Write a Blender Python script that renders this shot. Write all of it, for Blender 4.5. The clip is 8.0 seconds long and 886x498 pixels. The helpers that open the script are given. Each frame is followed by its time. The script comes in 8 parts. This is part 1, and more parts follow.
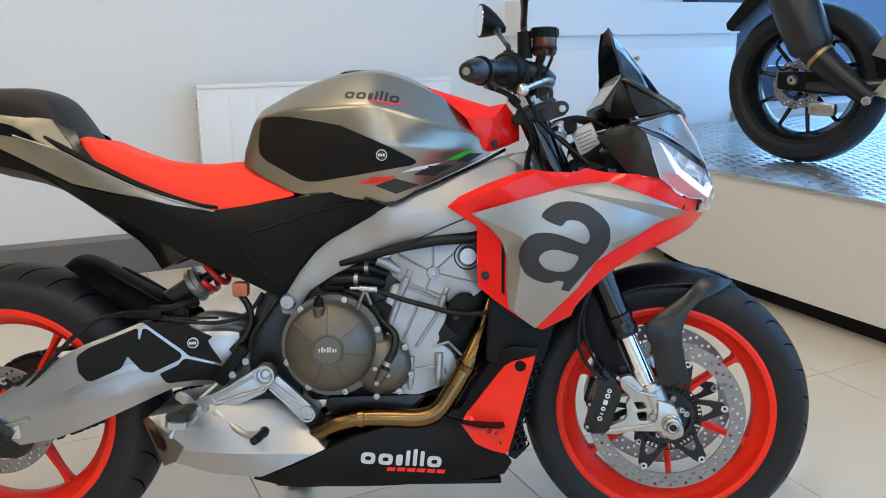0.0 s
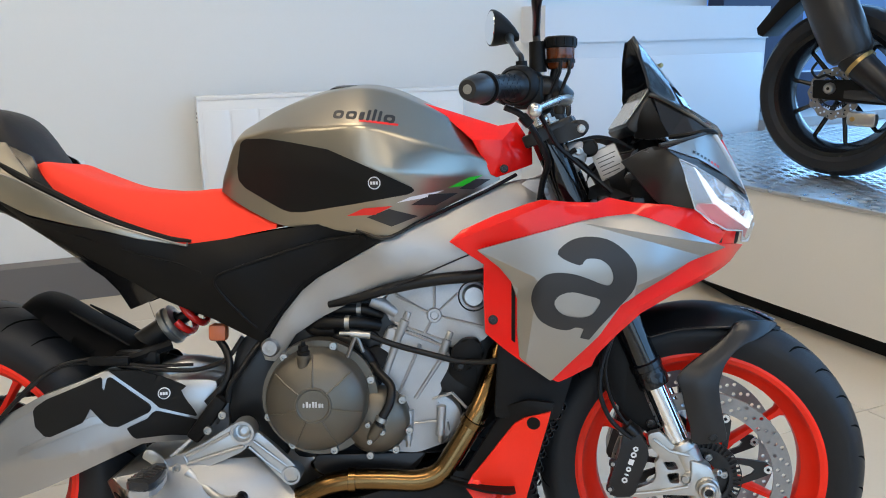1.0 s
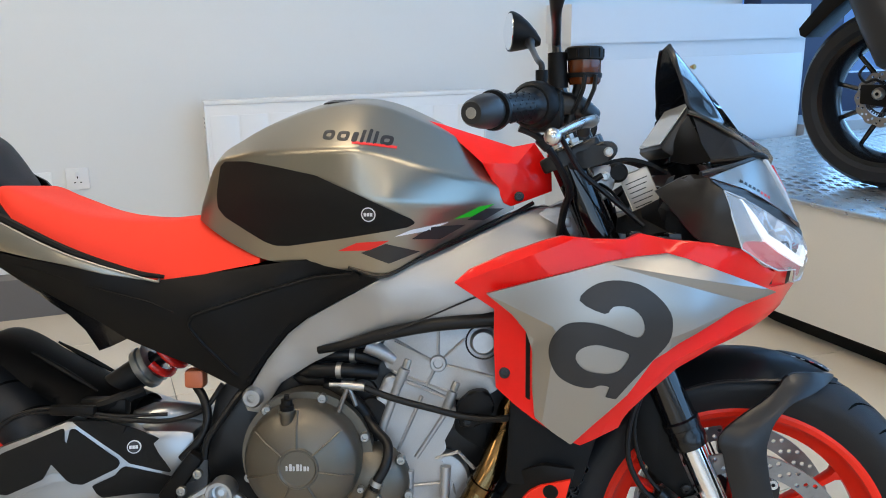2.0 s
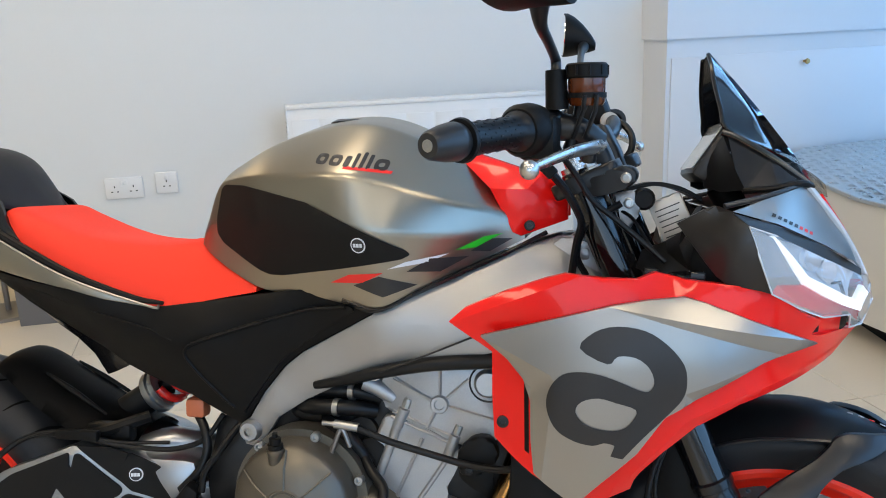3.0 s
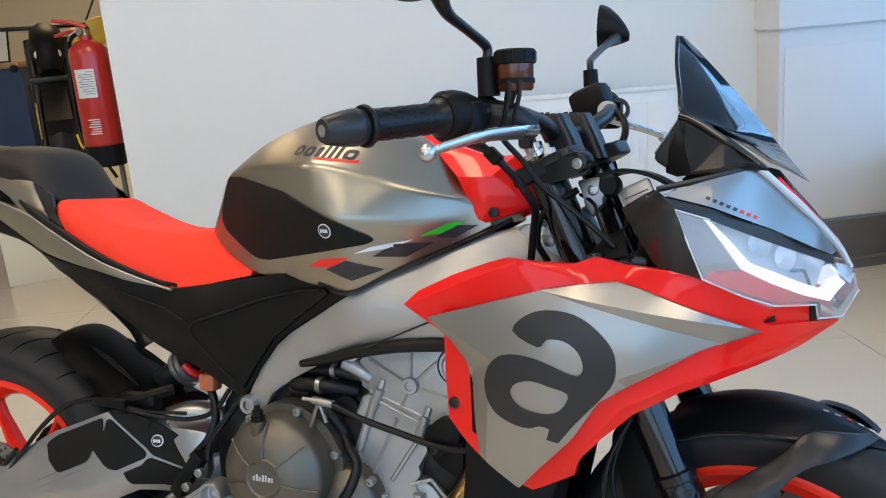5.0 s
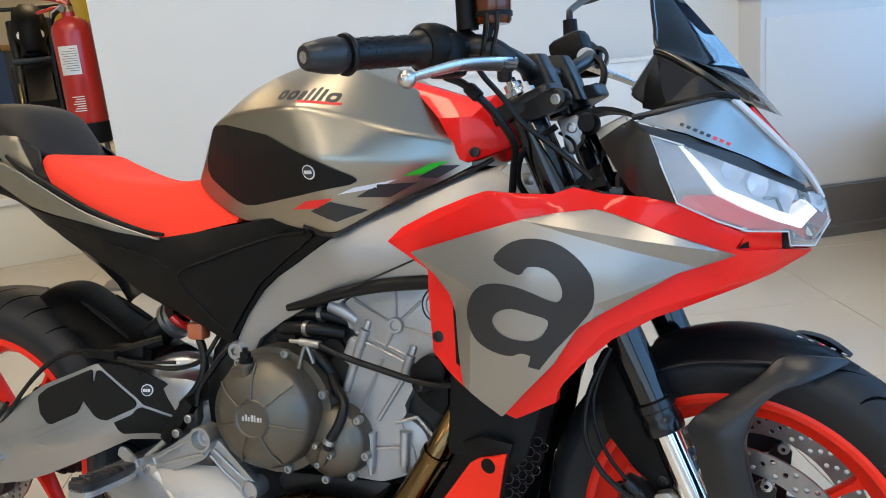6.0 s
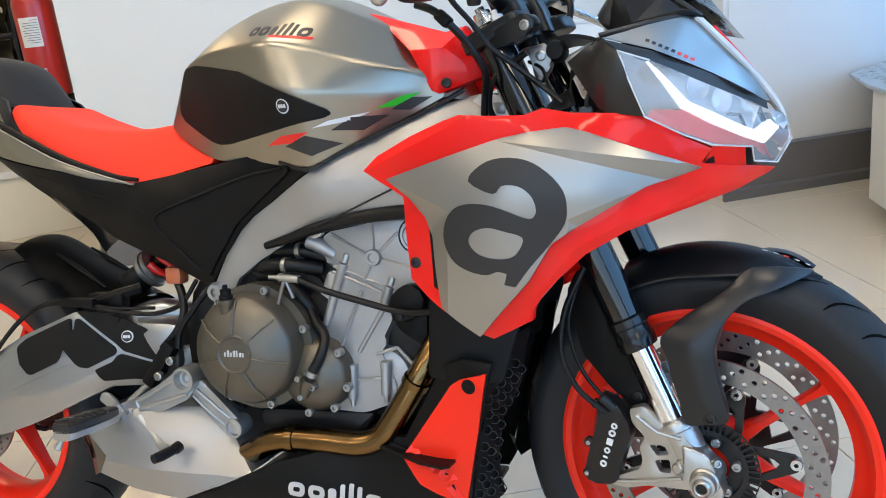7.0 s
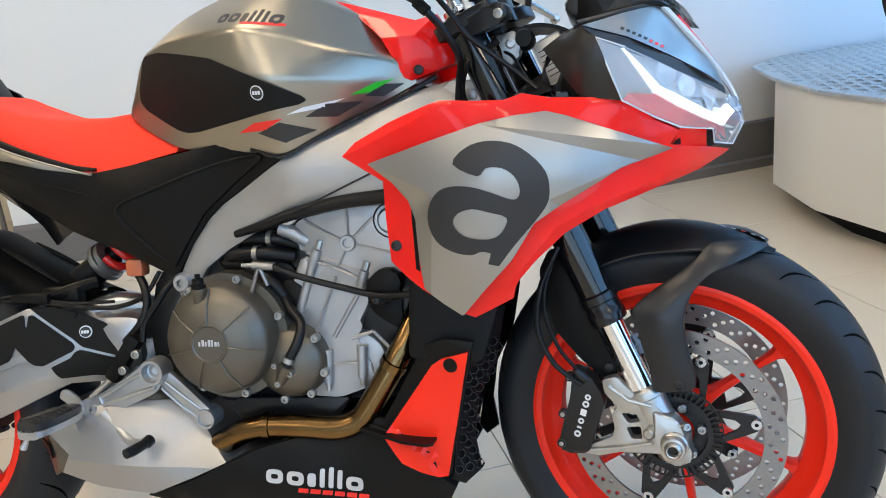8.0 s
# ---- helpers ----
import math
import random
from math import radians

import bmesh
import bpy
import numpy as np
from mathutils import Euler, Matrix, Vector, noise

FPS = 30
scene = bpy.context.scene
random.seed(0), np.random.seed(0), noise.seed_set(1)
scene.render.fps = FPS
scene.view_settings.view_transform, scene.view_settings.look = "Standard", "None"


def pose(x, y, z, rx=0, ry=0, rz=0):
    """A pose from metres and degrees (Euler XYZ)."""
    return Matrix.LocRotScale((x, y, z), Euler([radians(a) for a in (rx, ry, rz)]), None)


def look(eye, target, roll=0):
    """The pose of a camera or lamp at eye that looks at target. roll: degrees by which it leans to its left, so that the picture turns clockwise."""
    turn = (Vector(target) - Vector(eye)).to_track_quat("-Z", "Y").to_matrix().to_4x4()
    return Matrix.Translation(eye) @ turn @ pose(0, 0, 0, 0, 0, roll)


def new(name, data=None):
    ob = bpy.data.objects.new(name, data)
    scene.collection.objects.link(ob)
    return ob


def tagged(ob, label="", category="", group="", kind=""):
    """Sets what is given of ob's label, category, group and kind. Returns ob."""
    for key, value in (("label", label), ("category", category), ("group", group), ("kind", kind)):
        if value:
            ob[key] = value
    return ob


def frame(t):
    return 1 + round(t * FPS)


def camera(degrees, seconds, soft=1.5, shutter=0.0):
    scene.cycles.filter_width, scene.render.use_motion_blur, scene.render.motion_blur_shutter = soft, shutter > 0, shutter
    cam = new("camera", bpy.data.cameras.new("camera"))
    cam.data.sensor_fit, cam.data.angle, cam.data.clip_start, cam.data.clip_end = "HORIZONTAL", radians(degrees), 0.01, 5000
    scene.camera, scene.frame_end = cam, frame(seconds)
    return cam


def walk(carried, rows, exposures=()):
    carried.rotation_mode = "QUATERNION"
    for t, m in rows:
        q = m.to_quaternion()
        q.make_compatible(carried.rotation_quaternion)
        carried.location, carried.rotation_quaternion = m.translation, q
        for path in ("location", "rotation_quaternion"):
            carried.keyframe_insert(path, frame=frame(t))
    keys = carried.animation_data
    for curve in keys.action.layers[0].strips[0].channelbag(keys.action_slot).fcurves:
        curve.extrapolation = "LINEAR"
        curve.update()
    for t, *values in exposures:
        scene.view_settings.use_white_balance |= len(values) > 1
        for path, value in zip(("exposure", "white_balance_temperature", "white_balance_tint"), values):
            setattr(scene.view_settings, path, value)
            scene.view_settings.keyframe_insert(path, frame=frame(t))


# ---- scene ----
from mathutils.bvhtree import BVHTree
from mathutils.geometry import delaunay_2d_cdt

cam = camera(56.20, 8.0, 1.0)
PATH = [
    (0.0, (-0.0354, -0.1108, 1.0993), (0.0013, 1.8179, 0.5712), -0.34),
    (0.5, (-0.0203, -0.0076, 1.1013), (-0.0020, 1.9231, 0.5796), -0.49),
    (1.0, (-0.0018, 0.0941, 1.1043), (-0.0114, 2.0264, 0.5885), -0.73),
    (1.5, (0.0092, 0.1864, 1.1077), (-0.0219, 2.1195, 0.5955), -0.74),
    (2.0, (0.0290, 0.2867, 1.1195), (-0.0434, 2.2158, 0.5970), -0.82),
    (3.5, (0.2979, 0.4451, 1.1474), (-0.2507, 2.2953, 0.6222), -2.96),
    (4.0, (0.3860, 0.4589, 1.1410), (-0.2936, 2.2690, 0.6294), -3.60),
    (5.5, (0.4806, 0.4312, 1.0828), (-0.2658, 2.2191, 0.5864), -4.90),
    (6.0, (0.4862, 0.4109, 1.0462), (-0.2326, 2.2026, 0.5237), -5.40),
    (6.5, (0.4907, 0.3884, 1.0114), (-0.1995, 2.1820, 0.4578), -6.08),
    (7.0, (0.4882, 0.3667, 0.9802), (-0.1660, 2.1681, 0.4084), -6.56),
    (7.5, (0.4604, 0.3432, 0.9737), (-0.1154, 2.1657, 0.3848), -6.64),
    (8.0, (0.3890, 0.3059, 0.9826), (-0.0361, 2.1637, 0.3762), -5.87),
]
walk(cam, [(t, look(eye, target, roll)) for t, eye, target, roll in PATH],
     [(0.0, 0.0), (2.0, 0.0), (4.0, 0.05), (5.5, 0.0), (6.5, 0.12), (7.0, 0.24), (8.0, 0.24)])

# ---------------------------------------------------------------- light
world = bpy.data.worlds.new("daylight")
scene.world = world
world.use_nodes = True
wt = world.node_tree
sky = wt.nodes.new("ShaderNodeTexSky")
sky.sky_type = "NISHITA"
sky.sun_disc = False
sky.sun_elevation, sky.sun_rotation = radians(38), radians(200)
wt.links.new(sky.outputs[0], wt.nodes["Background"].inputs[0])
wt.nodes["Background"].inputs[1].default_value = 0.08
sun = bpy.data.lights.new("sun", "SUN")
sun.energy, sun.angle, sun.color = 2.0, radians(0.5), (1.0, 0.95, 0.88)
new("sun", sun).matrix_basis = look((0, 0, 8), (-1.2, 3.4, 3.2))


def area(name, eye, target, w, h, watts, colour):
    l = bpy.data.lights.new(name, "AREA")
    l.shape, l.size, l.size_y, l.energy, l.color = "RECTANGLE", w, h, watts, colour
    ob = new(name, l)
    ob.matrix_basis = look(eye, target)
    return ob


H = 3.5                              # ceiling height
BLUE, WARM = (0.24, 0.54, 1.0), (1.0, 0.80, 0.55)
area("shop_window_light", (4.45, 0.3, 2.0), (0, 0.3, 1.8), 7.6, 2.7, 186, BLUE)
area("shop_window_light", (3.30, 5.85, 2.05), (2.15, 3.86, 1.75), 3.0, 2.5, 118, BLUE)
area("shop_window_light", (1.2, -4.35, 2.0), (1.0, 2, 0.9), 5.5, 2.7, 84, (0.42, 0.68, 1.0))
for x, y in ((-2.6, 0.4), (-0.4, 0.4), (1.8, 0.4), (-2.6, -2.2), (-0.4, -2.2), (1.8, -2.2), (-0.9, 2.2)):
    area("ceiling_panel_light", (x, y, H - 0.04), (x, y, 0), 1.16, 0.58, 20, WARM)
area("back_room_light", (-4.4, 5.6, 3.4), (-4.2, 5.0, 0), 1.4, 1.4, 54, (1.0, 0.74, 0.42))


# ---------------------------------------------------------------- materials
def nodes_of(name):
    m = bpy.data.materials.new(name)
    m.use_nodes = True
    t = m.node_tree
    return m, t, t.nodes["Principled BSDF"]


def surface(name, colour, rough=0.5, metal=0.0, coat=0.0, grain=0.0, grain_size=200.0, vary=0.0, vary_size=6.0,
            bump=0.0, bump_size=300.0, rough_vary=0.0, spec=0.5, stretch=(1, 1, 1)):
    """A painted, moulded or cast surface: base colour with two scales of variation, gloss that varies, and fine relief."""
    m, t, b = nodes_of(name)
    b.inputs["Base Color"].default_value = (*colour, 1)
    b.inputs["Roughness"].default_value = rough
    b.inputs["Metallic"].default_value = metal
    b.inputs["Specular IOR Level"].default_value = spec
    b.inputs["Coat Weight"].default_value = coat
    b.inputs["Coat Roughness"].default_value = 0.035
    at = t.nodes.new("ShaderNodeTexCoord")
    mp = t.nodes.new("ShaderNodeMapping")
    mp.inputs["Scale"].default_value = stretch
    t.links.new(at.outputs["Object"], mp.inputs["Vector"])
    def noise_at(size, detail=3.0):
        n = t.nodes.new("ShaderNodeTexNoise")
        n.inputs["Scale"].default_value = size
        n.inputs["Detail"].default_value = detail
        t.links.new(mp.outputs["Vector"], n.inputs["Vector"])
        return n
    if vary or grain:
        big, small = noise_at(vary_size, 4.0), noise_at(grain_size, 2.0)
        add = t.nodes.new("ShaderNodeMath"); add.operation = "MULTIPLY_ADD"
        t.links.new(big.outputs["Fac"], add.inputs[0]); add.inputs[1].default_value = vary * 2
        g = t.nodes.new("ShaderNodeMath"); g.operation = "MULTIPLY_ADD"
        t.links.new(small.outputs["Fac"], g.inputs[0]); g.inputs[1].default_value = grain * 2; g.inputs[2].default_value = 1 - vary - grain
        t.links.new(g.outputs[0], add.inputs[2])
        mul = t.nodes.new("ShaderNodeVectorMath"); mul.operation = "SCALE"
        mul.inputs[0].default_value = colour
        t.links.new(add.outputs[0], mul.inputs["Scale"])
        t.links.new(mul.outputs[0], b.inputs["Base Color"])
    if rough_vary:
        n = noise_at(vary_size * 3, 5.0)
        r = t.nodes.new("ShaderNodeMapRange")
        r.inputs["To Min"].default_value = max(0.02, rough - rough_vary)
        r.inputs["To Max"].default_value = min(1, rough + rough_vary)
        t.links.new(n.outputs["Fac"], r.inputs["Value"])
        t.links.new(r.outputs[0], b.inputs["Roughness"])
    if bump:
        n = noise_at(bump_size, 3.0)
        k = t.nodes.new("ShaderNodeBump")
        k.inputs["Strength"].default_value = bump
        k.inputs["Distance"].default_value = 0.001
        t.links.new(n.outputs["Fac"], k.inputs["Height"])
        t.links.new(k.outputs[0], b.inputs["Normal"])
    return m


def glass(name, colour=(1, 1, 1), rough=0.0, ior=1.45):
    m, t, b = nodes_of(name)
    b.inputs["Base Color"].default_value = (*colour, 1)
    b.inputs["Roughness"].default_value = rough
    b.inputs["Transmission Weight"].default_value = 1.0
    b.inputs["IOR"].default_value = ior
    return m


def thin_clear(name, tint=(1, 1, 1), gloss=0.06, rough=0.02, white_sheen=0.0):
    """A thin clear pane: lets light straight through, with a Fresnel gloss on top and a share of diffuse white."""
    m = bpy.data.materials.new(name)
    m.use_nodes = True
    t = m.node_tree
    t.nodes.clear()
    out = t.nodes.new("ShaderNodeOutputMaterial")
    mix = t.nodes.new("ShaderNodeMixShader")
    see, shine, fr = t.nodes.new("ShaderNodeBsdfTransparent"), t.nodes.new("ShaderNodeBsdfGlossy"), t.nodes.new("ShaderNodeFresnel")
    see.inputs["Color"].default_value = (*tint, 1)
    shine.inputs["Roughness"].default_value = rough
    fr.inputs["IOR"].default_value = 1.0 + gloss * 10
    t.links.new(fr.outputs[0], mix.inputs[0])
    veil, dull = t.nodes.new("ShaderNodeMixShader"), t.nodes.new("ShaderNodeBsdfDiffuse")
    veil.inputs[0].default_value = white_sheen
    dull.inputs["Color"].default_value = (0.8, 0.82, 0.85, 1)
    t.links.new(see.outputs[0], veil.inputs[1])
    t.links.new(dull.outputs[0], veil.inputs[2])
    t.links.new(veil.outputs[0], mix.inputs[1])
    t.links.new(shine.outputs[0], mix.inputs[2])
    t.links.new(mix.outputs[0], out.inputs[0])
    return m


def lamp_face(name, colour, strength):
    m, t, b = nodes_of(name)
    b.inputs["Base Color"].default_value = (*colour, 1)
    b.inputs["Emission Color"].default_value = (*colour, 1)
    b.inputs["Emission Strength"].default_value = strength
    return m


M = {}
M["silver"] = surface("satin_silver_paint", (0.34, 0.335, 0.322), 0.35, 0.95, grain=0.04, grain_size=900, vary=0.03, bump=0.02, bump_size=900, rough_vary=0.03)
M["bronze"] = surface("satin_grey_paint", (0.33, 0.305, 0.255), 0.31, 0.95, grain=0.04, grain_size=900, vary=0.03, bump=0.02, bump_size=900, rough_vary=0.03)
M["red"] = surface("gloss_red_paint", (0.86, 0.008, 0.006), 0.34, 0.0, coat=0.5, vary=0.03, grain=0.01, spec=0.15)
M["rim_red"] = surface("satin_red_wheel_paint", (0.90, 0.030, 0.012), 0.36, 0.0, coat=0.2, vary=0.04, grain=0.02, spec=0.15)
M["seat_red"] = surface("red_seat_vinyl", (0.92, 0.045, 0.020), 0.62, 0.0, vary=0.04, grain=0.05, grain_size=700, bump=0.25, bump_size=1400, spec=0.25)
M["seat_black"] = surface("dark_seat_vinyl", (0.019, 0.016, 0.014), 0.5, 0.0, spec=0.25, vary=0.1, grain=0.1, grain_size=700, bump=0.3, bump_size=1200)
M["plastic"] = surface("black_moulded_plastic", (0.0052, 0.0050, 0.0050), 0.46, 0.0, vary=0.12, grain=0.12, grain_size=600, bump=0.15, bump_size=900, rough_vary=0.06, spec=0.16)
M["plastic_gloss"] = surface("black_gloss_plastic", (0.008, 0.008, 0.009), 0.2, 0.0, vary=0.1, spec=0.4)
M["plastic_grey"] = surface("dark_grey_plastic", (0.021, 0.021, 0.022), 0.34, 0.0, vary=0.08, grain=0.08, bump=0.08, bump_size=900, spec=0.38)
M["guard"] = surface("satin_black_mudguard", (0.0125, 0.0130, 0.0150), 0.30, 0.0, vary=0.08, grain=0.06, bump=0.05, bump_size=900, spec=0.4)
M["rubber"] = surface("black_rubber", (0.0060, 0.0060, 0.0065), 0.36, 0.0, vary=0.15, grain=0.12, bump=0.12, bump_size=700, spec=0.28)
M["tyre"] = surface("tyre_rubber", (0.017, 0.0180, 0.0205), 0.46, 0.0, vary=0.18, vary_size=14, grain=0.12, grain_size=500, bump=0.2, bump_size=500, rough_vary=0.08, spec=0.22)
# shade inside the tread cuts, put in as a near-black colour
M["groove"] = surface("painted_groove_shade", (0.003, 0.003, 0.003), 0.9, 0.0, vary=0.1, spec=0.05)
M["pad"] = surface("textured_rubber_pad", (0.0075, 0.0072, 0.0068), 0.55, 0.0, vary=0.08, grain=0.2, grain_size=1600, bump=0.5, bump_size=2400, spec=0.18)
M["logo"] = surface("dark_grey_vinyl_film", (0.022, 0.022, 0.024), 0.42, 0.2, vary=0.03, grain=0.03)
M["film_black"] = surface("black_vinyl_film", (0.02, 0.02, 0.021), 0.4, 0.0, vary=0.05)
M["film_red"] = surface("red_vinyl_film", (0.80, 0.02, 0.015), 0.35, 0.0, vary=0.03)
M["film_green"] = surface("green_vinyl_film", (0.02, 0.48, 0.02), 0.35, 0.0, vary=0.03)
M["film_white"] = surface("white_vinyl_film", (0.72, 0.73, 0.75), 0.35, 0.0, vary=0.03)
M["film_silver"] = surface("silver_vinyl_film", (0.55, 0.55, 0.56), 0.35, 0.3, vary=0.03)
M["frame"] = surface("satin_aluminium_frame", (0.42, 0.42, 0.42), 0.50, 0.85, vary=0.04, grain=0.05, grain_size=700, bump=0.05, bump_size=700, rough_vary=0.05)
M["swingarm"] = surface("silver_swingarm_paint", (0.38, 0.395, 0.415), 0.32, 0.92, vary=0.04, grain=0.04, grain_size=700, bump=0.04, bump_size=700)
M["cast"] = surface("cast_aluminium", (0.40, 0.408, 0.42), 0.42, 0.7, vary=0.1, vary_size=20, grain=0.1, grain_size=500, bump=0.3, bump_size=800, rough_vary=0.08)
M["magnesium"] = surface("bronze_grey_cast_cover", (0.135, 0.122, 0.100), 0.40, 0.75, vary=0.06, grain=0.08, grain_size=600, bump=0.2, bump_size=900)
M["foot"] = surface("silver_painted_casting", (0.46, 0.455, 0.44), 0.33, 0.90, vary=0.06, vary_size=20, grain=0.04, bump=0.03, bump_size=700, rough_vary=0.05)
M["tin"] = surface("bead_blasted_aluminium", (0.46, 0.47, 0.48), 0.36, 0.85, vary=0.05, grain=0.05, bump=0.1, bump_size=800)
M["machined"] = surface("machined_aluminium", (0.56, 0.56, 0.55), 0.27, 0.95, vary=0.05, grain=0.05, rough_vary=0.06)
M["chrome"] = surface("polished_chrome", (0.80, 0.80, 0.80), 0.08, 1.0)
M["steel"] = surface("brushed_disc_steel", (0.27, 0.26, 0.255), 0.36, 0.9, vary=0.1, vary_size=30, grain=0.1, rough_vary=0.08)
M["zinc"] = surface("zinc_plated_steel", (0.42, 0.42, 0.41), 0.33, 0.9, vary=0.12, vary_size=60)
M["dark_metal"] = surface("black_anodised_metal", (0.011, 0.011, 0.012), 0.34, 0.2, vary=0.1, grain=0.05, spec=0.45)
M["fork_black"] = surface("gloss_black_fork_enamel", (0.005, 0.005, 0.006), 0.09, 0.0, vary=0.08, spec=0.6)
M["pipe"] = surface("heat_tinted_exhaust_steel", (0.19, 0.113, 0.045), 0.21, 1.0, vary=0.4, vary_size=11, grain=0.04, rough_vary=0.06)
M["muffler"] = surface("satin_steel_silencer", (0.37, 0.372, 0.375), 0.40, 0.85, vary=0.06, grain=0.06, grain_size=800, bump=0.05)
M["spring"] = surface("red_spring_enamel", (0.70, 0.02, 0.015), 0.25, 0.0, coat=0.6, vary=0.05)
M["amber"] = surface("amber_fluid_bottle", (0.085, 0.018, 0.003), 0.12, 0.0, coat=0.2, vary=0.3, vary_size=40)
M["orange"] = surface("orange_reservoir_plastic", (0.45, 0.12, 0.05), 0.4, 0.0, vary=0.15, vary_size=40)
M["screen"] = surface("dark_smoked_screen", (0.006, 0.006, 0.007), 0.03, 0.0, coat=1.0, vary=0.05)
# the last value, diffuse white, imitates ceiling light reflected on the lens
M["lens"] = thin_clear("clear_lamp_lens", (0.93, 0.94, 0.95), 0.05, 0.03, 0.26)
M["frost"] = surface("clear_lens_edge_plastic", (0.60, 0.62, 0.65), 0.22, 0.0, vary=0.08, vary_size=40)
M["reflector"] = surface("satin_lamp_bezel", (0.20, 0.19, 0.18), 0.6, 0.0, vary=0.04, spec=0.2)
M["lamp_chrome"] = surface("satin_lamp_reflector", (0.78, 0.80, 0.84), 0.35, 0.55, vary=0.03)
M["daylight_strip"] = lamp_face("running_light_strip", (0.94, 0.97, 1.0), 0.8)
M["mirror"] = surface("mirror_glass", (0.86, 0.88, 0.9), 0.02, 1.0)
M["tag"] = surface("pale_metal_tag", (0.62, 0.60, 0.56), 0.4, 0.3, vary=0.1, vary_size=30)
M["display"] = surface("grey_lcd_glass", (0.40, 0.43, 0.46), 0.12, 0.0, coat=0.4)
M["radiator_core"] = surface("black_radiator_core", (0.014, 0.014, 0.015), 0.5, 0.3, vary=0.2, bump=0.8, bump_size=500, stretch=(1, 1, 6))
M["chain"] = surface("oiled_chain_steel", (0.03, 0.03, 0.03), 0.4, 0.7, vary=0.2, vary_size=60)
M["blue_plastic"] = surface("deep_blue_plastic", (0.02, 0.05, 0.13), 0.4, 0.0, vary=0.1)

# ---------------------------------------------------------------- mesh tools
def link_mesh(name, bm, mat, parent=None, label="", angle=38):
    """Links a bmesh as one mesh object, smooth but for edges sharper than angle."""
    bmesh.ops.recalc_face_normals(bm, faces=bm.faces)
    lim = radians(angle)
    for f in bm.faces:
        f.smooth = True
    for e in bm.edges:
        e.smooth = len(e.link_faces) == 2 and e.calc_face_angle(0.0) < lim
    me = bpy.data.meshes.new(name)
    bm.to_mesh(me)
    bm.free()
    mats = mat if isinstance(mat, (list, tuple)) else [mat]
    for m in mats:
        me.materials.append(M[m] if isinstance(m, str) else m)
    ob = new(name, me)
    ob.parent = parent
    if label:
        ob["label"] = label
    return ob


def part(name, bm, mat, parent, label="", angle=38):
    return link_mesh(name, bm, mat, parent, label, angle)


def holder(name, m, label, category, group=""):
    ob = new(name)
    ob.matrix_basis = m
    ob.empty_display_size = 0.1
    return tagged(ob, label, category, group)


def rounded(pts, r, n=3, closed=True):
    """Corners of a flat outline cut to small arcs of about radius r."""
    out, k = [], len(pts)
    for i, p in enumerate(pts):
        p = Vector(p)
        if not closed and i in (0, k - 1):
            out.append(p); continue
        a, b = Vector(pts[i - 1]) - p, Vector(pts[(i + 1) % k]) - p
        ra, rb = min(r, a.length * 0.45), min(r, b.length * 0.45)
        s, e = p + a.normalized() * ra, p + b.normalized() * rb
        for j in range(n + 1):
            u = j / n
            out.append(s * (1 - u) ** 2 + p * 2 * u * (1 - u) + e * u * u)
    return out


def spline(pts, n=8, closed=False):
    """A smooth line through the points."""
    pts = [Vector(p) for p in pts]
    k, out = len(pts), []
    for i in range(k if closed else k - 1):
        p1, p2 = pts[i], pts[(i + 1) % k]
        p0 = pts[i - 1] if (i or closed) else p1 * 2 - p2
        p3 = pts[(i + 2) % k] if (i + 2 < k or closed) else p2 * 2 - p1
        for j in range(n):
            u = j / n
            out.append(0.5 * (p1 * 2 + (p2 - p0) * u + (p0 * 2 - p1 * 5 + p2 * 4 - p3) * u * u + (p1 * 3 - p0 - p2 * 3 + p3) * u ** 3))
    if not closed:
        out.append(pts[-1])
    return out


def add_loft(bm, rings, cap=True, closed=True):
    """Skins rings of equal count."""
    vs = [[bm.verts.new(p) for p in ring] for ring in rings]
    n = len(rings[0])
    for a, b in zip(vs, vs[1:]):
        for i in range(n if closed else n - 1):
            j = (i + 1) % n
            bm.faces.new((a[i], a[j], b[j], b[i]))
    if cap and closed:
        bm.faces.new(vs[0][::-1])
        bm.faces.new(vs[-1])
    return vs


def add_tube(bm, pts, radius, seg=12, cap=True, flat=1.0):
    """A tube along pts; radius is a number or one for each point."""
    pts = [Vector(p) for p in pts]
    rad = radius if isinstance(radius, (list, tuple)) else [radius] * len(pts)
    ref = None
    rings = []
    for i, p in enumerate(pts):
        d = (pts[min(i + 1, len(pts) - 1)] - pts[max(i - 1, 0)]).normalized()
        if ref is None:
            ref = d.orthogonal().normalized()
        ref = (ref - d * ref.dot(d)).normalized()
        side = d.cross(ref)
        rings.append([p + (ref * math.cos(2 * math.pi * j / seg) + side * math.sin(2 * math.pi * j / seg) * flat) * rad[i] for j in range(seg)])
    add_loft(bm, rings, cap)


def tube(pts, radius, seg=12, smooth=0, closed=False):
    bm = bmesh.new()
    if smooth:
        if isinstance(radius, (list, tuple)):
            radius = [v[0] for v in spline([(r, 0, 0) for r in radius], smooth)]
        pts = spline(pts, smooth)
    add_tube(bm, pts, radius, seg)
    return bm


def basis(axis):
    """Two directions across an axis."""
    a = Vector(axis).normalized()
    u = a.cross(Vector((0, 0, 1)))
    u = u.normalized() if u.length > 0.1 else Vector((1, 0, 0))
    return a, u, a.cross(u)


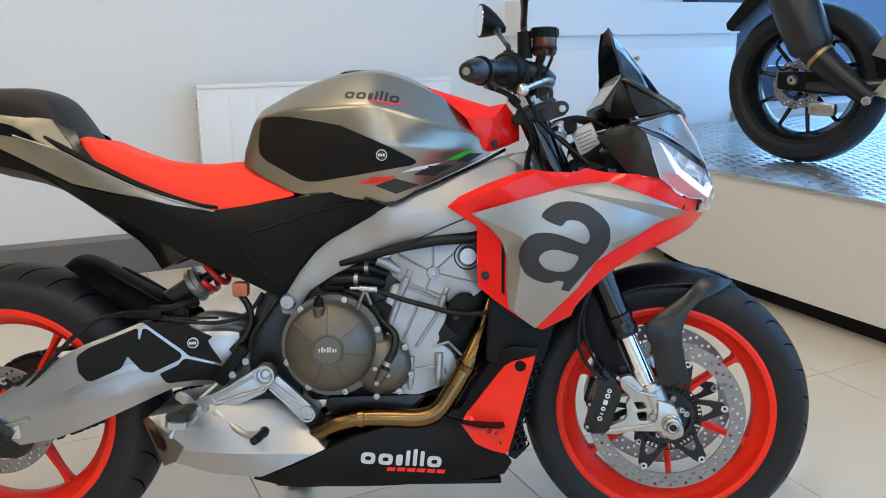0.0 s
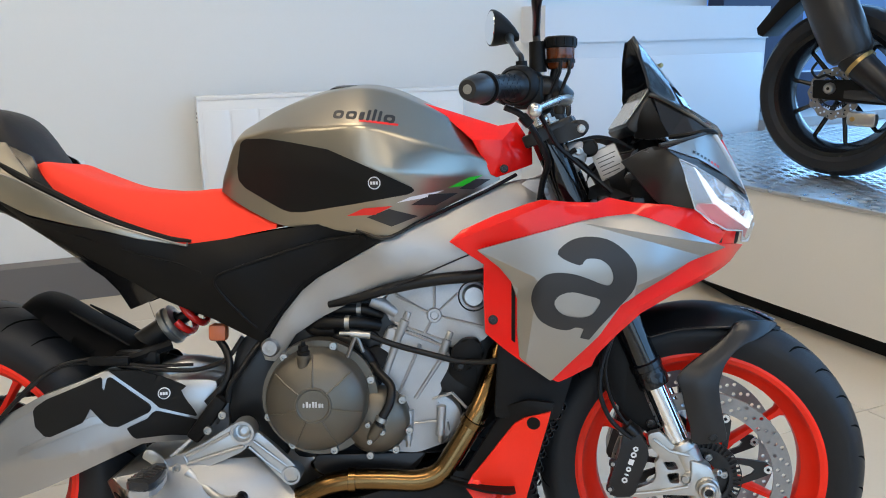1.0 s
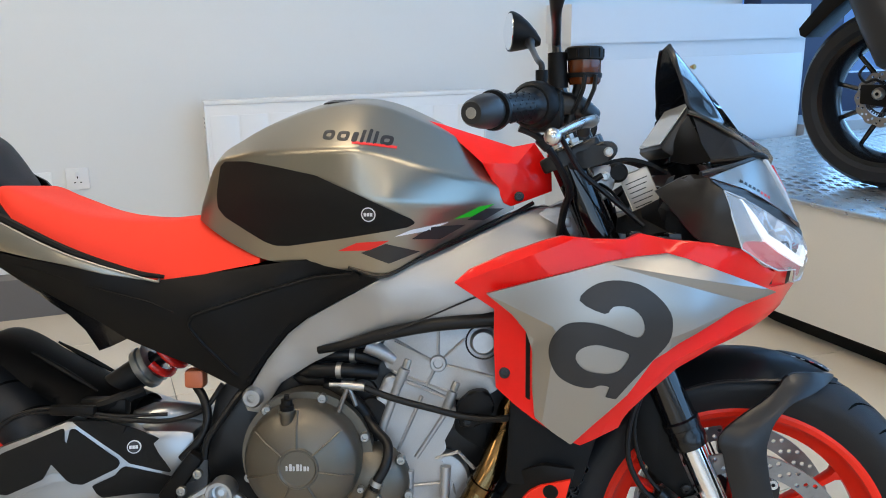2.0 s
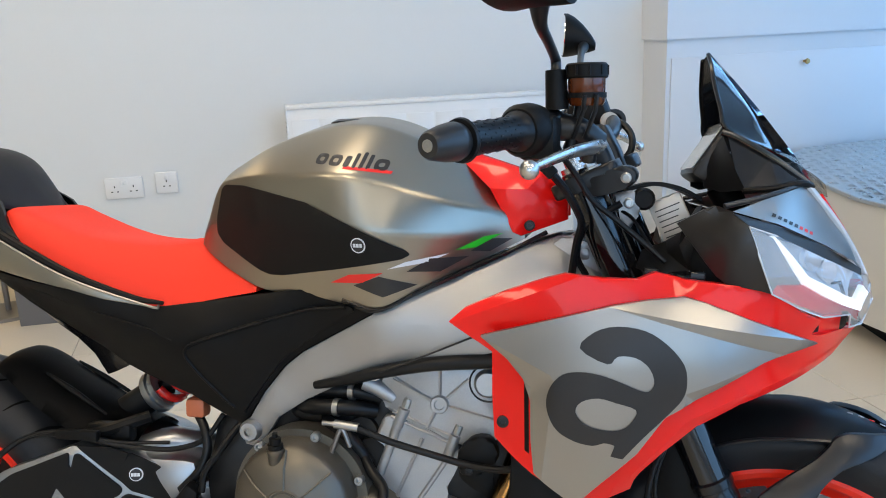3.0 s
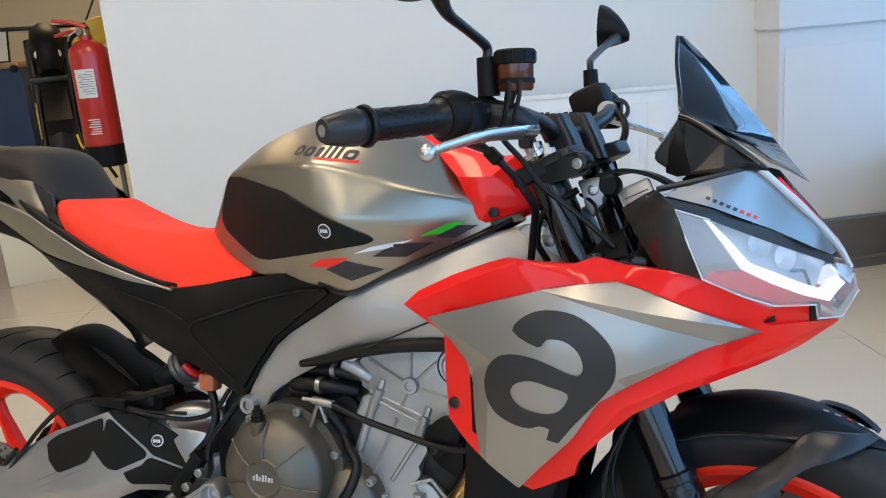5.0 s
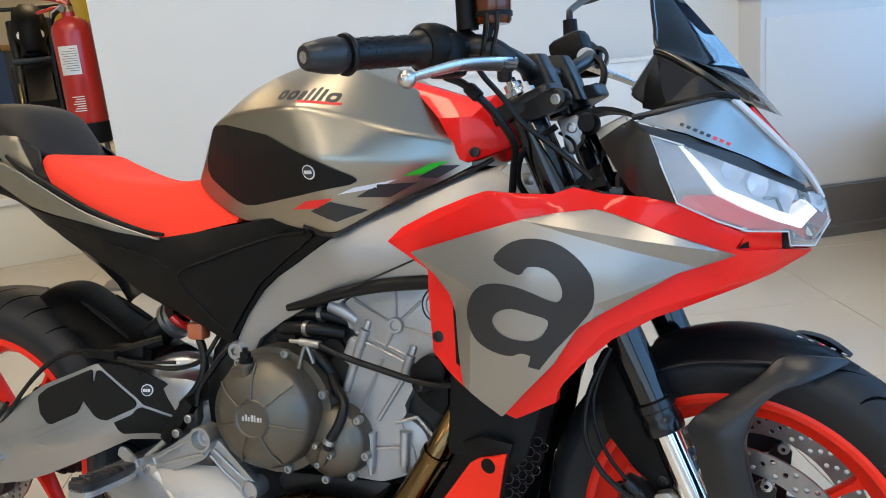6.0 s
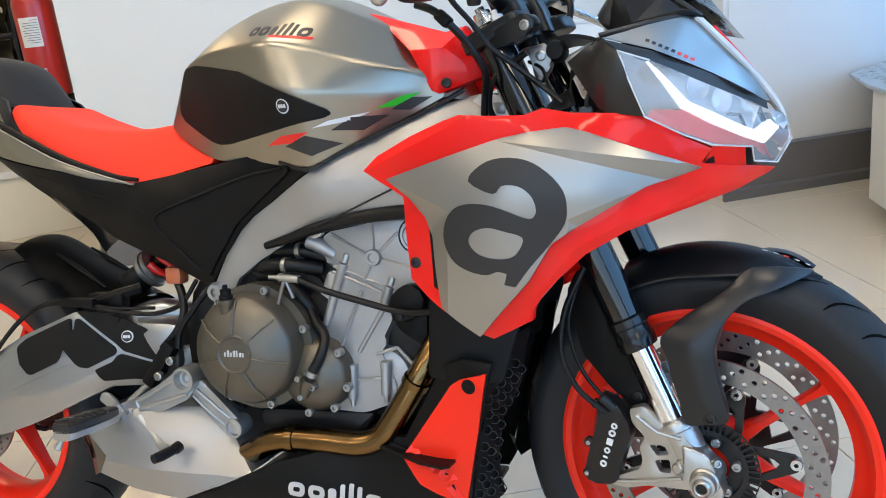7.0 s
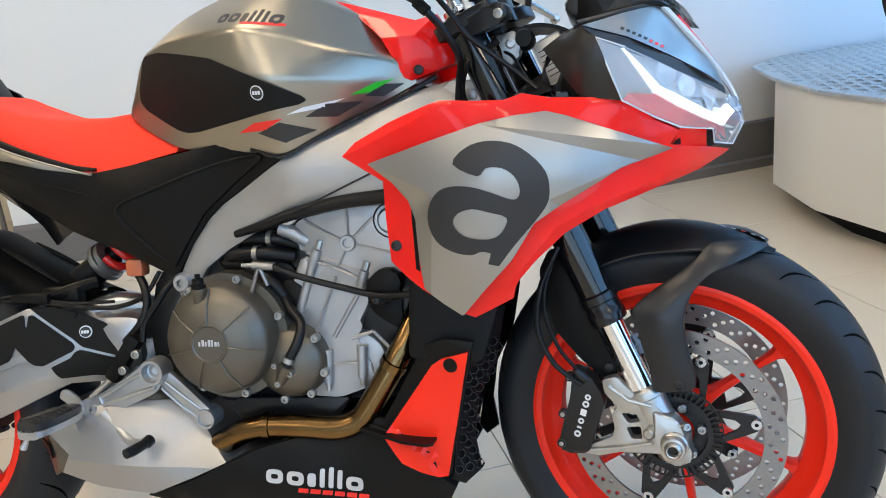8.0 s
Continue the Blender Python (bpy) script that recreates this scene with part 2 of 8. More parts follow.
def add_lathe(bm, profile, centre, axis, seg=48, ends=False):
    """Turns a profile of (radius, along) about an axis; a profile that starts or ends at radius 0 closes there."""
    a, u, w = basis(axis)
    c = Vector(centre)
    rings = []
    for r, s in profile:
        if r < 1e-6:
            rings.append([bm.verts.new(c + a * s)])
        else:
            rings.append([bm.verts.new(c + a * s + (u * math.cos(2 * math.pi * j / seg) + w * math.sin(2 * math.pi * j / seg)) * r) for j in range(seg)])
    for p, q in zip(rings, rings[1:]):
        for j in range(seg):
            k = (j + 1) % seg
            if len(p) == 1 and len(q) == 1:
                break
            if len(p) == 1:
                bm.faces.new((p[0], q[k], q[j]))
            elif len(q) == 1:
                bm.faces.new((p[j], p[k], q[0]))
            else:
                bm.faces.new((p[j], p[k], q[k], q[j]))
    return rings


def lathe(profile, centre, axis=(0, 1, 0), seg=48):
    bm = bmesh.new()
    add_lathe(bm, profile, centre, axis, seg)
    return bm


def add_bolt(bm, c, axis=(0, -1, 0), r=0.006, h=0.006, seg=12, socket=True):
    """A socket-head screw whose head stands h proud of c along axis."""
    pr = [(r, -0.004), (r, h * 0.8), (r * 0.85, h)]
    pr += [(r * 0.5, h), (r * 0.45, h * 0.4), (0, h * 0.4)] if socket else [(0, h)]
    add_lathe(bm, pr, c, axis, seg)


def bolt(c, axis=(0, -1, 0), r=0.006, h=0.006):
    bm = bmesh.new()
    add_bolt(bm, c, axis, r, h)
    return bm


def box(lo, hi, bevel=0.0, seg=2):
    bm = bmesh.new()
    bmesh.ops.create_cube(bm, size=1)
    lo, hi = Vector(lo), Vector(hi)
    for v in bm.verts:
        v.co = Vector([(a + b) / 2 + c * (b - a) for a, b, c in zip(lo, hi, v.co)])
    if bevel:
        bmesh.ops.bevel(bm, geom=list(bm.edges), offset=bevel, segments=seg, profile=0.5, affect="EDGES")
    return bm


def turn(bm, m):
    bmesh.ops.transform(bm, matrix=m, verts=bm.verts)
    return bm


def plate(outline, y0, y1, bevel=0.003, holes=()):
    """A flat plate: an outline in x and z between y0 and y1, with broken edges."""
    bm = bmesh.new()
    a = [bm.verts.new((p[0], y0, p[1])) for p in outline]
    b = [bm.verts.new((p[0], y1, p[1])) for p in outline]
    bm.faces.new(a)
    bm.faces.new(b[::-1])
    n = len(a)
    for i in range(n):
        bm.faces.new((a[i], b[i], b[(i + 1) % n], a[(i + 1) % n]))
    if bevel:
        rim = [e for e in bm.edges if abs(e.verts[0].co.y - e.verts[1].co.y) < 1e-6]
        bmesh.ops.bevel(bm, geom=rim, offset=bevel, segments=2, profile=0.5, affect="EDGES", clamp_overlap=True)
    return bm


def inside(p, poly):
    x, z = p[0], p[1]
    hit = False
    for i in range(len(poly)):
        a, b = poly[i - 1], poly[i]
        if (a[1] > z) != (b[1] > z) and x < (b[0] - a[0]) * (z - a[1]) / (b[1] - a[1]) + a[0]:
            hit = not hit
    return hit


def mesh_of(outline, extra=(), holes=(), grid=0.0):
    """Triangles over a flat outline, with points within it: (points, triangles)."""
    pts, edges = [], []
    def ring(r):
        s = len(pts)
        pts.extend(Vector((p[0], p[1])) for p in r)
        edges.extend((s + i, s + (i + 1) % len(r)) for i in range(len(r)))
    ring(outline)
    for h in holes:
        ring(h)
    for p in extra:
        pts.append(Vector((p[0], p[1])))
    if grid:
        x0, x1 = min(p[0] for p in outline), max(p[0] for p in outline)
        z0, z1 = min(p[1] for p in outline), max(p[1] for p in outline)
        k = 0
        z = z0 + grid / 2
        while z < z1:
            x = x0 + grid * (0.5 if k % 2 else 0.9)
            while x < x1:
                if inside((x, z), outline) and min((Vector((x, z)) - q).length for q in pts[:len(edges)]) > grid * 0.45:
                    pts.append(Vector((x, z)))
                x += grid
            z += grid
            k += 1
    v, _, f, *_ = delaunay_2d_cdt(pts, edges, [], 1 if not holes else 0, 1e-5)
    keep = []
    for t in f:
        c = (v[t[0]] + v[t[1]] + v[t[2]]) / 3
        if inside(c, outline) and not any(inside(c, h) for h in holes):
            keep.append(t)
    return v, keep


def depth_from(ctrl, stiff=0.0):
    """A smooth depth y over (x, z) that passes the control points (x, y, z)."""
    c = np.array([(p[0], p[2]) for p in ctrl])
    y = np.array([p[1] for p in ctrl])
    n = len(c)
    d = np.linalg.norm(c[:, None] - c[None], axis=2)
    k = np.where(d > 1e-9, d * d * np.log(d + 1e-12), 0)
    a = np.zeros((n + 3, n + 3))
    a[:n, :n] = k + np.eye(n) * (1e-6 + stiff)
    a[:n, n], a[:n, n + 1:], a[n, :n], a[n + 1:, :n] = 1, c, 1, c.T
    w = np.linalg.lstsq(a, np.concatenate([y, np.zeros(3)]), rcond=None)[0]
    def at(x, z):
        r = np.hypot(c[:, 0] - x, c[:, 1] - z)
        return float((w[:n] * np.where(r > 1e-9, r * r * np.log(r + 1e-12), 0)).sum() + w[n] + w[n + 1] * x + w[n + 2] * z)
    return at


def folded(folds):
    """Depth added by straight folds: each is (slope, pick, lines); depth grows with the distance to the left of its lines."""
    def add(x, z):
        y = 0.0
        for k, pick, lines in folds:
            ds = []
            for (ax, az), (bx, bz) in lines:
                n = math.hypot(bx - ax, bz - az)
                ds.append(((bx - ax) * (z - az) - (bz - az) * (x - ax)) / n)
            y += k * max(0.0, pick(ds))
        return y
    return add


def shell(outline, inner=(), thick=0.004, grid=0.0, corner=0.0, holes=(), turn_in=0.0, folds=(), free=False):
    """A moulded panel whose outer face goes through the outline's and the inner points (x, y, z). Without grid it is faceted along
    straight folds between the points; with grid it is smoothly curved. It is thick metres deep, towards +y."""
    ctrl = list(outline) + list(inner)
    flat = [(p[0], p[2]) for p in outline]
    if grid:
        extra_y = folded(folds)
        base = depth_from([(p[0], p[1] - (0.0 if free else extra_y(p[0], p[2])), p[2]) for p in ctrl])
        at = lambda x, z: base(x, z) + extra_y(x, z)
    else:
        v0, f0 = mesh_of(flat, [(p[0], p[2]) for p in inner])
        raw = [next(c[1] for c in ctrl if abs(c[0] - q[0]) + abs(c[2] - q[1]) < 1e-4) for q in v0]
        def at(x, z):
            best = None
            for t in f0:
                a, b, c = v0[t[0]], v0[t[1]], v0[t[2]]
                den = (b[1] - c[1]) * (a[0] - c[0]) + (c[0] - b[0]) * (a[1] - c[1])
                if abs(den) < 1e-12:
                    continue
                l0 = ((b[1] - c[1]) * (x - c[0]) + (c[0] - b[0]) * (z - c[1])) / den
                l1 = ((c[1] - a[1]) * (x - c[0]) + (a[0] - c[0]) * (z - c[1])) / den
                l2 = 1 - l0 - l1
                m = min(l0, l1, l2)
                if best is None or m > best[0]:
                    best = (m, l0 * raw[t[0]] + l1 * raw[t[1]] + l2 * raw[t[2]])
                if m > -1e-6:
                    break
            return best[1]
    rim = rounded(flat, corner) if corner else flat
    if grid:
        dense = []
        for i, p in enumerate(rim):
            q = Vector(rim[(i + 1) % len(rim)]); p = Vector(p)
            n = max(1, int((q - p).length / (grid * 1.2)))
            dense += [p.lerp(q, j / n) for j in range(n)]
        rim = dense
    creases = []
    for _, _, lines in folds:
        for a, b in lines:
            a, b = Vector(a), Vector(b)
            if len(lines) == 1:
                a, b = a - (b - a).normalized() * 0.3, b + (b - a).normalized() * 0.3
            k = int((b - a).length / 0.006) + 1
            creases += [p for p in (a.lerp(b, i / k) for i in range(k + 1)) if inside(p, rim) and min((p - Vector(q)).length for q in rim) > 0.003]
    v, f = mesh_of(rim, [(p[0], p[2]) for p in inner] + creases, holes, grid)
    bm = bmesh.new()
    front = [bm.verts.new((q[0], at(q[0], q[1]), q[1])) for q in v]
    for t in f:
        try:
            bm.faces.new([front[i] for i in t])
        except ValueError:
            pass
    bm.verts.index_update()
    loose = [w for w in bm.verts if not w.link_faces]
    for w in loose:
        bm.verts.remove(w)
    if thick:
        edge = [e for e in bm.edges if len(e.link_faces) == 1]
        r = bmesh.ops.extrude_edge_only(bm, edges=edge)
        inner_rim = [g for g in r["geom"] if isinstance(g, bmesh.types.BMVert)]
        mid = Vector((sum(p[0] for p in rim) / len(rim), 0, sum(p[1] for p in rim) / len(rim)))
        for w in inner_rim:
            w.co.y += thick
            if turn_in:
                d = mid - w.co; d.y = 0
                w.co += d.normalized() * turn_in
        if thick >= 0.008:
            bmesh.ops.bevel(bm, geom=[e for e in edge if e.is_valid], offset=0.0013, segments=2, profile=0.5, affect="EDGES", clamp_overlap=True)
    return bm


def pierced(outline, y0, y1, holes=()):
    """A flat casting between y0 and y1 with windows right through it, its outer edges broken."""
    v, f = mesh_of([Vector(p) for p in outline], (), [list(h) for h in holes])
    bm = bmesh.new()
    fr = [bm.verts.new((q[0], y0, q[1])) for q in v]
    for t in f:
        bm.faces.new([fr[i] for i in t])
    for w in [w for w in bm.verts if not w.link_faces]:
        bm.verts.remove(w)
    rim = [e for e in bm.edges if len(e.link_faces) == 1]
    r = bmesh.ops.extrude_face_region(bm, geom=list(bm.faces))
    for g in r["geom"]:
        if isinstance(g, bmesh.types.BMVert):
            g.co.y += y1 - y0
    bmesh.ops.bevel(bm, geom=[e for e in rim if e.is_valid], offset=0.0016, segments=2, profile=0.5, affect="EDGES", clamp_overlap=True)
    return bm


def mirrored(bm):
    c = bm.copy()
    for v in c.verts:
        v.co.y = -v.co.y
    bmesh.ops.reverse_faces(c, faces=c.faces)
    return c


def both(name, bm, mat, parent, label="", angle=38):
    """A part and its twin on the other side of the machine."""
    c = mirrored(bm)
    return part(name, bm, mat, parent, label, angle), part(name, c, mat, parent, label, angle)


def tree_of(*obs):
    bm = bmesh.new()
    for o in obs:
        bm.from_mesh(o.data)
    t = BVHTree.FromBMesh(bm)
    bm.free()
    return t


def film(outline, tree, off=0.0008, grid=0.012, corner=0.0, holes=(), thick=0.0008):
    """A thin film or pad laid on the near (-y) side of a surface, following it."""
    rim = rounded(outline, corner) if corner else [Vector(p) for p in outline]
    dense = []
    for i, p in enumerate(rim):
        q = rim[(i + 1) % len(rim)]
        n = max(1, int((q - p).length / grid))
        dense += [p.lerp(q, j / n) for j in range(n)]
    v, f = mesh_of(dense, (), holes, grid)
    bm = bmesh.new()
    ys = []
    for q in v:
        hit = tree.ray_cast(Vector((q[0], -1, q[1])), Vector((0, 1, 0)))
        ys.append(hit[0].y if hit[0] else None)
    good = [(q, y) for q, y in zip(v, ys) if y is not None]
    for i, q in enumerate(v):
        if ys[i] is None:
            ys[i] = min(good, key=lambda g: (g[0] - q).length)[1]
    vs = [bm.verts.new((q[0], y - off - thick, q[1])) for q, y in zip(v, ys)]
    for t in f:
        try:
            bm.faces.new([vs[i] for i in t])
        except ValueError:
            pass
    for w in [w for w in bm.verts if not w.link_faces]:
        bm.verts.remove(w)
    edge = [e for e in bm.edges if len(e.link_faces) == 1]
    r = bmesh.ops.extrude_edge_only(bm, edges=edge)
    for g in r["geom"]:
        if isinstance(g, bmesh.types.BMVert):
            g.co.y += thick + off
    return bm


def circle(cx, cz, r, n=24, start=0.0):
    return [(cx + r * math.cos(start + 2 * math.pi * i / n), cz + r * math.sin(start + 2 * math.pi * i / n)) for i in range(n)]


def join(*bms):
    out = bmesh.new()
    for b in bms:
        me = bpy.data.meshes.new("tmp")
        b.to_mesh(me)
        b.free()
        out.from_mesh(me)
        bpy.data.meshes.remove(me)
    return out


# ---------------------------------------------------------------- room
M["wall"] = surface("white_wall_paint", (0.69, 0.70, 0.69), 0.6, vary=0.015, vary_size=1.2, grain=0.01, grain_size=250, bump=0.12, bump_size=180)
M["cream"] = surface("cream_wall_paint", (0.70, 0.64, 0.50), 0.6, vary=0.03, vary_size=1.2, bump=0.1, bump_size=180)
M["navy"] = surface("navy_wall_paint", (0.012, 0.020, 0.060), 0.5, vary=0.05, vary_size=1.5, bump=0.1, bump_size=180)
M["skirting"] = surface("grey_skirting_paint", (0.135, 0.130, 0.128), 0.42, vary=0.04, vary_size=2.0, grain=0.03, bump=0.05)
M["skirting_pale"] = surface("pale_grey_painted_step", (0.40, 0.40, 0.40), 0.45, vary=0.04, vary_size=2.0, bump=0.05)
M["outdoors"] = lamp_face("blue_daylight_distance", (0.13, 0.30, 0.66), 0.5)
M["tile"] = surface("polished_beige_tile", (0.64, 0.570, 0.460), 0.13, vary=0.05, vary_size=3.0, grain=0.03, grain_size=120, rough_vary=0.04, spec=0.5)
M["grout"] = surface("grey_grout", (0.30, 0.28, 0.25), 0.8, vary=0.1)
M["laminate"] = surface("white_laminate", (0.68, 0.69, 0.70), 0.38, vary=0.015, vary_size=2.0, bump=0.03)
M["ply"] = surface("off_white_painted_board", (0.70, 0.67, 0.61), 0.5, vary=0.03, vary_size=2.0, grain=0.02, bump=0.08, bump_size=120)
M["checker"] = surface("aluminium_checker_plate", (0.60, 0.59, 0.57), 0.30, 0.9, vary=0.12, vary_size=9.0, grain=0.08, grain_size=220, rough_vary=0.1)
M["enamel"] = surface("white_radiator_enamel", (0.76, 0.76, 0.75), 0.32, vary=0.015)
M["socket"] = surface("white_socket_plastic", (0.74, 0.74, 0.73), 0.3, vary=0.02)
M["ext_red"] = surface("extinguisher_red_enamel", (0.40, 0.013, 0.008), 0.30, coat=0.25, vary=0.04)
M["paper"] = surface("pale_printed_label", (0.62, 0.62, 0.60), 0.55, vary=0.04)
M["brass"] = surface("dull_brass", (0.42, 0.30, 0.12), 0.35, 0.9, vary=0.1)
M["wood"] = surface("oak_desk_top", (0.42, 0.25, 0.10), 0.4, vary=0.12, vary_size=5, grain=0.1, stretch=(1, 9, 1))
M["yellow"] = surface("yellow_plastic", (0.62, 0.40, 0.02), 0.4, vary=0.05)
M["ceiling"] = surface("white_ceiling_paint", (0.76, 0.76, 0.75), 0.7, vary=0.02)
M["lamp"] = lamp_face("ceiling_panel_face", (1.0, 0.86, 0.68), 1.5)
M["dark_paint"] = surface("dark_motorcycle_paint", (0.016, 0.017, 0.020), 0.3, coat=0.3, vary=0.1)


def structure(name, bm, mat, label="", parent=None):
    return tagged(link_mesh(name, bm, mat, parent), label, "", "", "structure")


def wall_piece(p, q, z0, z1, thick=0.12):
    """A wall whose near face runs from p to q in plan; it is thick on its far side (left of p to q)."""
    p, q = Vector(p), Vector(q)
    d = (q - p).normalized()
    n = Vector((-d.y, d.x)) * thick
    bm = bmesh.new()
    lo = [bm.verts.new((c.x, c.y, z0)) for c in (p, q, q + n, p + n)]
    hi = [bm.verts.new((c.x, c.y, z1)) for c in (p, q, q + n, p + n)]
    bm.faces.new(lo[::-1]); bm.faces.new(hi)
    for i in range(4):
        bm.faces.new((lo[i], lo[(i + 1) % 4], hi[(i + 1) % 4], hi[i]))
    return bm


def along(p, deg, s, off=0.0):
    a = radians(deg)
    return Vector((p[0] + s * math.cos(a) + off * math.sin(a), p[1] + s * math.sin(a) - off * math.cos(a)))


LW, LA = (-1.600, 3.470), 22.0        # radiator wall: a point on it and its bearing
RW, RA = (0.470, 4.120), 30.0         # boxed-in cupboard to its right
a0, a1 = along(LW, LA, -0.575), along(LW, LA, 2.22)


def skirting_piece(p, q, z1, thick, lip):
    """A skirting board with a sloped upper edge: its back on the line from p to q, its face thick in front of it."""
    p, q = Vector(p), Vector(q)
    d = (q - p).normalized()
    n = Vector((d.y, -d.x))
    rings = []
    for c in (p, q):
        rings.append([(c.x + n.x * o, c.y + n.y * o, z) for o, z in ((0, 0), (thick, 0), (thick, z1 - lip), (thick * 0.25, z1), (0, z1))])
    bm = bmesh.new()
    add_loft(bm, rings)
    return bm


structure("wall_north", wall_piece(a0, a1, 0, H), "wall", "plain white painted wall")
structure("trim_1", skirting_piece(along(LW, LA, -0.575, 0.001), along(LW, LA, 2.13, 0.001), 0.185, 0.022, 0.020), "skirting", "grey painted skirting band with a sloped upper edge")
b0, b1 = along(RW, RA, 0.0), along(RW, RA, 1.53)
structure("wall_boxing", wall_piece(b0, b1, 0, 1.027, 0.45), "laminate", "white boxed-in cupboard front")
structure("wall_northeast", wall_piece(along(RW, RA, -0.3, -0.45), along(RW, RA, 1.53, -0.45), 0, H), "wall", "plain white painted wall")
structure("trim_2", skirting_piece(along(RW, RA, -0.004, 0.001), along(RW, RA, 1.53, 0.001), 0.225, 0.012, 0.008), "skirting", "grey painted skirting band")
structure("baseboard", skirting_piece(along(RW, RA, -0.02, 0.013), along(RW, RA, 1.53, 0.013), 0.048, 0.018, 0.008), "skirting", "grey painted baseboard")
structure("ledge", wall_piece(along(RW, RA, -0.012, 0.016), along(RW, RA, 1.53, 0.016), 1.027, 1.197, 0.47), "laminate", "white ledge board")
c0, c1 = along(RW, RA, 1.51, -0.30), along(RW, RA, 5.0, -0.30)
w0, w1 = along(RW, RA, 2.22, -0.30), along(RW, RA, 4.75, -0.30)
structure("wall_navy", join(wall_piece(c0, w0, 0, H), wall_piece(w1, c1, 0, H), wall_piece(w0, w1, 0, 0.8), wall_piece(w0, w1, 3.25, H)), "navy", "dark navy painted wall with a window")
structure("trim_3", wall_piece(along(RW, RA, 1.534, 0.046), along(RW, RA, 4.9, 0.046), 0, 0.570, 0.34), "skirting_pale", "pale grey step along the foot of the navy wall")
structure("backdrop", wall_piece(along(RW, RA, 1.2, -1.6), along(RW, RA, 6.2, -1.6), -0.2, 5.0, 0.05), "outdoors", "plain blue distance outside the window")
# far room beyond the doorway, and the walls that close the shop
structure("wall_far", wall_piece((-8.0, 7.4), (-1.4, 8.2), 0, H), "cream", "cream painted far wall")
structure("wall_west", wall_piece((-5.6, -4.5), (-8.0, 7.4), 0, H), "cream", "cream painted side wall")
structure("wall_partition", wall_piece(a0 + Vector((0.02, 0.14)), (-1.2, 8.2), 0, H, 0.1), "wall", "white partition return")
# south and east walls, each with one wide window opening
for name, p, q in (("wall_south", (4.6, -4.5), (-5.6, -4.5)), ("wall_east", (4.6, 7.0), (4.6, -4.5))):
    p, q = Vector(p), Vector(q)
    d = (q - p).normalized()
    L_ = (q - p).length
    s0, s1 = (0.75, 6.15) if name == "wall_south" else (2.8, 10.6)
    structure(name, join(wall_piece(p, p + d * s0, 0, H), wall_piece(p + d * s1, q, 0, H), wall_piece(p + d * s0, p + d * s1, 0, 0.6), wall_piece(p + d * s0, p + d * s1, 3.35, H)), "wall", "white wall with a wide shop window")
structure("ceiling", box((-8.2, -4.7, H), (6.0, 8.5, H + 0.1)), "ceiling", "plain white ceiling")
for x, y in ((-2.6, 0.4), (-0.4, 0.4), (1.8, 0.4), (-2.6, -2.2), (-0.4, -2.2), (1.8, -2.2), (-0.9, 2.2)):
    lp = holder("ceiling_light", pose(x, y, H - 0.015), "square flush ceiling light panel", "ceiling light", "ceiling panels")
    part("frame", box((-0.61, -0.31, -0.012), (0.61, 0.31, 0.014), 0.004), "socket", lp)
    part("diffuser", box((-0.595, -0.295, -0.016), (0.595, 0.295, -0.013)), "lamp", lp)

# radiator on the wall: its face 9 cm off the wall
def radiator(s0, s1, z0, z1):
    p = along(LW, LA, s0, 0.07)
    ob = holder("wall_radiator", Matrix.Translation((p.x, p.y, 0)) @ Matrix.Rotation(radians(LA), 4, "Z"), "white ribbed panel radiator on the wall", "radiator")
    w = s1 - s0
    part("panel", box((0, -0.055, z0), (w, -0.045, z1), 0.004), "enamel", ob)
    part("back_panel", box((0.01, -0.012, z0), (w - 0.01, -0.002, z1 - 0.02), 0.004), "enamel", ob)
    part("top_grille", box((-0.004, -0.060, z1 - 0.004), (w + 0.004, 0.0, z1 + 0.014), 0.004), "enamel", ob)
    for x in (-0.004, w - 0.002):
        part("side_cover", box((x, -0.058, z0), (x + 0.006, 0.0, z1), 0.002), "enamel", ob)
    n = 10
    for k in range(n):
        x = 0.012 + k * (w - 0.024) / n
        part("rib", box((x + 0.004, -0.0575, z0 + 0.02), (x + (w - 0.024) / n - 0.004, -0.0545, z1 - 0.045), 0.0012), "enamel", ob)
    # side vents: grey strips for the shade in their slots
    for k in range(3):
        part("vent_slot_shade", box((-0.0052, -0.040, z1 - 0.06 - k * 0.018), (-0.0042, -0.016, z1 - 0.052 - k * 0.018)), "skirting", ob)
    for x in (0.12, w - 0.12):
        part("bracket", box((x - 0.012, -0.004, z0 + 0.05), (x + 0.012, 0.069, z1 - 0.08)), "enamel", ob)
    part("valve_pipe", tube([(w - 0.02, -0.03, z0 + 0.005), (w - 0.02, -0.03, 0.0)], 0.0075, 10), "enamel", ob)
    part("valve_pipe", tube([(0.02, -0.03, z0 + 0.005), (0.02, -0.03, 0.0)], 0.0075, 10), "enamel", ob)
    return ob


radiator(0.566, 1.765, 0.17, 0.826)


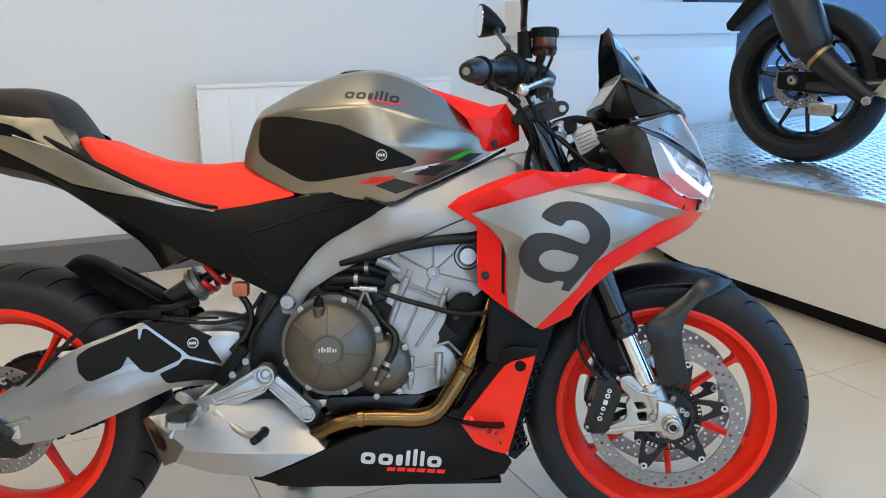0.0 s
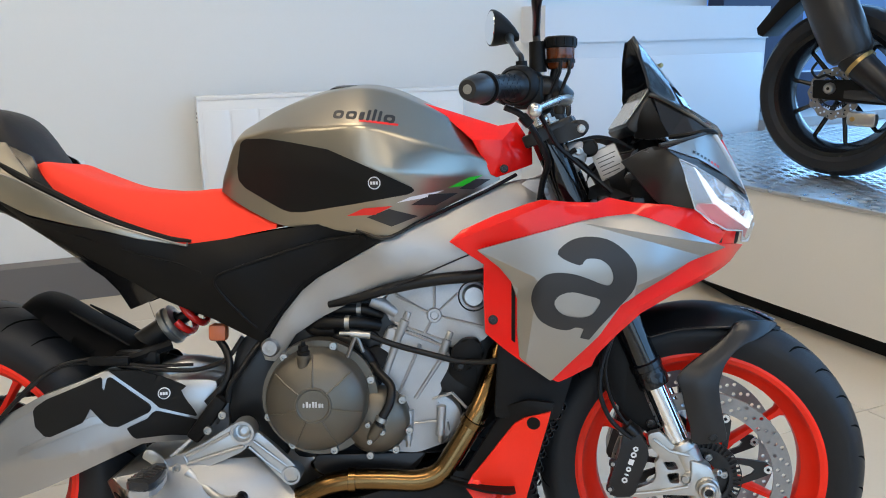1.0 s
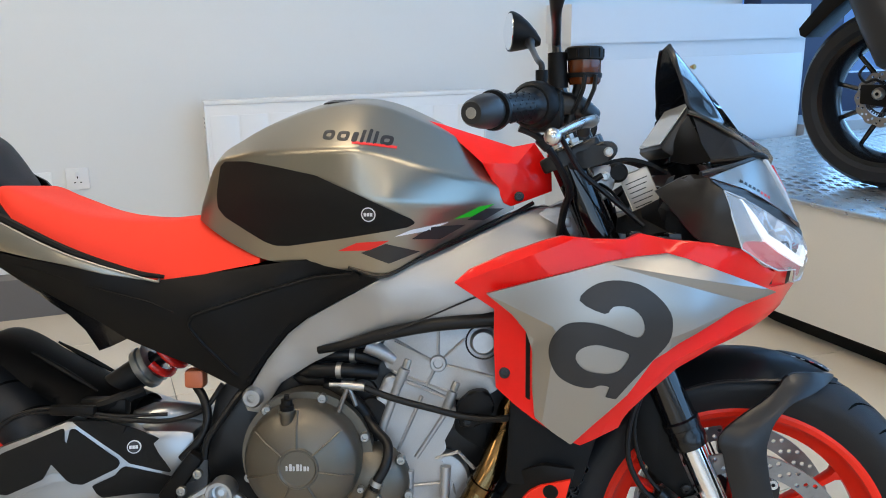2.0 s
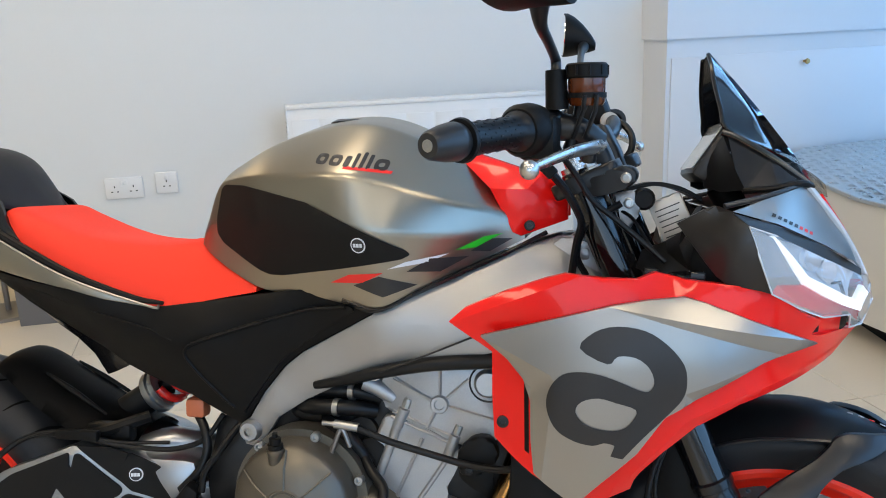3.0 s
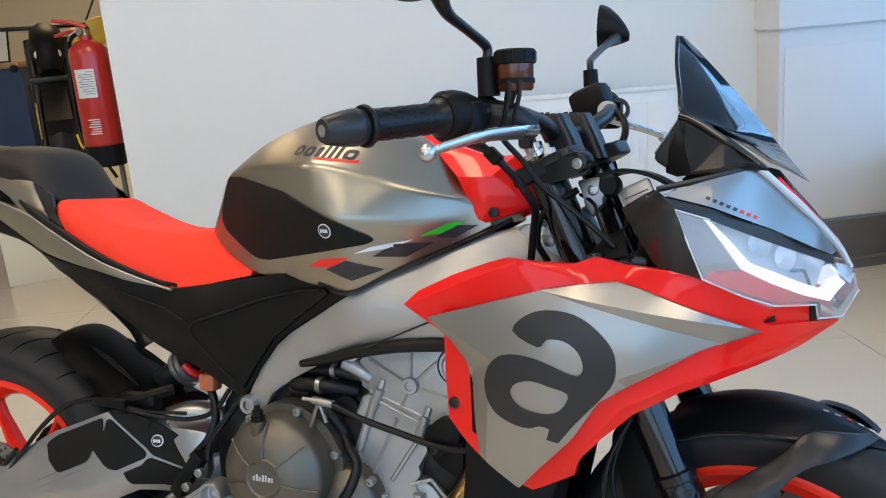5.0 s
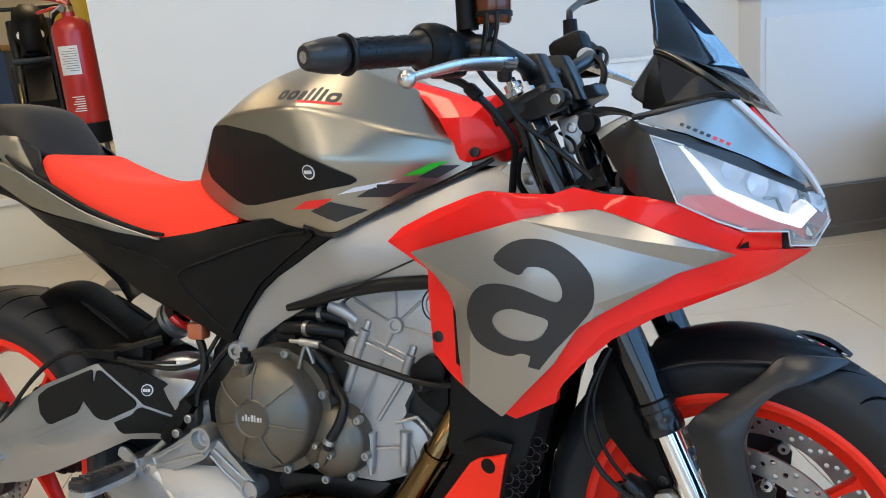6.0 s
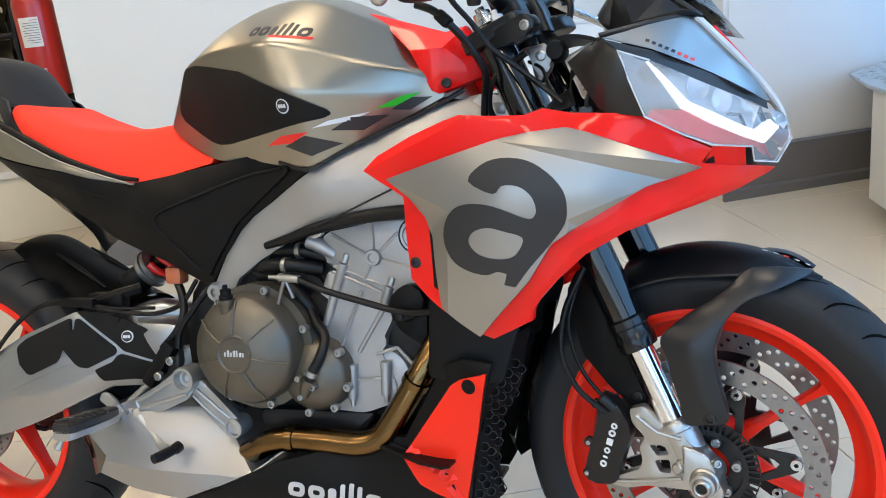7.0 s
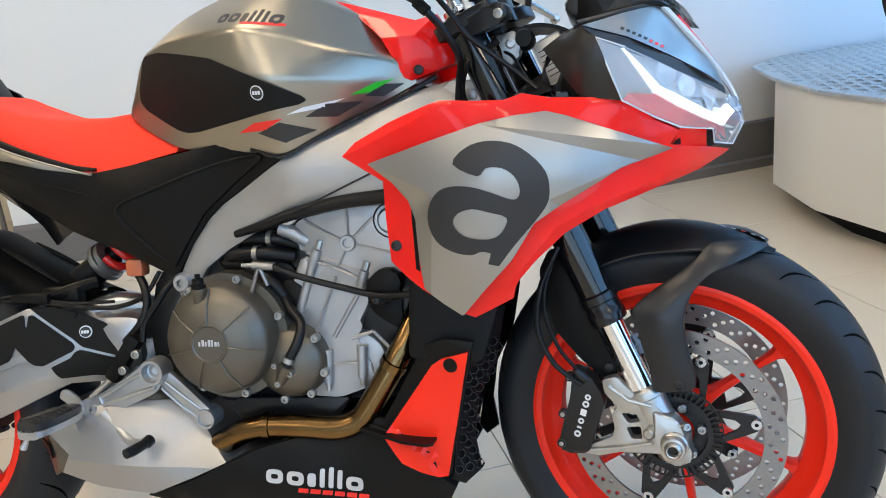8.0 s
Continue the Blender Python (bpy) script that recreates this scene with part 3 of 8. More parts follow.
def socket_outlet(s, z, gang):
    p = along(LW, LA, s)
    ob = holder("wall_socket", Matrix.Translation((p.x, p.y, z)) @ Matrix.Rotation(radians(LA), 4, "Z"), "white %s wall socket with switches" % ("double" if gang == 2 else "single"), "wall socket")
    w = 0.146 if gang == 2 else 0.086
    part("faceplate", box((-w / 2, -0.012, -0.043), (w / 2, 0.0, 0.043), 0.004), "socket", ob)
    for g in range(gang):
        x = (g - (gang - 1) / 2) * 0.072
        part("switch", box((x * 0.25 - 0.006, -0.0165, 0.012), (x * 0.25 + 0.006, -0.011, 0.032), 0.002), "socket", ob)
        # pin holes: small black blocks, coloured as the shade inside them
        for dx, dz, w_, h_ in ((0, 0.006, 0.002, 0.0045), (-0.011, -0.014, 0.0038, 0.002), (0.011, -0.014, 0.0038, 0.002)):
            part("pin_hole_shade", box((x + dx - w_, -0.0126, dz - h_), (x + dx + w_, -0.0116, dz + h_)), "plastic", ob)
    return ob


socket_outlet(-0.102, 0.538, 2)
socket_outlet(0.064, 0.548, 1)
# knob on the cupboard door, with the door's joint lines
kp = along(RW, RA, 0.722)
kb = holder("cupboard_door", Matrix.Translation((kp.x, kp.y, 0)) @ Matrix.Rotation(radians(RA), 4, "Z"), "white cupboard door with a small round knob", "cupboard door")
part("door_panel", box((-0.70, -0.006, 0.23), (0.79, -0.001, 0.949), 0.002), "laminate", kb)
part("knob", lathe([(0, -0.034), (0.010, -0.033), (0.013, -0.026), (0.007, -0.016), (0.006, -0.004), (0, -0.004)], (0, 0, 0.903), (0, 1, 0), 20), "brass", kb, "small brass knob")

# display platform with a checker-plate top
edge = [Vector(p) for p in ((1.05, 3.35), (0.972, 3.76), (0.955, 4.14), (1.12, 4.45), (4.3, 6.24), (4.3, 0.3), (2.66, 0.30))]
board = [Vector(p) for p in ((1.05, 3.36), (0.978, 3.775), (1.14, 4.40), (4.29, 6.18), (4.29, 0.31), (2.66, 0.315))]
plat = holder("display_platform", pose(0, 0, 0), "white-sided display platform topped with aluminium checker plate", "display platform")
def slab(poly, z0, z1, bevel=0.0):
    bm = bmesh.new()
    lo = [bm.verts.new((p[0], p[1], z0)) for p in poly]
    hi = [bm.verts.new((p[0], p[1], z1)) for p in poly]
    bm.faces.new(lo[::-1]); bm.faces.new(hi)
    for i in range(len(poly)):
        j = (i + 1) % len(poly)
        bm.faces.new((lo[i], lo[j], hi[j], hi[i]))
    bmesh.ops.recalc_face_normals(bm, faces=bm.faces)
    if bevel:
        bmesh.ops.bevel(bm, geom=[e for e in bm.edges if abs(e.verts[0].co.z - e.verts[1].co.z) < 1e-6], offset=bevel, segments=1, affect="EDGES")
    return bm
mid = sum(edge, Vector((0, 0))) / len(edge)
def inset_poly(poly, d):
    return [p + (mid - p).normalized() * d for p in poly]
part("side_board", slab(inset_poly(board, 0.012), 0.085, 0.499), "ply", plat)
part("recessed_plinth", slab(inset_poly(board, 0.14), 0.0, 0.085), "plastic", plat, "black recessed plinth")
top = part("checker_top", slab(edge, 0.499, 0.515, 0.003), "checker", plat, "aluminium checker-plate top")
bars = bmesh.new()
PITCH, ZT = 0.046, 0.5152
for i in range(58):
    for j in range(70):
        x, y = 0.90 + i * PITCH, 1.80 + j * PITCH
        if not inside((x, y), edge) or not inside((x - 0.03, y - 0.02), edge):
            continue
        c, s = (0.0, 1.0) if (i + j) % 2 else (1.0, 0.0)
        for k in (-1, 0, 1):
            ox, oy = x - s * k * 0.0125, y + c * k * 0.0125
            vs = [bars.verts.new((ox + a * c - b * s, oy + a * s + b * c, ZT)) for a, b in ((-0.0165, 0), (0, -0.0042), (0.0165, 0), (0, 0.0042))]
            t0, t1 = bars.verts.new((ox - 0.009 * c, oy - 0.009 * s, ZT + 0.0022)), bars.verts.new((ox + 0.009 * c, oy + 0.009 * s, ZT + 0.0022))
            for f in ((vs[0], vs[1], t0), (vs[1], t1, t0), (vs[1], vs[2], t1), (vs[2], vs[3], t1), (vs[3], t0, t1), (vs[3], vs[0], t0)):
                bars.faces.new(f)
treads = part("tread_pattern", bars, "checker", plat)
treads["kind"] = "stuff"

# ---------------------------------------------------------------- the red and silver motorcycle
# Its own frame: x ahead, y to its left, z up; the rear axle at x 0, the front axle at x 1.37. It leans on its side stand.
bike = holder("motorcycle", pose(-0.9049, 1.4596, 0.0024, -10.930, 0.522, 0.357),
              "red and silver naked sports motorcycle leaning on its side stand", "motorcycle")
RAKE = radians(24.1)
STEER_AT = Vector((1.326, 0, 0.315))
STEER = Matrix.Translation(STEER_AT) @ Matrix.Rotation(radians(-11.5), 4, Vector((-math.sin(RAKE), 0, math.cos(RAKE)))) @ Matrix.Translation(-STEER_AT)


def steered(bm):
    return turn(bm, STEER)


grooves = []


def wheel(centre, radius, width, rim_r, rim_w, spin, m=Matrix(), front=True):
    """A cast wheel with its tyre: tyre, rim, hub and six spokes."""
    c = Vector(centre)
    tyre_r = width / 2
    prof = []
    n = 14
    for i in range(n + 1):
        a = -1.15 + 2.30 * i / n
        prof.append((radius - tyre_r * 0.80 * (1 - math.cos(a)) / (1 - math.cos(1.15)) * 0.62, math.sin(a) / math.sin(1.15) * width / 2))
    side = [(rim_r + 0.034, width / 2 * 0.995), (rim_r + 0.018, width / 2 * 0.95), (rim_r + 0.002, rim_w / 2 + 0.004), (rim_r - 0.006, rim_w / 2)]
    full = [(r, -s) for r, s in side[::-1]] + prof + side
    bm = turn(lathe(full, c, (0, 1, 0), 96), m)
    tyre = part("tyre", bm, "tyre", bike, "black radial tyre with a grooved tread")
    # tread grooves: short curved strips on the shoulders, dark in place of shade
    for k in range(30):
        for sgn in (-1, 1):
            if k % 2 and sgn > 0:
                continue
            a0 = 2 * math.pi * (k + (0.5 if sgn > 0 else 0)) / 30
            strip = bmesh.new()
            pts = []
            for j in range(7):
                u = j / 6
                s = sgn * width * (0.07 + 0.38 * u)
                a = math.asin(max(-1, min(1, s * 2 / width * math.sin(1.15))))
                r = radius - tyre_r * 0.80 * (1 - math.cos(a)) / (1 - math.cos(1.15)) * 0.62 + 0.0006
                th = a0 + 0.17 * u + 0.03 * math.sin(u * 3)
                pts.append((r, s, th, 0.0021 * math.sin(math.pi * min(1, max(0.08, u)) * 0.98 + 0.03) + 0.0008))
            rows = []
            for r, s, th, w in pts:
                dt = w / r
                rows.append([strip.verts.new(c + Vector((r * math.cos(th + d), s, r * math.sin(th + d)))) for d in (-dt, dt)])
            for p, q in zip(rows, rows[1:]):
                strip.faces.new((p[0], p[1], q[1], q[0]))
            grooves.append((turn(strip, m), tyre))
    h = rim_w / 2
    rp = [(rim_r - 0.002, -h - 0.006), (rim_r + 0.006, -h - 0.004), (rim_r + 0.006, -h + 0.004), (rim_r - 0.006, -h + 0.008), (rim_r - 0.018, -h * 0.5), (rim_r - 0.026, -h * 0.3), (rim_r - 0.028, 0),
          (rim_r - 0.026, h * 0.3), (rim_r - 0.018, h * 0.5), (rim_r - 0.006, h - 0.008), (rim_r + 0.006, h - 0.004), (rim_r + 0.006, h + 0.004), (rim_r - 0.002, h + 0.006), (rim_r - 0.010, h + 0.004),
          (rim_r - 0.013, h * 0.80), (rim_r - 0.024, h * 0.55), (rim_r - 0.036, h * 0.36), (rim_r - 0.038, 0), (rim_r - 0.036, -h * 0.36), (rim_r - 0.024, -h * 0.55), (rim_r - 0.013, -h * 0.80), (rim_r - 0.010, -h - 0.004), (rim_r - 0.002, -h - 0.006)]
    rim = part("rim", turn(lathe(rp, c, (0, 1, 0), 96), m), "rim_red", bike, "satin red cast wheel rim")
    part("hub", turn(lathe([(0, -0.055), (0.030, -0.055), (0.034, -0.045), (0.042, -0.02), (0.042, 0.02), (0.034, 0.045), (0.030, 0.055), (0, 0.055)], c, (0, 1, 0), 32), m), "rim_red", rim)
    for k in range(6):
        a = spin + k * math.pi / 3
        d, n_ = Vector((math.cos(a), 0, math.sin(a))), Vector((-math.sin(a), 0, math.cos(a)))
        rings = []
        for u, w, t in ((0.03, 0.015, 0.026), (0.08, 0.0075, 0.018), (rim_r - 0.070, 0.0058, 0.013), (rim_r - 0.045, 0.008, 0.014), (rim_r - 0.030, 0.018, 0.016)):
            p = c + d * u
            rings.append([p + n_ * w * x + Vector((0, t * y, 0)) for x, y in ((-1, -0.5), (-0.6, -1), (0.6, -1), (1, -0.5), (1, 0.5), (0.6, 1), (-0.6, 1), (-1, 0.5))])
        bm = bmesh.new()
        add_loft(bm, rings)
        part("spoke", turn(bm, m), "rim_red", rim)
    return tyre, rim


rear_tyre, rear_rim = wheel((0, 0, 0.315), 0.315, 0.180, 0.222, 0.140, radians(62))
front_tyre, front_rim = wheel((1.37, 0, 0.315), 0.2975, 0.120, 0.222, 0.089, radians(37), STEER)
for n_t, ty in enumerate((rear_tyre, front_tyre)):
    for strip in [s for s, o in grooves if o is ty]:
        part("groove_shade_strip", strip, "groove", ty)


def brake_disc(centre, r_out, r_in, rows, m, name, parent, thick=0.005, per_row=30, wave=0.0):
    """A drilled steel ring, its holes cut right through."""
    cx, cy, cz = centre
    n = 96
    out = [(cx + (r_out + wave * math.cos(12 * a)) * math.cos(a), cz + (r_out + wave * math.cos(12 * a)) * math.sin(a)) for a in (2 * math.pi * i / n for i in range(n))]
    holes = [circle(cx, cz, r_in, 64)]
    for k, (r, hr) in enumerate(rows):
        for i in range(per_row):
            a = 2 * math.pi * (i + k * 0.34) / per_row
            holes.append(circle(cx + r * math.cos(a), cz + r * math.sin(a), hr, 8))
    v, f = mesh_of(out, (), holes)
    bm = bmesh.new()
    fr = [bm.verts.new((q[0], cy - thick / 2, q[1])) for q in v]
    for t in f:
        bm.faces.new([fr[i] for i in t])
    for w in [w for w in bm.verts if not w.link_faces]:
        bm.verts.remove(w)
    r = bmesh.ops.extrude_face_region(bm, geom=list(bm.faces))
    for g in r["geom"]:
        if isinstance(g, bmesh.types.BMVert):
            g.co.y += thick
    return part(name, turn(bm, m), "steel", parent, "drilled steel brake disc")


def disc_carrier(centre, r_out, r_in, m, parent, arms=6, start=10.0):
    """The black spider of a floating disc: a ring with forked arms out to the bobbins."""
    cx, cy, cz = centre
    k_in = 0.50 * r_out
    at = lambda r, a: (cx + r * math.cos(a), cz + r * math.sin(a))
    out, holes = [], [circle(cx, cz, 0.030, 32)]
    for k in range(arms):
        a = radians(start) + k * 2 * math.pi / arms
        out += [at(k_in, a - 0.5), at(r_out * 0.80, a - 0.20), at(r_out, a - 0.10), at(r_out * 1.07, a), at(r_out, a + 0.10), at(r_out * 0.80, a + 0.20), at(k_in, a + 0.5)]
        holes.append([at(k_in * 1.14, a - 0.24), at(r_out * 0.76, a - 0.085), at(r_out * 0.82, a), at(r_out * 0.76, a + 0.085), at(k_in * 1.14, a + 0.24)][::-1])
    v, f = mesh_of(out, (), holes)
    bm = bmesh.new()
    fr = [bm.verts.new((q[0], cy - 0.003, q[1])) for q in v]
    for t in f:
        bm.faces.new([fr[i] for i in t])
    for w in [w for w in bm.verts if not w.link_faces]:
        bm.verts.remove(w)
    r = bmesh.ops.extrude_face_region(bm, geom=list(bm.faces))
    for g in r["geom"]:
        if isinstance(g, bmesh.types.BMVert):
            g.co.y += 0.006
    spider = part("disc_carrier", turn(bm, m), "dark_metal", parent)
    for k in range(arms):
        a = radians(start) + k * 2 * math.pi / arms
        bm = lathe([(0.0030, -0.008), (0.0075, -0.008), (0.0085, -0.006), (0.0085, -0.004), (0.008, -0.003), (0.008, 0.006), (0, 0.006)], (cx + r_out * math.cos(a), cy, cz + r_out * math.sin(a)), (0, 1, 0), 16)
        part("bobbin", turn(bm, m), "machined", spider)
    return spider


def slotted_ring(centre, r_out, r_in, n, m, parent, name="sensor_ring"):
    cx, cy, cz = centre
    holes = [circle(cx, cz, r_in, 40)]
    rm, hw, hl = (r_out + r_in) / 2 + 0.003, 0.30 * 2 * math.pi / n, (r_out - r_in) * 0.30
    for i in range(n):
        a = 2 * math.pi * i / n
        holes.append([(cx + (rm + s * hl) * math.cos(a + t * hw), cz + (rm + s * hl) * math.sin(a + t * hw)) for s, t in ((-1, -1), (1, -1), (1, 1), (-1, 1))])
    v, f = mesh_of(circle(cx, cz, r_out, 80), (), holes)
    bm = bmesh.new()
    fr = [bm.verts.new((q[0], cy, q[1])) for q in v]
    for t in f:
        bm.faces.new([fr[i] for i in t])
    r = bmesh.ops.extrude_face_region(bm, geom=list(bm.faces))
    for g in r["geom"]:
        if isinstance(g, bmesh.types.BMVert):
            g.co.y += 0.003
    return part(name, turn(bm, m), "dark_metal", parent)


ROWS_F = ((0.153, 0.0038), (0.145, 0.0038), (0.136, 0.0038))
disc_right = brake_disc((1.37, -0.068, 0.315), 0.160, 0.128, ROWS_F, STEER, "brake_disc", bike)
disc_left = brake_disc((1.37, 0.068, 0.315), 0.160, 0.128, ROWS_F, STEER, "brake_disc", bike)
disc_carrier((1.37, -0.066, 0.315), 0.119, 0.03, STEER, disc_right)
disc_carrier((1.37, 0.066, 0.315), 0.119, 0.03, STEER, disc_left)
slotted_ring((1.37, -0.078, 0.315), 0.073, 0.050, 48, STEER, disc_right)
for k in range(6):
    a = k * math.pi / 3 + 0.2
    part("disc_bolt", steered(bolt((1.37 + 0.042 * math.cos(a), -0.074, 0.315 + 0.042 * math.sin(a)), (0, -1, 0), 0.007, 0.007)), "zinc", disc_right)
disc_rear = brake_disc((0, -0.088, 0.315), 0.110, 0.082, ((0.104, 0.0036), (0.096, 0.0036), (0.089, 0.0034)), Matrix(), "brake_disc", bike, per_row=24)
disc_carrier((0, -0.087, 0.315), 0.082, 0.03, Matrix(), disc_rear, 5)

# rear sprocket, chain and axle on the far side
bm = lathe([(0.03, 0.098), (0.096, 0.098), (0.096, 0.104), (0.03, 0.104), (0.03, 0.098)], (0, 0, 0.315), (0, 1, 0), 44)
part("sprocket", bm, "dark_metal", bike)
CH = [(0.0, 0.415), (0.25, 0.445), (0.50, 0.470), (0.545, 0.430), (0.50, 0.392), (0.25, 0.305), (0.0, 0.215), (-0.085, 0.255), (-0.10, 0.315), (-0.085, 0.375)]
path = spline([(x, 0.101, z) for x, z in CH], 16, True)
chain = bmesh.new()
step = 0
run = 0.0
for p, q in zip(path, path[1:] + path[:1]):
    run += (q - p).length
    if run >= 0.0150:
        run = 0.0
        d = (q - p).normalized()
        b = box((-0.0085, -0.010 if step % 2 else -0.007, -0.0055), (0.0085, 0.010 if step % 2 else 0.007, 0.0055), 0.003, 1)
        turn(b, Matrix.Translation(p) @ Matrix.Rotation(-math.atan2(d.z, d.x), 4, "Y"))
        me = bpy.data.meshes.new("tmp"); b.to_mesh(me); b.free(); chain.from_mesh(me); bpy.data.meshes.remove(me)
        step += 1
part("drive_chain", chain, "chain", bike, "black drive chain")
part("rear_axle", lathe([(0, -0.150), (0.017, -0.150), (0.020, -0.146), (0.020, -0.128), (0.013, -0.128), (0.013, 0.13), (0, 0.13)], (0, 0, 0.315), (0, 1, 0), 20), "zinc", bike)
bm = plate(rounded([(-0.01, 0.245), (0.055, 0.245), (0.075, 0.29), (0.07, 0.335), (0.02, 0.345), (-0.02, 0.31)], 0.012), -0.118, -0.085, 0.004)
rear_caliper = part("rear_caliper", bm, "dark_metal", bike)
part("caliper_pin", bolt((0.03, -0.118, 0.30), (0, -1, 0), 0.008, 0.008), "zinc", rear_caliper)
part("speed_sensor", tube([(0.02, -0.10, 0.40), (0.05, -0.115, 0.395), (0.09, -0.12, 0.43)], 0.004, 8, 4), "rubber", bike)

# ---- fork, axle, front brakes, mudguard (all turn with the steering)
AX = Vector((-math.sin(RAKE), 0, math.cos(RAKE)))


def on_fork(s, side):
    """A point s metres up a fork leg from its foot."""
    return Vector((1.349, side * 0.092, 0.345)) + AX * s


for side in (-1, 1):
    def leg(prof):
        return steered(lathe(prof, on_fork(0, side), AX, 32))
    part("fork_tube", leg([(0, 0.01), (0.0190, 0.01), (0.0190, 0.170), (0, 0.170)]), "chrome", bike, "chromed fork tube")
    part("fork_seal", leg([(0.0215, 0.160), (0.0275, 0.160), (0.0285, 0.166), (0.0285, 0.178), (0.0270, 0.181), (0.0270, 0.192), (0.0290, 0.194), (0.0290, 0.205), (0.0255, 0.209), (0.0215, 0.209)]), "plastic_gloss", bike)
    part("fork_outer", leg([(0.0215, 0.205), (0.0262, 0.205), (0.0262, 0.640), (0.0250, 0.660), (0.0220, 0.664), (0, 0.664)]), "fork_black", bike, "gloss black fork outer tube")
    part("fork_cap", leg([(0.021, 0.664), (0.021, 0.672), (0.013, 0.672), (0.013, 0.684), (0.007, 0.684), (0.007, 0.692), (0, 0.692)]), "machined", bike)
    y = side * 0.092
    s = side
    part("fork_foot", leg([(0.0195, 0.052), (0.0262, 0.050), (0.0285, 0.046), (0.0285, 0.036), (0.0266, 0.034), (0.0262, 0.000), (0.0280, -0.002), (0.0280, -0.010), (0.0258, -0.012), (0.0246, -0.056), (0.0180, -0.068), (0, -0.068)]), "foot", bike, "silver cast aluminium fork foot")
    part("foot_lug", steered(plate(rounded([(1.345, 0.366), (1.382, 0.354), (1.404, 0.298), (1.392, 0.284), (1.368, 0.283), (1.350, 0.312)], 0.008), min(y, y + s * 0.030), max(y, y + s * 0.030), 0.005)), "foot", bike)
    clamp = lathe([(0.0075, -0.140), (0.0075, -0.146), (0.0095, -0.147), (0.0125, -0.144), (0.0130, -0.140), (0.0165, -0.139), (0.0175, -0.136), (0.0175, -0.128), (0.0200, -0.126), (0.0205, -0.122), (0.0205, -0.075), (0, -0.075)], (1.377, 0, 0.316), (0, 1, 0) if side < 0 else (0, -1, 0), 32)
    part("axle_clamp", steered(clamp), "foot", bike)
    part("clamp_boss", steered(lathe([(0, 0.010), (0.006, 0.010), (0.0085, 0.007), (0.0095, 0), (0.0095, -0.02), (0, -0.02)], (1.341, y + s * 0.020, 0.327), (-0.2, s, 0.1), 18)), "foot", bike)
    web = rounded([(1.273, 0.406), (1.293, 0.413), (1.317, 0.388), (1.340, 0.381), (1.372, 0.350), (1.376, 0.300), (1.355, 0.297), (1.297, 0.294), (1.267, 0.285), (1.243, 0.287), (1.252, 0.301), (1.285, 0.317), (1.290, 0.330), (1.286, 0.352), (1.295, 0.366), (1.276, 0.386)], 0.005)
    part("caliper_bracket", steered(pierced(web, y + s * 0.016 - 0.008, y + s * 0.016 + 0.008, [rounded([(1.300, 0.356), (1.321, 0.358), (1.328, 0.345), (1.310, 0.341)][::-1], 0.004), rounded([(1.307, 0.334), (1.328, 0.338), (1.330, 0.318), (1.314, 0.317)][::-1], 0.004)])), "foot", bike, "silver cast caliper bracket with two windows")
    part("bracket_rib", steered(tube([(1.252, y + s * 0.026, 0.294), (1.300, y + s * 0.026, 0.302), (1.345, y + s * 0.026, 0.314)], 0.0032, 8)), "foot", bike)
    part("bracket_rib", steered(tube([(1.283, y + s * 0.025, 0.398), (1.312, y + s * 0.026, 0.378), (1.345, y + s * 0.026, 0.372)], 0.0032, 8)), "foot", bike)
    cal_out = rounded([(1.230, 0.425), (1.257, 0.413), (1.273, 0.386), (1.276, 0.366), (1.262, 0.329), (1.252, 0.290), (1.213, 0.286), (1.203, 0.297), (1.215, 0.343), (1.226, 0.380)], 0.008)
    cal = join(plate(cal_out, y - 0.040 * -s * -1 if s > 0 else y - 0.030, y + 0.000 if s < 0 else y + 0.030, 0.008))
    caliper = part("brake_caliper", steered(cal), "dark_metal", bike, "black radial brake caliper")
    if side < 0:
        calT = tree_of(caliper)
for x, z in ((1.209, 0.302), (1.213, 0.350), (1.226, 0.410)):
    part("caliper_bolt", steered(bolt((x, -0.118, z), (0, -1, 0), 0.007, 0.006)), "dark_metal", bike)
    part("caliper_pin", steered(bolt((x, -0.124, z), (0, -1, 0), 0.0035, 0.002)), "zinc", bike)
part("pinch_bolt", steered(bolt((1.392, -0.122, 0.346), (0.6, -1, 0.3), 0.006, 0.008)), "zinc", bike)
# dark disc closes the axle end and gives the bore its shade
part("axle_bore_shade", steered(lathe([(0, -0.1405), (0.0074, -0.1405), (0.0074, -0.1395), (0, -0.1395)], (1.377, 0, 0.316), (0, 1, 0), 20)), "dark_metal", bike)
# maker's mark on the caliper as a row of plain rings and bars
for k, (kind, half) in enumerate((("ring", 0.0052), ("bar", 0.0036), ("ring", 0.0046), ("block", 0.0046), ("ring", 0.0052), ("ring", 0.0046))):
    u = (0.04, 0.21, 0.38, 0.60, 0.82, 1.0)[k]
    at = Matrix.Translation((1.2335 + 0.019 * u, -0.1226, 0.318 + 0.062 * u)) @ Matrix.Rotation(radians(16), 4, "Y")
    if kind == "ring":
        bm = lathe([(half * 0.46, -0.0007), (half, -0.0007), (half, 0.0007), (half * 0.46, 0.0007), (half * 0.46, -0.0007)], (0, 0, 0), (0, 1, 0), 18)
    else:
        bm = box((-half, -0.0007, -half * (1.15 if kind == "block" else 0.45)), (half, 0.0007, half * (1.15 if kind == "block" else 0.45)), 0.0006, 1)
    part("caliper_mark", steered(turn(bm, at)), "film_white", bike)

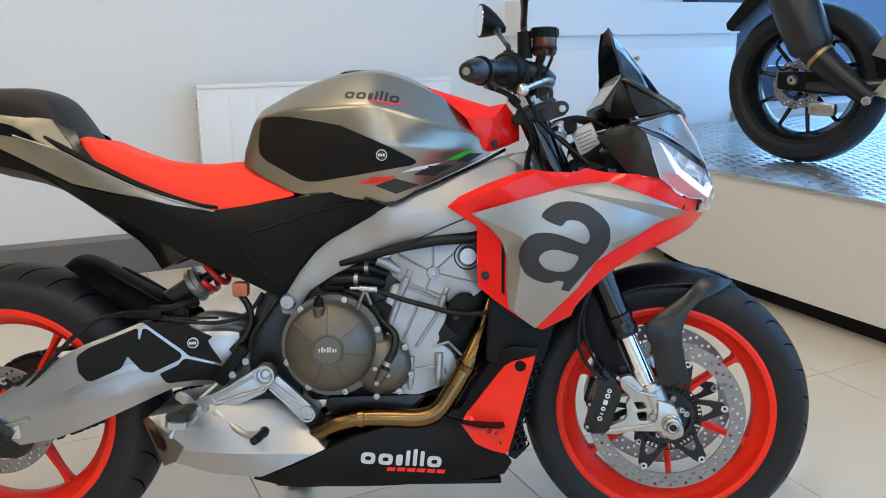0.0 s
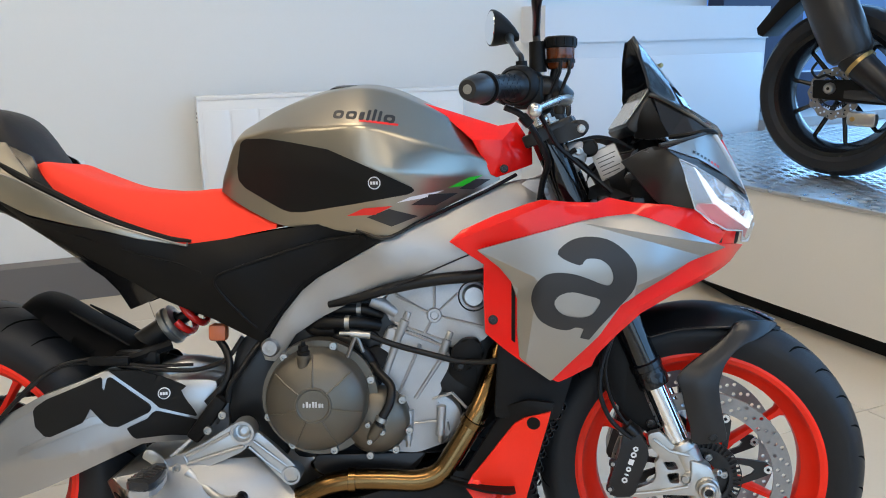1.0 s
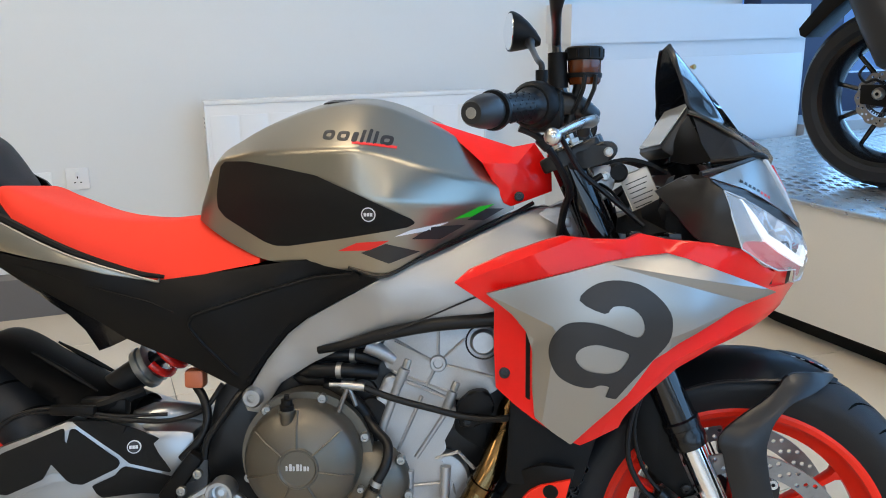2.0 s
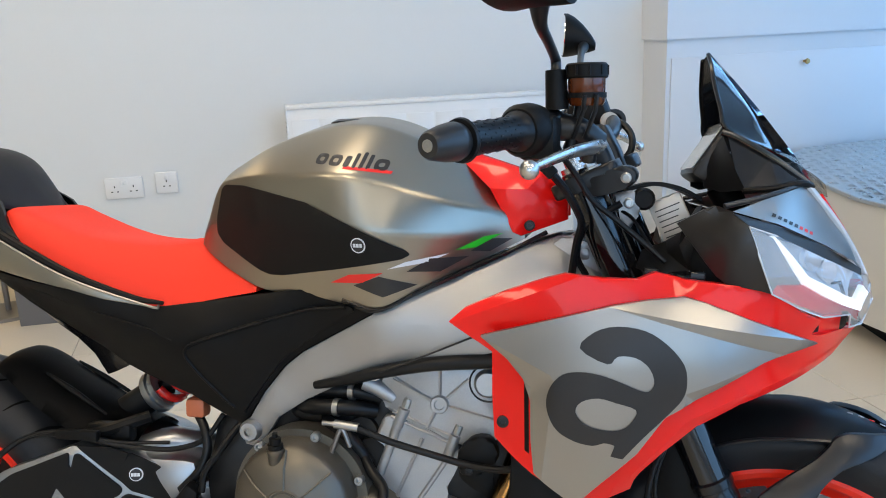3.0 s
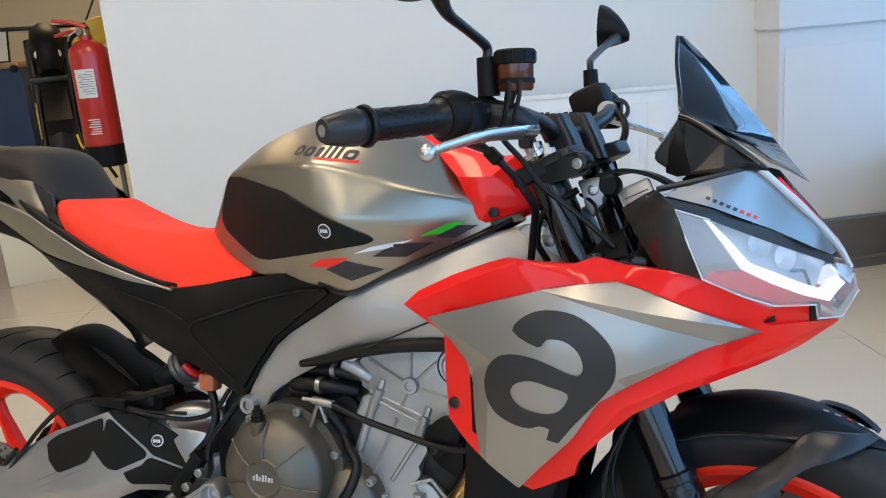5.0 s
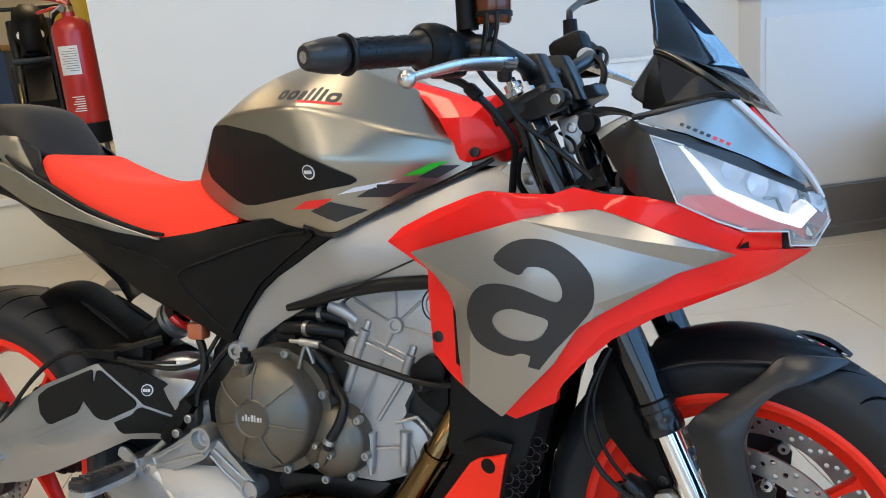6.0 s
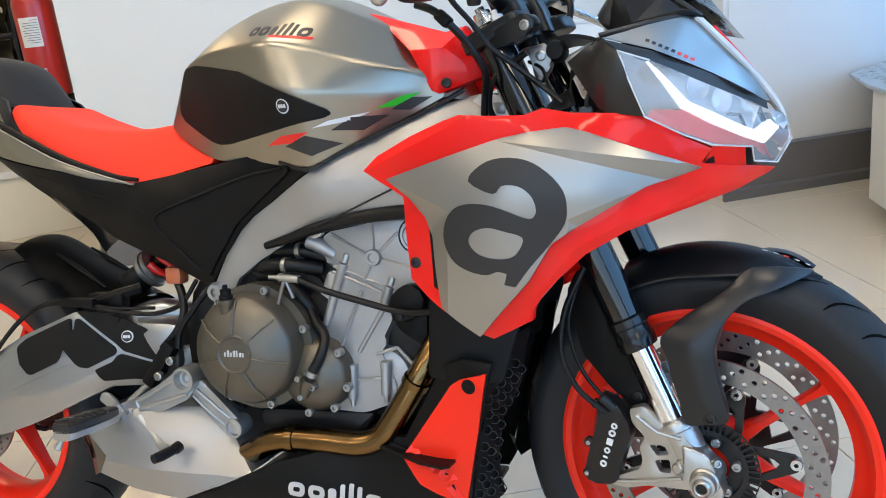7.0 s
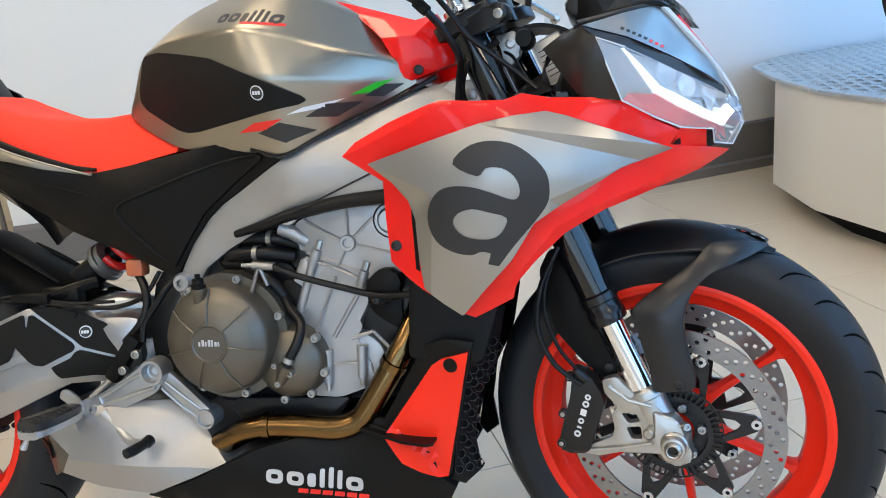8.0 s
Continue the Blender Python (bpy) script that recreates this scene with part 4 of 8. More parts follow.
# mudguard: a curved blade over the tyre, narrowing to a tip, and an arm down to the fork foot on each side
rows = []
for k in range(25):
    u = k / 24
    th = radians(114) - radians(114 - 62.0) * u
    r0 = 0.306 + 0.006 * math.sin(math.pi * min(1, u * 1.1)) - 0.004 * u
    half = 0.074 * (1 - 0.92 * max(0, (u - 0.40) / 0.6) ** 2.2)
    drop = 0.032 * (1 - 0.75 * max(0, (u - 0.4) / 0.6) ** 1.5)
    sec = []
    for j in range(17):
        v = -1 + j / 8
        a = abs(v)
        rr = r0 - drop * a ** 2.4
        sec.append(Vector((1.37 + rr * math.cos(th), half * v, 0.315 + rr * math.sin(th))))
    rows.append(sec)
bm = bmesh.new()
add_loft(bm, rows, cap=False, closed=False)
bmesh.ops.solidify(bm, geom=list(bm.faces), thickness=0.003)
guard = part("mudguard", steered(bm), "guard", bike, "satin black front mudguard with a pointed tip", 50)
part("mudguard_rim", steered(tube([r[0] + Vector((0, -0.001, 0)) for r in rows[:17]], 0.0028, 6)), "guard", guard)
for side in (-1, 1):
    edge_ = [(1.320, -0.119, 0.516), (1.328, -0.121, 0.488), (1.335, -0.120, 0.458), (1.344, -0.119, 0.426), (1.350, -0.118, 0.395), (1.380, -0.117, 0.396), (1.407, -0.115, 0.404), (1.398, -0.118, 0.451), (1.391, -0.119, 0.495), (1.394, -0.115, 0.518), (1.404, -0.108, 0.543), (1.428, -0.094, 0.566), (1.458, -0.078, 0.577), (1.484, -0.052, 0.586), (1.502, -0.016, 0.593), (1.470, -0.050, 0.604), (1.434, -0.066, 0.607), (1.418, -0.074, 0.600), (1.410, -0.082, 0.590), (1.388, -0.092, 0.570), (1.352, -0.106, 0.546)]
    st = shell([tuple(p) for p in spline(edge_, 3, True)], [(1.372, -0.127, 0.470), (1.362, -0.125, 0.510), (1.383, -0.112, 0.542), (1.380, -0.123, 0.425), (1.425, -0.087, 0.580), (1.450, -0.072, 0.592)], 0.012, grid=0.012, turn_in=0.003)
    if side > 0:
        st = mirrored(st)
    part("mudguard_stay", steered(st), "guard", guard, "", 55)
for k in range(5):
    th = radians(77 - 2.6 * k)
    part("mudguard_mark", steered(turn(box((-0.0034, -0.0016, -0.0004), (0.0034, 0.0016, 0.0004)), Matrix.Translation((1.37 + 0.3125 * math.cos(th), -0.018, 0.315 + 0.3125 * math.sin(th))) @ Matrix.Rotation(radians(90) - th, 4, "Y"))), "film_red" if k == 2 else "film_silver", guard)
part("mudguard_screw", steered(bolt((1.384, -0.1180, 0.406), (0, -1, 0), 0.0085, 0.003)), "dark_metal", guard)
# fork leg guard behind the right leg
part("fork_guard", steered(plate(rounded([(1.178, 0.565), (1.196, 0.600), (1.240, 0.600), (1.240, 0.544), (1.274, 0.454), (1.294, 0.410), (1.280, 0.395), (1.238, 0.428), (1.199, 0.474)], 0.008), -0.092, -0.086, 0.002)), "plastic", bike)
part("guard_screw", steered(bolt((1.279, -0.092, 0.418), (0, -1, 0), 0.008, 0.004)), "dark_metal", bike)

# ---- tank and its films
def ribbed_loft(stations, n_along=5, cross=3, r=0.014):
    """A body from half sections (x, [(y, z) from the middle of the top down to the lower edge]), both halves."""
    rails = list(zip(*[[Vector((x, y, z)) for y, z in sec] for x, sec in stations]))
    rails = [spline(rail, n_along) for rail in rails]
    rings = []
    for k in range(len(rails[0])):
        half = [rail[k] for rail in rails]
        half = rounded(half, r, cross, closed=False)
        other = [Vector((p.x, -p.y, p.z)) for p in half[1:]]
        rings.append(half[::-1] + other)
    bm = bmesh.new()
    vs = add_loft(bm, rings, cap=False, closed=False)
    for ring in (vs[0], vs[-1]):
        bm.faces.new(ring)
    return bm


TANK = [(0.494, [(0, 0.872), (-0.030, 0.868), (-0.046, 0.860), (-0.057, 0.846), (-0.062, 0.830)]),
        (0.518, [(0, 0.932), (-0.030, 0.930), (-0.056, 0.918), (-0.076, 0.862), (-0.080, 0.815)]),
        (0.560, [(0, 0.963), (-0.050, 0.956), (-0.094, 0.928), (-0.104, 0.862), (-0.098, 0.792)]),
        (0.615, [(0, 0.994), (-0.065, 0.982), (-0.132, 0.934), (-0.140, 0.864), (-0.114, 0.770)]),
        (0.690, [(0, 1.020), (-0.080, 1.004), (-0.168, 0.936), (-0.174, 0.866), (-0.132, 0.766)]),
        (0.750, [(0, 1.027), (-0.090, 1.010), (-0.190, 0.936), (-0.191, 0.866), (-0.148, 0.757)]),
        (0.800, [(0, 1.020), (-0.094, 1.002), (-0.180, 0.928), (-0.196, 0.862), (-0.155, 0.756)]),
        (0.850, [(0, 1.000), (-0.088, 0.982), (-0.164, 0.914), (-0.176, 0.858), (-0.140, 0.781)]),
        (0.905, [(0, 0.970), (-0.070, 0.957), (-0.138, 0.898), (-0.142, 0.856), (-0.121, 0.807)]),
        (0.955, [(0, 0.926), (-0.050, 0.921), (-0.108, 0.888), (-0.108, 0.862), (-0.103, 0.831)]),
        (0.990, [(0, 0.893), (-0.046, 0.888), (-0.090, 0.872), (-0.093, 0.862), (-0.093, 0.849)])]
tank = part("fuel_tank", ribbed_loft(TANK, 5, 3, 0.008), "bronze", bike, "satin grey metallic fuel tank", 60)
tankT = tree_of(tank)
pad = [(0.531, 0.915), (0.540, 0.922), (0.585, 0.921), (0.631, 0.913), (0.699, 0.899), (0.763, 0.871), (0.838, 0.836), (0.843, 0.830), (0.832, 0.824), (0.740, 0.808), (0.650, 0.794), (0.628, 0.794), (0.612, 0.799), (0.543, 0.836), (0.530, 0.850), (0.527, 0.872)]
knee = part("knee_pad", film(pad, tankT, 0.0005, 0.014, 0.004, thick=0.0035), "pad", tank, "black textured rubber knee pad")
kneeT = tree_of(knee)
rnd = part("badge", film(circle(0.777, 0.843, 0.0105, 20), kneeT, 0.0003, 0.01, thick=0.0010), "film_white", knee, "small round pale badge")
part("badge_face", film(circle(0.777, 0.843, 0.0088, 20), tree_of(rnd), 0.0002, 0.01, thick=0.0006), "film_black", knee)
for k in range(3):
    part("badge_mark", film([(0.7705 + k * 0.0045, 0.8405), (0.7740 + k * 0.0045, 0.8405), (0.7740 + k * 0.0045, 0.8455), (0.7705 + k * 0.0045, 0.8455)], tree_of(rnd), 0.001, 0.01, thick=0.0006), "film_white", knee)
for mat, quad in (("film_red", [(0.727, 0.788), (0.757, 0.801), (0.806, 0.805), (0.776, 0.790)]), ("film_black", [(0.762, 0.786), (0.800, 0.800), (0.848, 0.787), (0.803, 0.770)]),
                  ("film_white", [(0.812, 0.810), (0.836, 0.820), (0.892, 0.831), (0.864, 0.819)]), ("film_black", [(0.836, 0.806), (0.866, 0.824), (0.916, 0.826), (0.878, 0.805)]),
                  ("film_green", [(0.899, 0.835), (0.936, 0.853), (0.960, 0.857), (0.925, 0.838)]), ("film_black", [(0.918, 0.833), (0.944, 0.850), (0.974, 0.850), (0.943, 0.832)])):
    part("stripe", film(quad, tankT, 0.0004, 0.012, thick=0.0004), mat, tank)
# the maker's wordmark on the tank side, as plain dark rings and bars, with a red underline
def mark_row(x0, z0, fall, h, widths, gap, lean, tree, off, mat, parent, name="wordmark_bar"):
    """A row of plain marks laid on a surface: a wide one is a flattened ring, a narrow one a bar; tall ones stand higher."""
    for w, tall in widths:
        zb = z0 - fall * (x0 - 0.0)
        hh = h * tall
        out = rounded([(x0, zb), (x0 + w, zb - fall * w), (x0 + w + lean * hh, zb - fall * w + hh), (x0 + lean * hh, zb + hh)], min(w, hh) * 0.42)
        cut = []
        if w > h * 0.7:
            m = Vector((sum(p.x for p in out), sum(p.y for p in out))) / len(out)
            cut = [[((p.x - m.x) * 0.42 + m.x, (p.y - m.y) * 0.36 + m.y) for p in out]]
        part(name, film([(p.x, p.y) for p in out], tree, off, 0.006, holes=cut, thick=0.0003), mat, parent)
        x0 += w + gap


mark_row(0.7045, 0.952 + 0.10 * 0.7045, 0.10, 0.0155, ((0.0185, 1.0), (0.0185, 1.0), (0.0085, 1.0), (0.0050, 1.3), (0.0050, 1.45), (0.0050, 1.3), (0.0185, 1.0)), 0.0042, 0.15, tankT, 0.0004, "logo", tank)
part("wordmark_line", film([(0.752, 0.9445), (0.815, 0.938), (0.816, 0.942), (0.752, 0.9485)], tankT, 0.0004, 0.01, thick=0.0003), "film_red", tank)
part("filler_cap", lathe([(0, 0.012), (0.030, 0.012), (0.038, 0.008), (0.040, 0.0), (0.040, -0.02), (0, -0.02)], (0.72, 0, 1.010), (0.05, 0, 1), 32), "plastic_gloss", tank, "black fuel filler cap")
cover = shell([(0.856, -0.046, 0.988), (0.881, -0.044, 0.981), (0.989, -0.070, 0.945), (1.022, -0.074, 0.951), (1.048, -0.078, 0.912), (1.049, -0.080, 0.876), (0.985, -0.098, 0.853), (0.974, -0.102, 0.858), (0.941, -0.100, 0.919), (0.903, -0.076, 0.954)],
              [(0.994, -0.104, 0.918), (1.043, -0.088, 0.926)], 0.02)
rc, lc = both("tank_front_cover", cover, "red", bike, "gloss red cover at the front of the tank", 30)
part("cover_screw", bolt((0.997, -0.101, 0.868), (0, -1, 0), 0.0075, 0.003), "dark_metal", rc)
part("tank_front_bridge", box((0.905, -0.058, 0.925), (0.99, 0.058, 0.945), 0.008), "red", bike)

# ---- seats and tail
SEAT = [(0.168, [(0, 0.885), (-0.040, 0.884), (-0.072, 0.880), (-0.080, 0.874), (-0.082, 0.866)]),
        (0.195, [(0, 0.882), (-0.045, 0.883), (-0.088, 0.884), (-0.101, 0.875), (-0.104, 0.850)]),
        (0.235, [(0, 0.866), (-0.050, 0.868), (-0.092, 0.868), (-0.110, 0.848), (-0.114, 0.814)]),
        (0.305, [(0, 0.843), (-0.050, 0.844), (-0.092, 0.842), (-0.112, 0.818), (-0.117, 0.776)]),
        (0.370, [(0, 0.834), (-0.045, 0.834), (-0.080, 0.828), (-0.104, 0.796), (-0.112, 0.754)]),
        (0.430, [(0, 0.832), (-0.040, 0.831), (-0.068, 0.824), (-0.094, 0.790), (-0.106, 0.739)]),
        (0.490, [(0, 0.835), (-0.036, 0.834), (-0.058, 0.828), (-0.088, 0.790), (-0.107, 0.744)]),
        (0.540, [(0, 0.812), (-0.040, 0.810), (-0.082, 0.806), (-0.098, 0.784), (-0.110, 0.754)]),
        (0.600, [(0, 0.774), (-0.060, 0.774), (-0.104, 0.774), (-0.112, 0.771), (-0.114, 0.766)])]
part("rider_seat", ribbed_loft(SEAT, 6, 4, 0.03), "seat_red", bike, "red vinyl rider's seat", 60)
PILL = [(-0.34, [(0, 1.010), (-0.05, 1.008), (-0.085, 1.000), (-0.096, 0.985), (-0.092, 0.968)]),
        (-0.20, [(0, 1.004), (-0.05, 1.002), (-0.088, 0.994), (-0.104, 0.974), (-0.100, 0.955)]),
        (-0.03, [(0, 0.985), (-0.05, 0.984), (-0.088, 0.976), (-0.104, 0.956), (-0.098, 0.938)]),
        (0.065, [(0, 0.984), (-0.045, 0.983), (-0.082, 0.975), (-0.100, 0.950), (-0.096, 0.922)]),
        (0.108, [(0, 0.974), (-0.045, 0.972), (-0.080, 0.962), (-0.099, 0.936), (-0.095, 0.908)]),
        (0.138, [(0, 0.950), (-0.038, 0.946), (-0.072, 0.934), (-0.093, 0.912), (-0.090, 0.894)]),
        (0.164, [(0, 0.912), (-0.030, 0.908), (-0.058, 0.902), (-0.078, 0.892), (-0.076, 0.882)]),
        (0.180, [(0, 0.882), (-0.022, 0.884), (-0.040, 0.884), (-0.050, 0.882), (-0.050, 0.878)])]
part("pillion_seat", ribbed_loft(PILL, 6, 4, 0.022), "seat_black", bike, "dark vinyl pillion seat", 60)
# dark body under the seats
under = [(-0.34, [(0, 0.99), (-0.06, 0.985), (-0.08, 0.96), (-0.06, 0.93), (0, 0.925)]), (-0.05, [(0, 0.945), (-0.07, 0.94), (-0.088, 0.925), (-0.08, 0.84), (0, 0.82)]),
         (0.10, [(0, 0.925), (-0.075, 0.92), (-0.088, 0.905), (-0.085, 0.80), (0, 0.78)]), (0.25, [(0, 0.80), (-0.085, 0.80), (-0.098, 0.785), (-0.088, 0.71), (0, 0.69)]),
         (0.40, [(0, 0.74), (-0.08, 0.74), (-0.092, 0.725), (-0.080, 0.645), (0, 0.63)]), (0.60, [(0, 0.74), (-0.08, 0.74), (-0.085, 0.73), (-0.07, 0.60), (0, 0.58)]), (0.75, [(0, 0.745), (-0.09, 0.745), (-0.11, 0.735), (-0.09, 0.68), (0, 0.66)])]
part("seat_base", ribbed_loft(under, 4, 2, 0.012), "plastic", bike)
tail = shell([(-0.30, -0.088, 0.955), (-0.16, -0.100, 0.918), (0.028, -0.112, 0.886), (0.097, -0.116, 0.874), (0.150, -0.120, 0.852), (0.198, -0.122, 0.829), (0.250, -0.124, 0.803), (0.306, -0.124, 0.778), (0.368, -0.119, 0.756), (0.428, -0.110, 0.737), (0.360, -0.122, 0.749), (0.307, -0.127, 0.763), (0.236, -0.122, 0.776), (0.168, -0.112, 0.791), (0.090, -0.104, 0.829), (0.025, -0.100, 0.860), (-0.16, -0.090, 0.895), (-0.30, -0.080, 0.945)],
             [(0.20, -0.123, 0.810), (0.1, -0.114, 0.85)], 0.012, grid=0.02)
both("tail_panel", tail, "bronze", bike, "satin grey tail panel")
# black band along the line between seat and tail panel
both("seat_gap_band", tube([(0.120, -0.1160, 0.882), (0.150, -0.1190, 0.8640), (0.198, -0.1205, 0.8385), (0.306, -0.1215, 0.7860), (0.400, -0.1120, 0.7520), (0.450, -0.1090, 0.7440)], [0.003, 0.006, 0.0065, 0.006, 0.005, 0.003], 8, 6), "plastic", bike)
both("seat_edge_strip", tube([(0.060, -0.1165, 0.884), (0.150, -0.1225, 0.854), (0.198, -0.1245, 0.8305), (0.306, -0.1265, 0.7795), (0.428, -0.1125, 0.7395), (0.445, -0.1115, 0.740)], 0.0022, 6, 6), "silver", bike)
tail2 = shell([(-0.10, -0.092, 0.940), (0.043, -0.092, 0.926), (0.127, -0.098, 0.917), (0.160, -0.106, 0.876), (0.192, -0.114, 0.832), (0.139, -0.114, 0.846), (0.085, -0.106, 0.888), (0.050, -0.100, 0.905)], [(0.13, -0.108, 0.88)], 0.008, grid=0.02)
both("tail_side_cowl", tail2, "bronze", bike)
# solid black panel stands in for the dark of the tail's opening
both("tail_cutout_shade", shell([(0.128, -0.096, 0.914), (0.170, -0.094, 0.893), (0.190, -0.106, 0.862), (0.230, -0.114, 0.817), (0.196, -0.1145, 0.831), (0.163, -0.107, 0.876)], (), 0.006), "plastic_gloss", bike)
side = shell([(0.100, -0.098, 0.822), (0.170, -0.114, 0.788), (0.236, -0.1185, 0.773), (0.305, -0.122, 0.761), (0.433, -0.108, 0.737), (0.512, -0.112, 0.748), (0.602, -0.118, 0.763), (0.692, -0.134, 0.776), (0.735, -0.146, 0.770), (0.760, -0.152, 0.761), (0.792, -0.152, 0.750), (0.713, -0.122, 0.705), (0.672, -0.113, 0.682), (0.643, -0.107, 0.660), (0.608, -0.102, 0.617), (0.568, -0.092, 0.560), (0.482, -0.094, 0.604), (0.381, -0.094, 0.645), (0.337, -0.092, 0.672), (0.216, -0.092, 0.739), (0.150, -0.092, 0.779)],
             [(0.45, -0.122, 0.69), (0.52, -0.128, 0.715), (0.33, -0.116, 0.725), (0.62, -0.132, 0.735), (0.41, -0.110, 0.672)], 0.014, grid=0.022)
sr, sl = both("side_cover", side, "plastic", bike, "matt black side cover under the seat")
inset = [(0.490, 0.672), (0.497, 0.688), (0.522, 0.698), (0.626, 0.732), (0.690, 0.750), (0.752, 0.757), (0.762, 0.750), (0.700, 0.712), (0.640, 0.668), (0.604, 0.622), (0.572, 0.578), (0.548, 0.598), (0.512, 0.640)]
box_cover = part("airbox_cover", film(inset, tree_of(sr), 0.0, 0.014, 0.008, thick=0.009), "plastic", sr, "raised black airbox cover", 30)
boxT = tree_of(box_cover, sr)
def lay(pts, off):
    """Points laid on the near side of the airbox cover."""
    out = []
    for x, z in pts:
        h = boxT.ray_cast(Vector((x, -1, z)), Vector((0, 1, 0)))
        out.append((x, (h[0].y if h[0] else -0.13) - off, z))
    return out
rim = rounded([(0.575, 0.580), (0.551, 0.600), (0.515, 0.641), (0.494, 0.672), (0.500, 0.686), (0.523, 0.695), (0.626, 0.729), (0.690, 0.747), (0.748, 0.754)], 0.010, 3, closed=False)
part("airbox_lip", tube(lay([(p.x, p.y) for p in rim], 0.0), 0.0026, 8), "plastic", sr, "satin black rim round the airbox cover")
part("side_cover_crease", tube(lay([(0.17, 0.776), (0.26, 0.752), (0.34, 0.728), (0.43, 0.705), (0.47, 0.690)], 0.0), 0.0016, 6), "plastic", sr)
fin = shell([(0.109, -0.062, 0.806), (0.157, -0.088, 0.784), (0.216, -0.090, 0.741), (0.300, -0.090, 0.690), (0.337, -0.090, 0.672), (0.384, -0.086, 0.644), (0.350, -0.075, 0.628), (0.319, -0.050, 0.616), (0.300, -0.055, 0.650), (0.279, -0.066, 0.677), (0.224, -0.070, 0.718)], [(0.25, -0.082, 0.71)], 0.006, grid=0.02)
both("undertail_fin", fin, "plastic_gloss", bike)

# ---- frame
fr = shell([(1.074, -0.060, 0.852), (1.033, -0.074, 0.850), (0.992, -0.092, 0.838), (0.890, -0.122, 0.794), (0.792, -0.148, 0.748), (0.713, -0.124, 0.703), (0.672, -0.114, 0.680), (0.643, -0.108, 0.657), (0.608, -0.103, 0.615), (0.574, -0.094, 0.560), (0.566, -0.092, 0.545), (0.572, -0.092, 0.530), (0.590, -0.092, 0.527), (0.602, -0.094, 0.538), (0.628, -0.102, 0.577), (0.676, -0.108, 0.609), (0.757, -0.124, 0.651), (0.824, -0.135, 0.673), (0.912, -0.145, 0.688), (0.985, -0.150, 0.705), (1.060, -0.120, 0.740), (1.110, -0.080, 0.790), (1.095, -0.066, 0.830)],
           [(0.85, -0.150, 0.735), (0.80, -0.148, 0.70), (0.92, -0.146, 0.755), (0.70, -0.120, 0.655), (1.00, -0.115, 0.79), (0.62, -0.106, 0.59)], 0.03, grid=0.024)
fr_r, fr_l = both("frame_spar", fr, "frame", bike, "cast aluminium frame spar")
part("frame_seam", tube([(0.796, -0.1515, 0.664), (0.86, -0.1525, 0.690), (0.935, -0.152, 0.722), (0.975, -0.150, 0.736)], 0.0015, 6, 4), "dark_metal", fr_r)
part("tank_seam", tube([(0.742, -0.1475, 0.7635), (0.792, -0.156, 0.7505), (0.846, -0.142, 0.775), (0.912, -0.122, 0.805), (0.969, -0.104, 0.831), (1.020, -0.084, 0.858)], 0.0035, 6, 5), "plastic_gloss", bike)
part("engine_mount_boss", lathe([(0.007, -0.110), (0.013, -0.110), (0.0165, -0.104), (0.0165, -0.085), (0, -0.085)], (0.583, 0, 0.554), (0, 1, 0), 28), "cast", bike)
part("engine_mount_bolt", bolt((0.583, -0.106, 0.554), (0, -1, 0), 0.0095, 0.001), "zinc", bike)
part("head_stock", tube([STEER_AT + AX * 0.45, STEER_AT + AX * 0.60], 0.034, 24), "frame", bike)
both("head_gusset", plate(rounded([(1.018, 0.838), (1.049, 0.854), (1.088, 0.840), (1.096, 0.800), (1.060, 0.796), (1.030, 0.800)], 0.008), -0.080, -0.062, 0.004), "cast", bike)
both("gusset_pocket", plate(rounded([(1.060, 0.837), (1.079, 0.836), (1.079, 0.820), (1.066, 0.820)], 0.004), -0.0815, -0.079, 0.0005), "steel", bike)

# ---- front fairing
red_out = [(0.900, -0.197, 0.746), (0.921, -0.204, 0.765), (0.975, -0.216, 0.790), (1.028, -0.224, 0.809), (1.050, -0.225, 0.815), (1.095, -0.224, 0.811), (1.137, -0.220, 0.810), (1.160, -0.206, 0.818), (1.197, -0.212, 0.810), (1.270, -0.226, 0.805), (1.295, -0.222, 0.799), (1.333, -0.190, 0.773), (1.366, -0.160, 0.758), (1.353, -0.168, 0.741), (1.364, -0.152, 0.737), (1.408, -0.085, 0.734), (1.448, -0.020, 0.728), (1.440, -0.030, 0.722), (1.398, -0.100, 0.703), (1.324, -0.185, 0.680), (1.264, -0.216, 0.659), (1.212, -0.224, 0.630), (1.173, -0.221, 0.595), (1.147, -0.214, 0.566), (1.140, -0.210, 0.554), (1.136, -0.203, 0.538), (1.081, -0.194, 0.511), (1.062, -0.194, 0.518), (1.012, -0.206, 0.553), (0.985, -0.196, 0.572), (0.960, -0.182, 0.592), (0.957, -0.186, 0.650), (0.957, -0.192, 0.708), (0.930, -0.194, 0.726)]
red_in = [(1.03, -0.226, 0.66), (1.11, -0.232, 0.68), (1.22, -0.226, 0.725), (1.10, -0.216, 0.60), (1.31, -0.200, 0.72)]
RED_FOLDS = [(0.7, max, [((0.900, 0.7445), (1.035, 0.799))]),
             (0.55, min, [((1.419, 0.724), (1.328, 0.692)), ((1.328, 0.692), (1.257, 0.668)), ((1.257, 0.668), (1.201, 0.639)), ((1.201, 0.639), (1.137, 0.564))])]
rr, rl = both("fairing_frame", shell(red_out, red_in, 0.018, grid=0.012, folds=RED_FOLDS, free=True), "red", bike, "gloss red fairing border panel", 20)
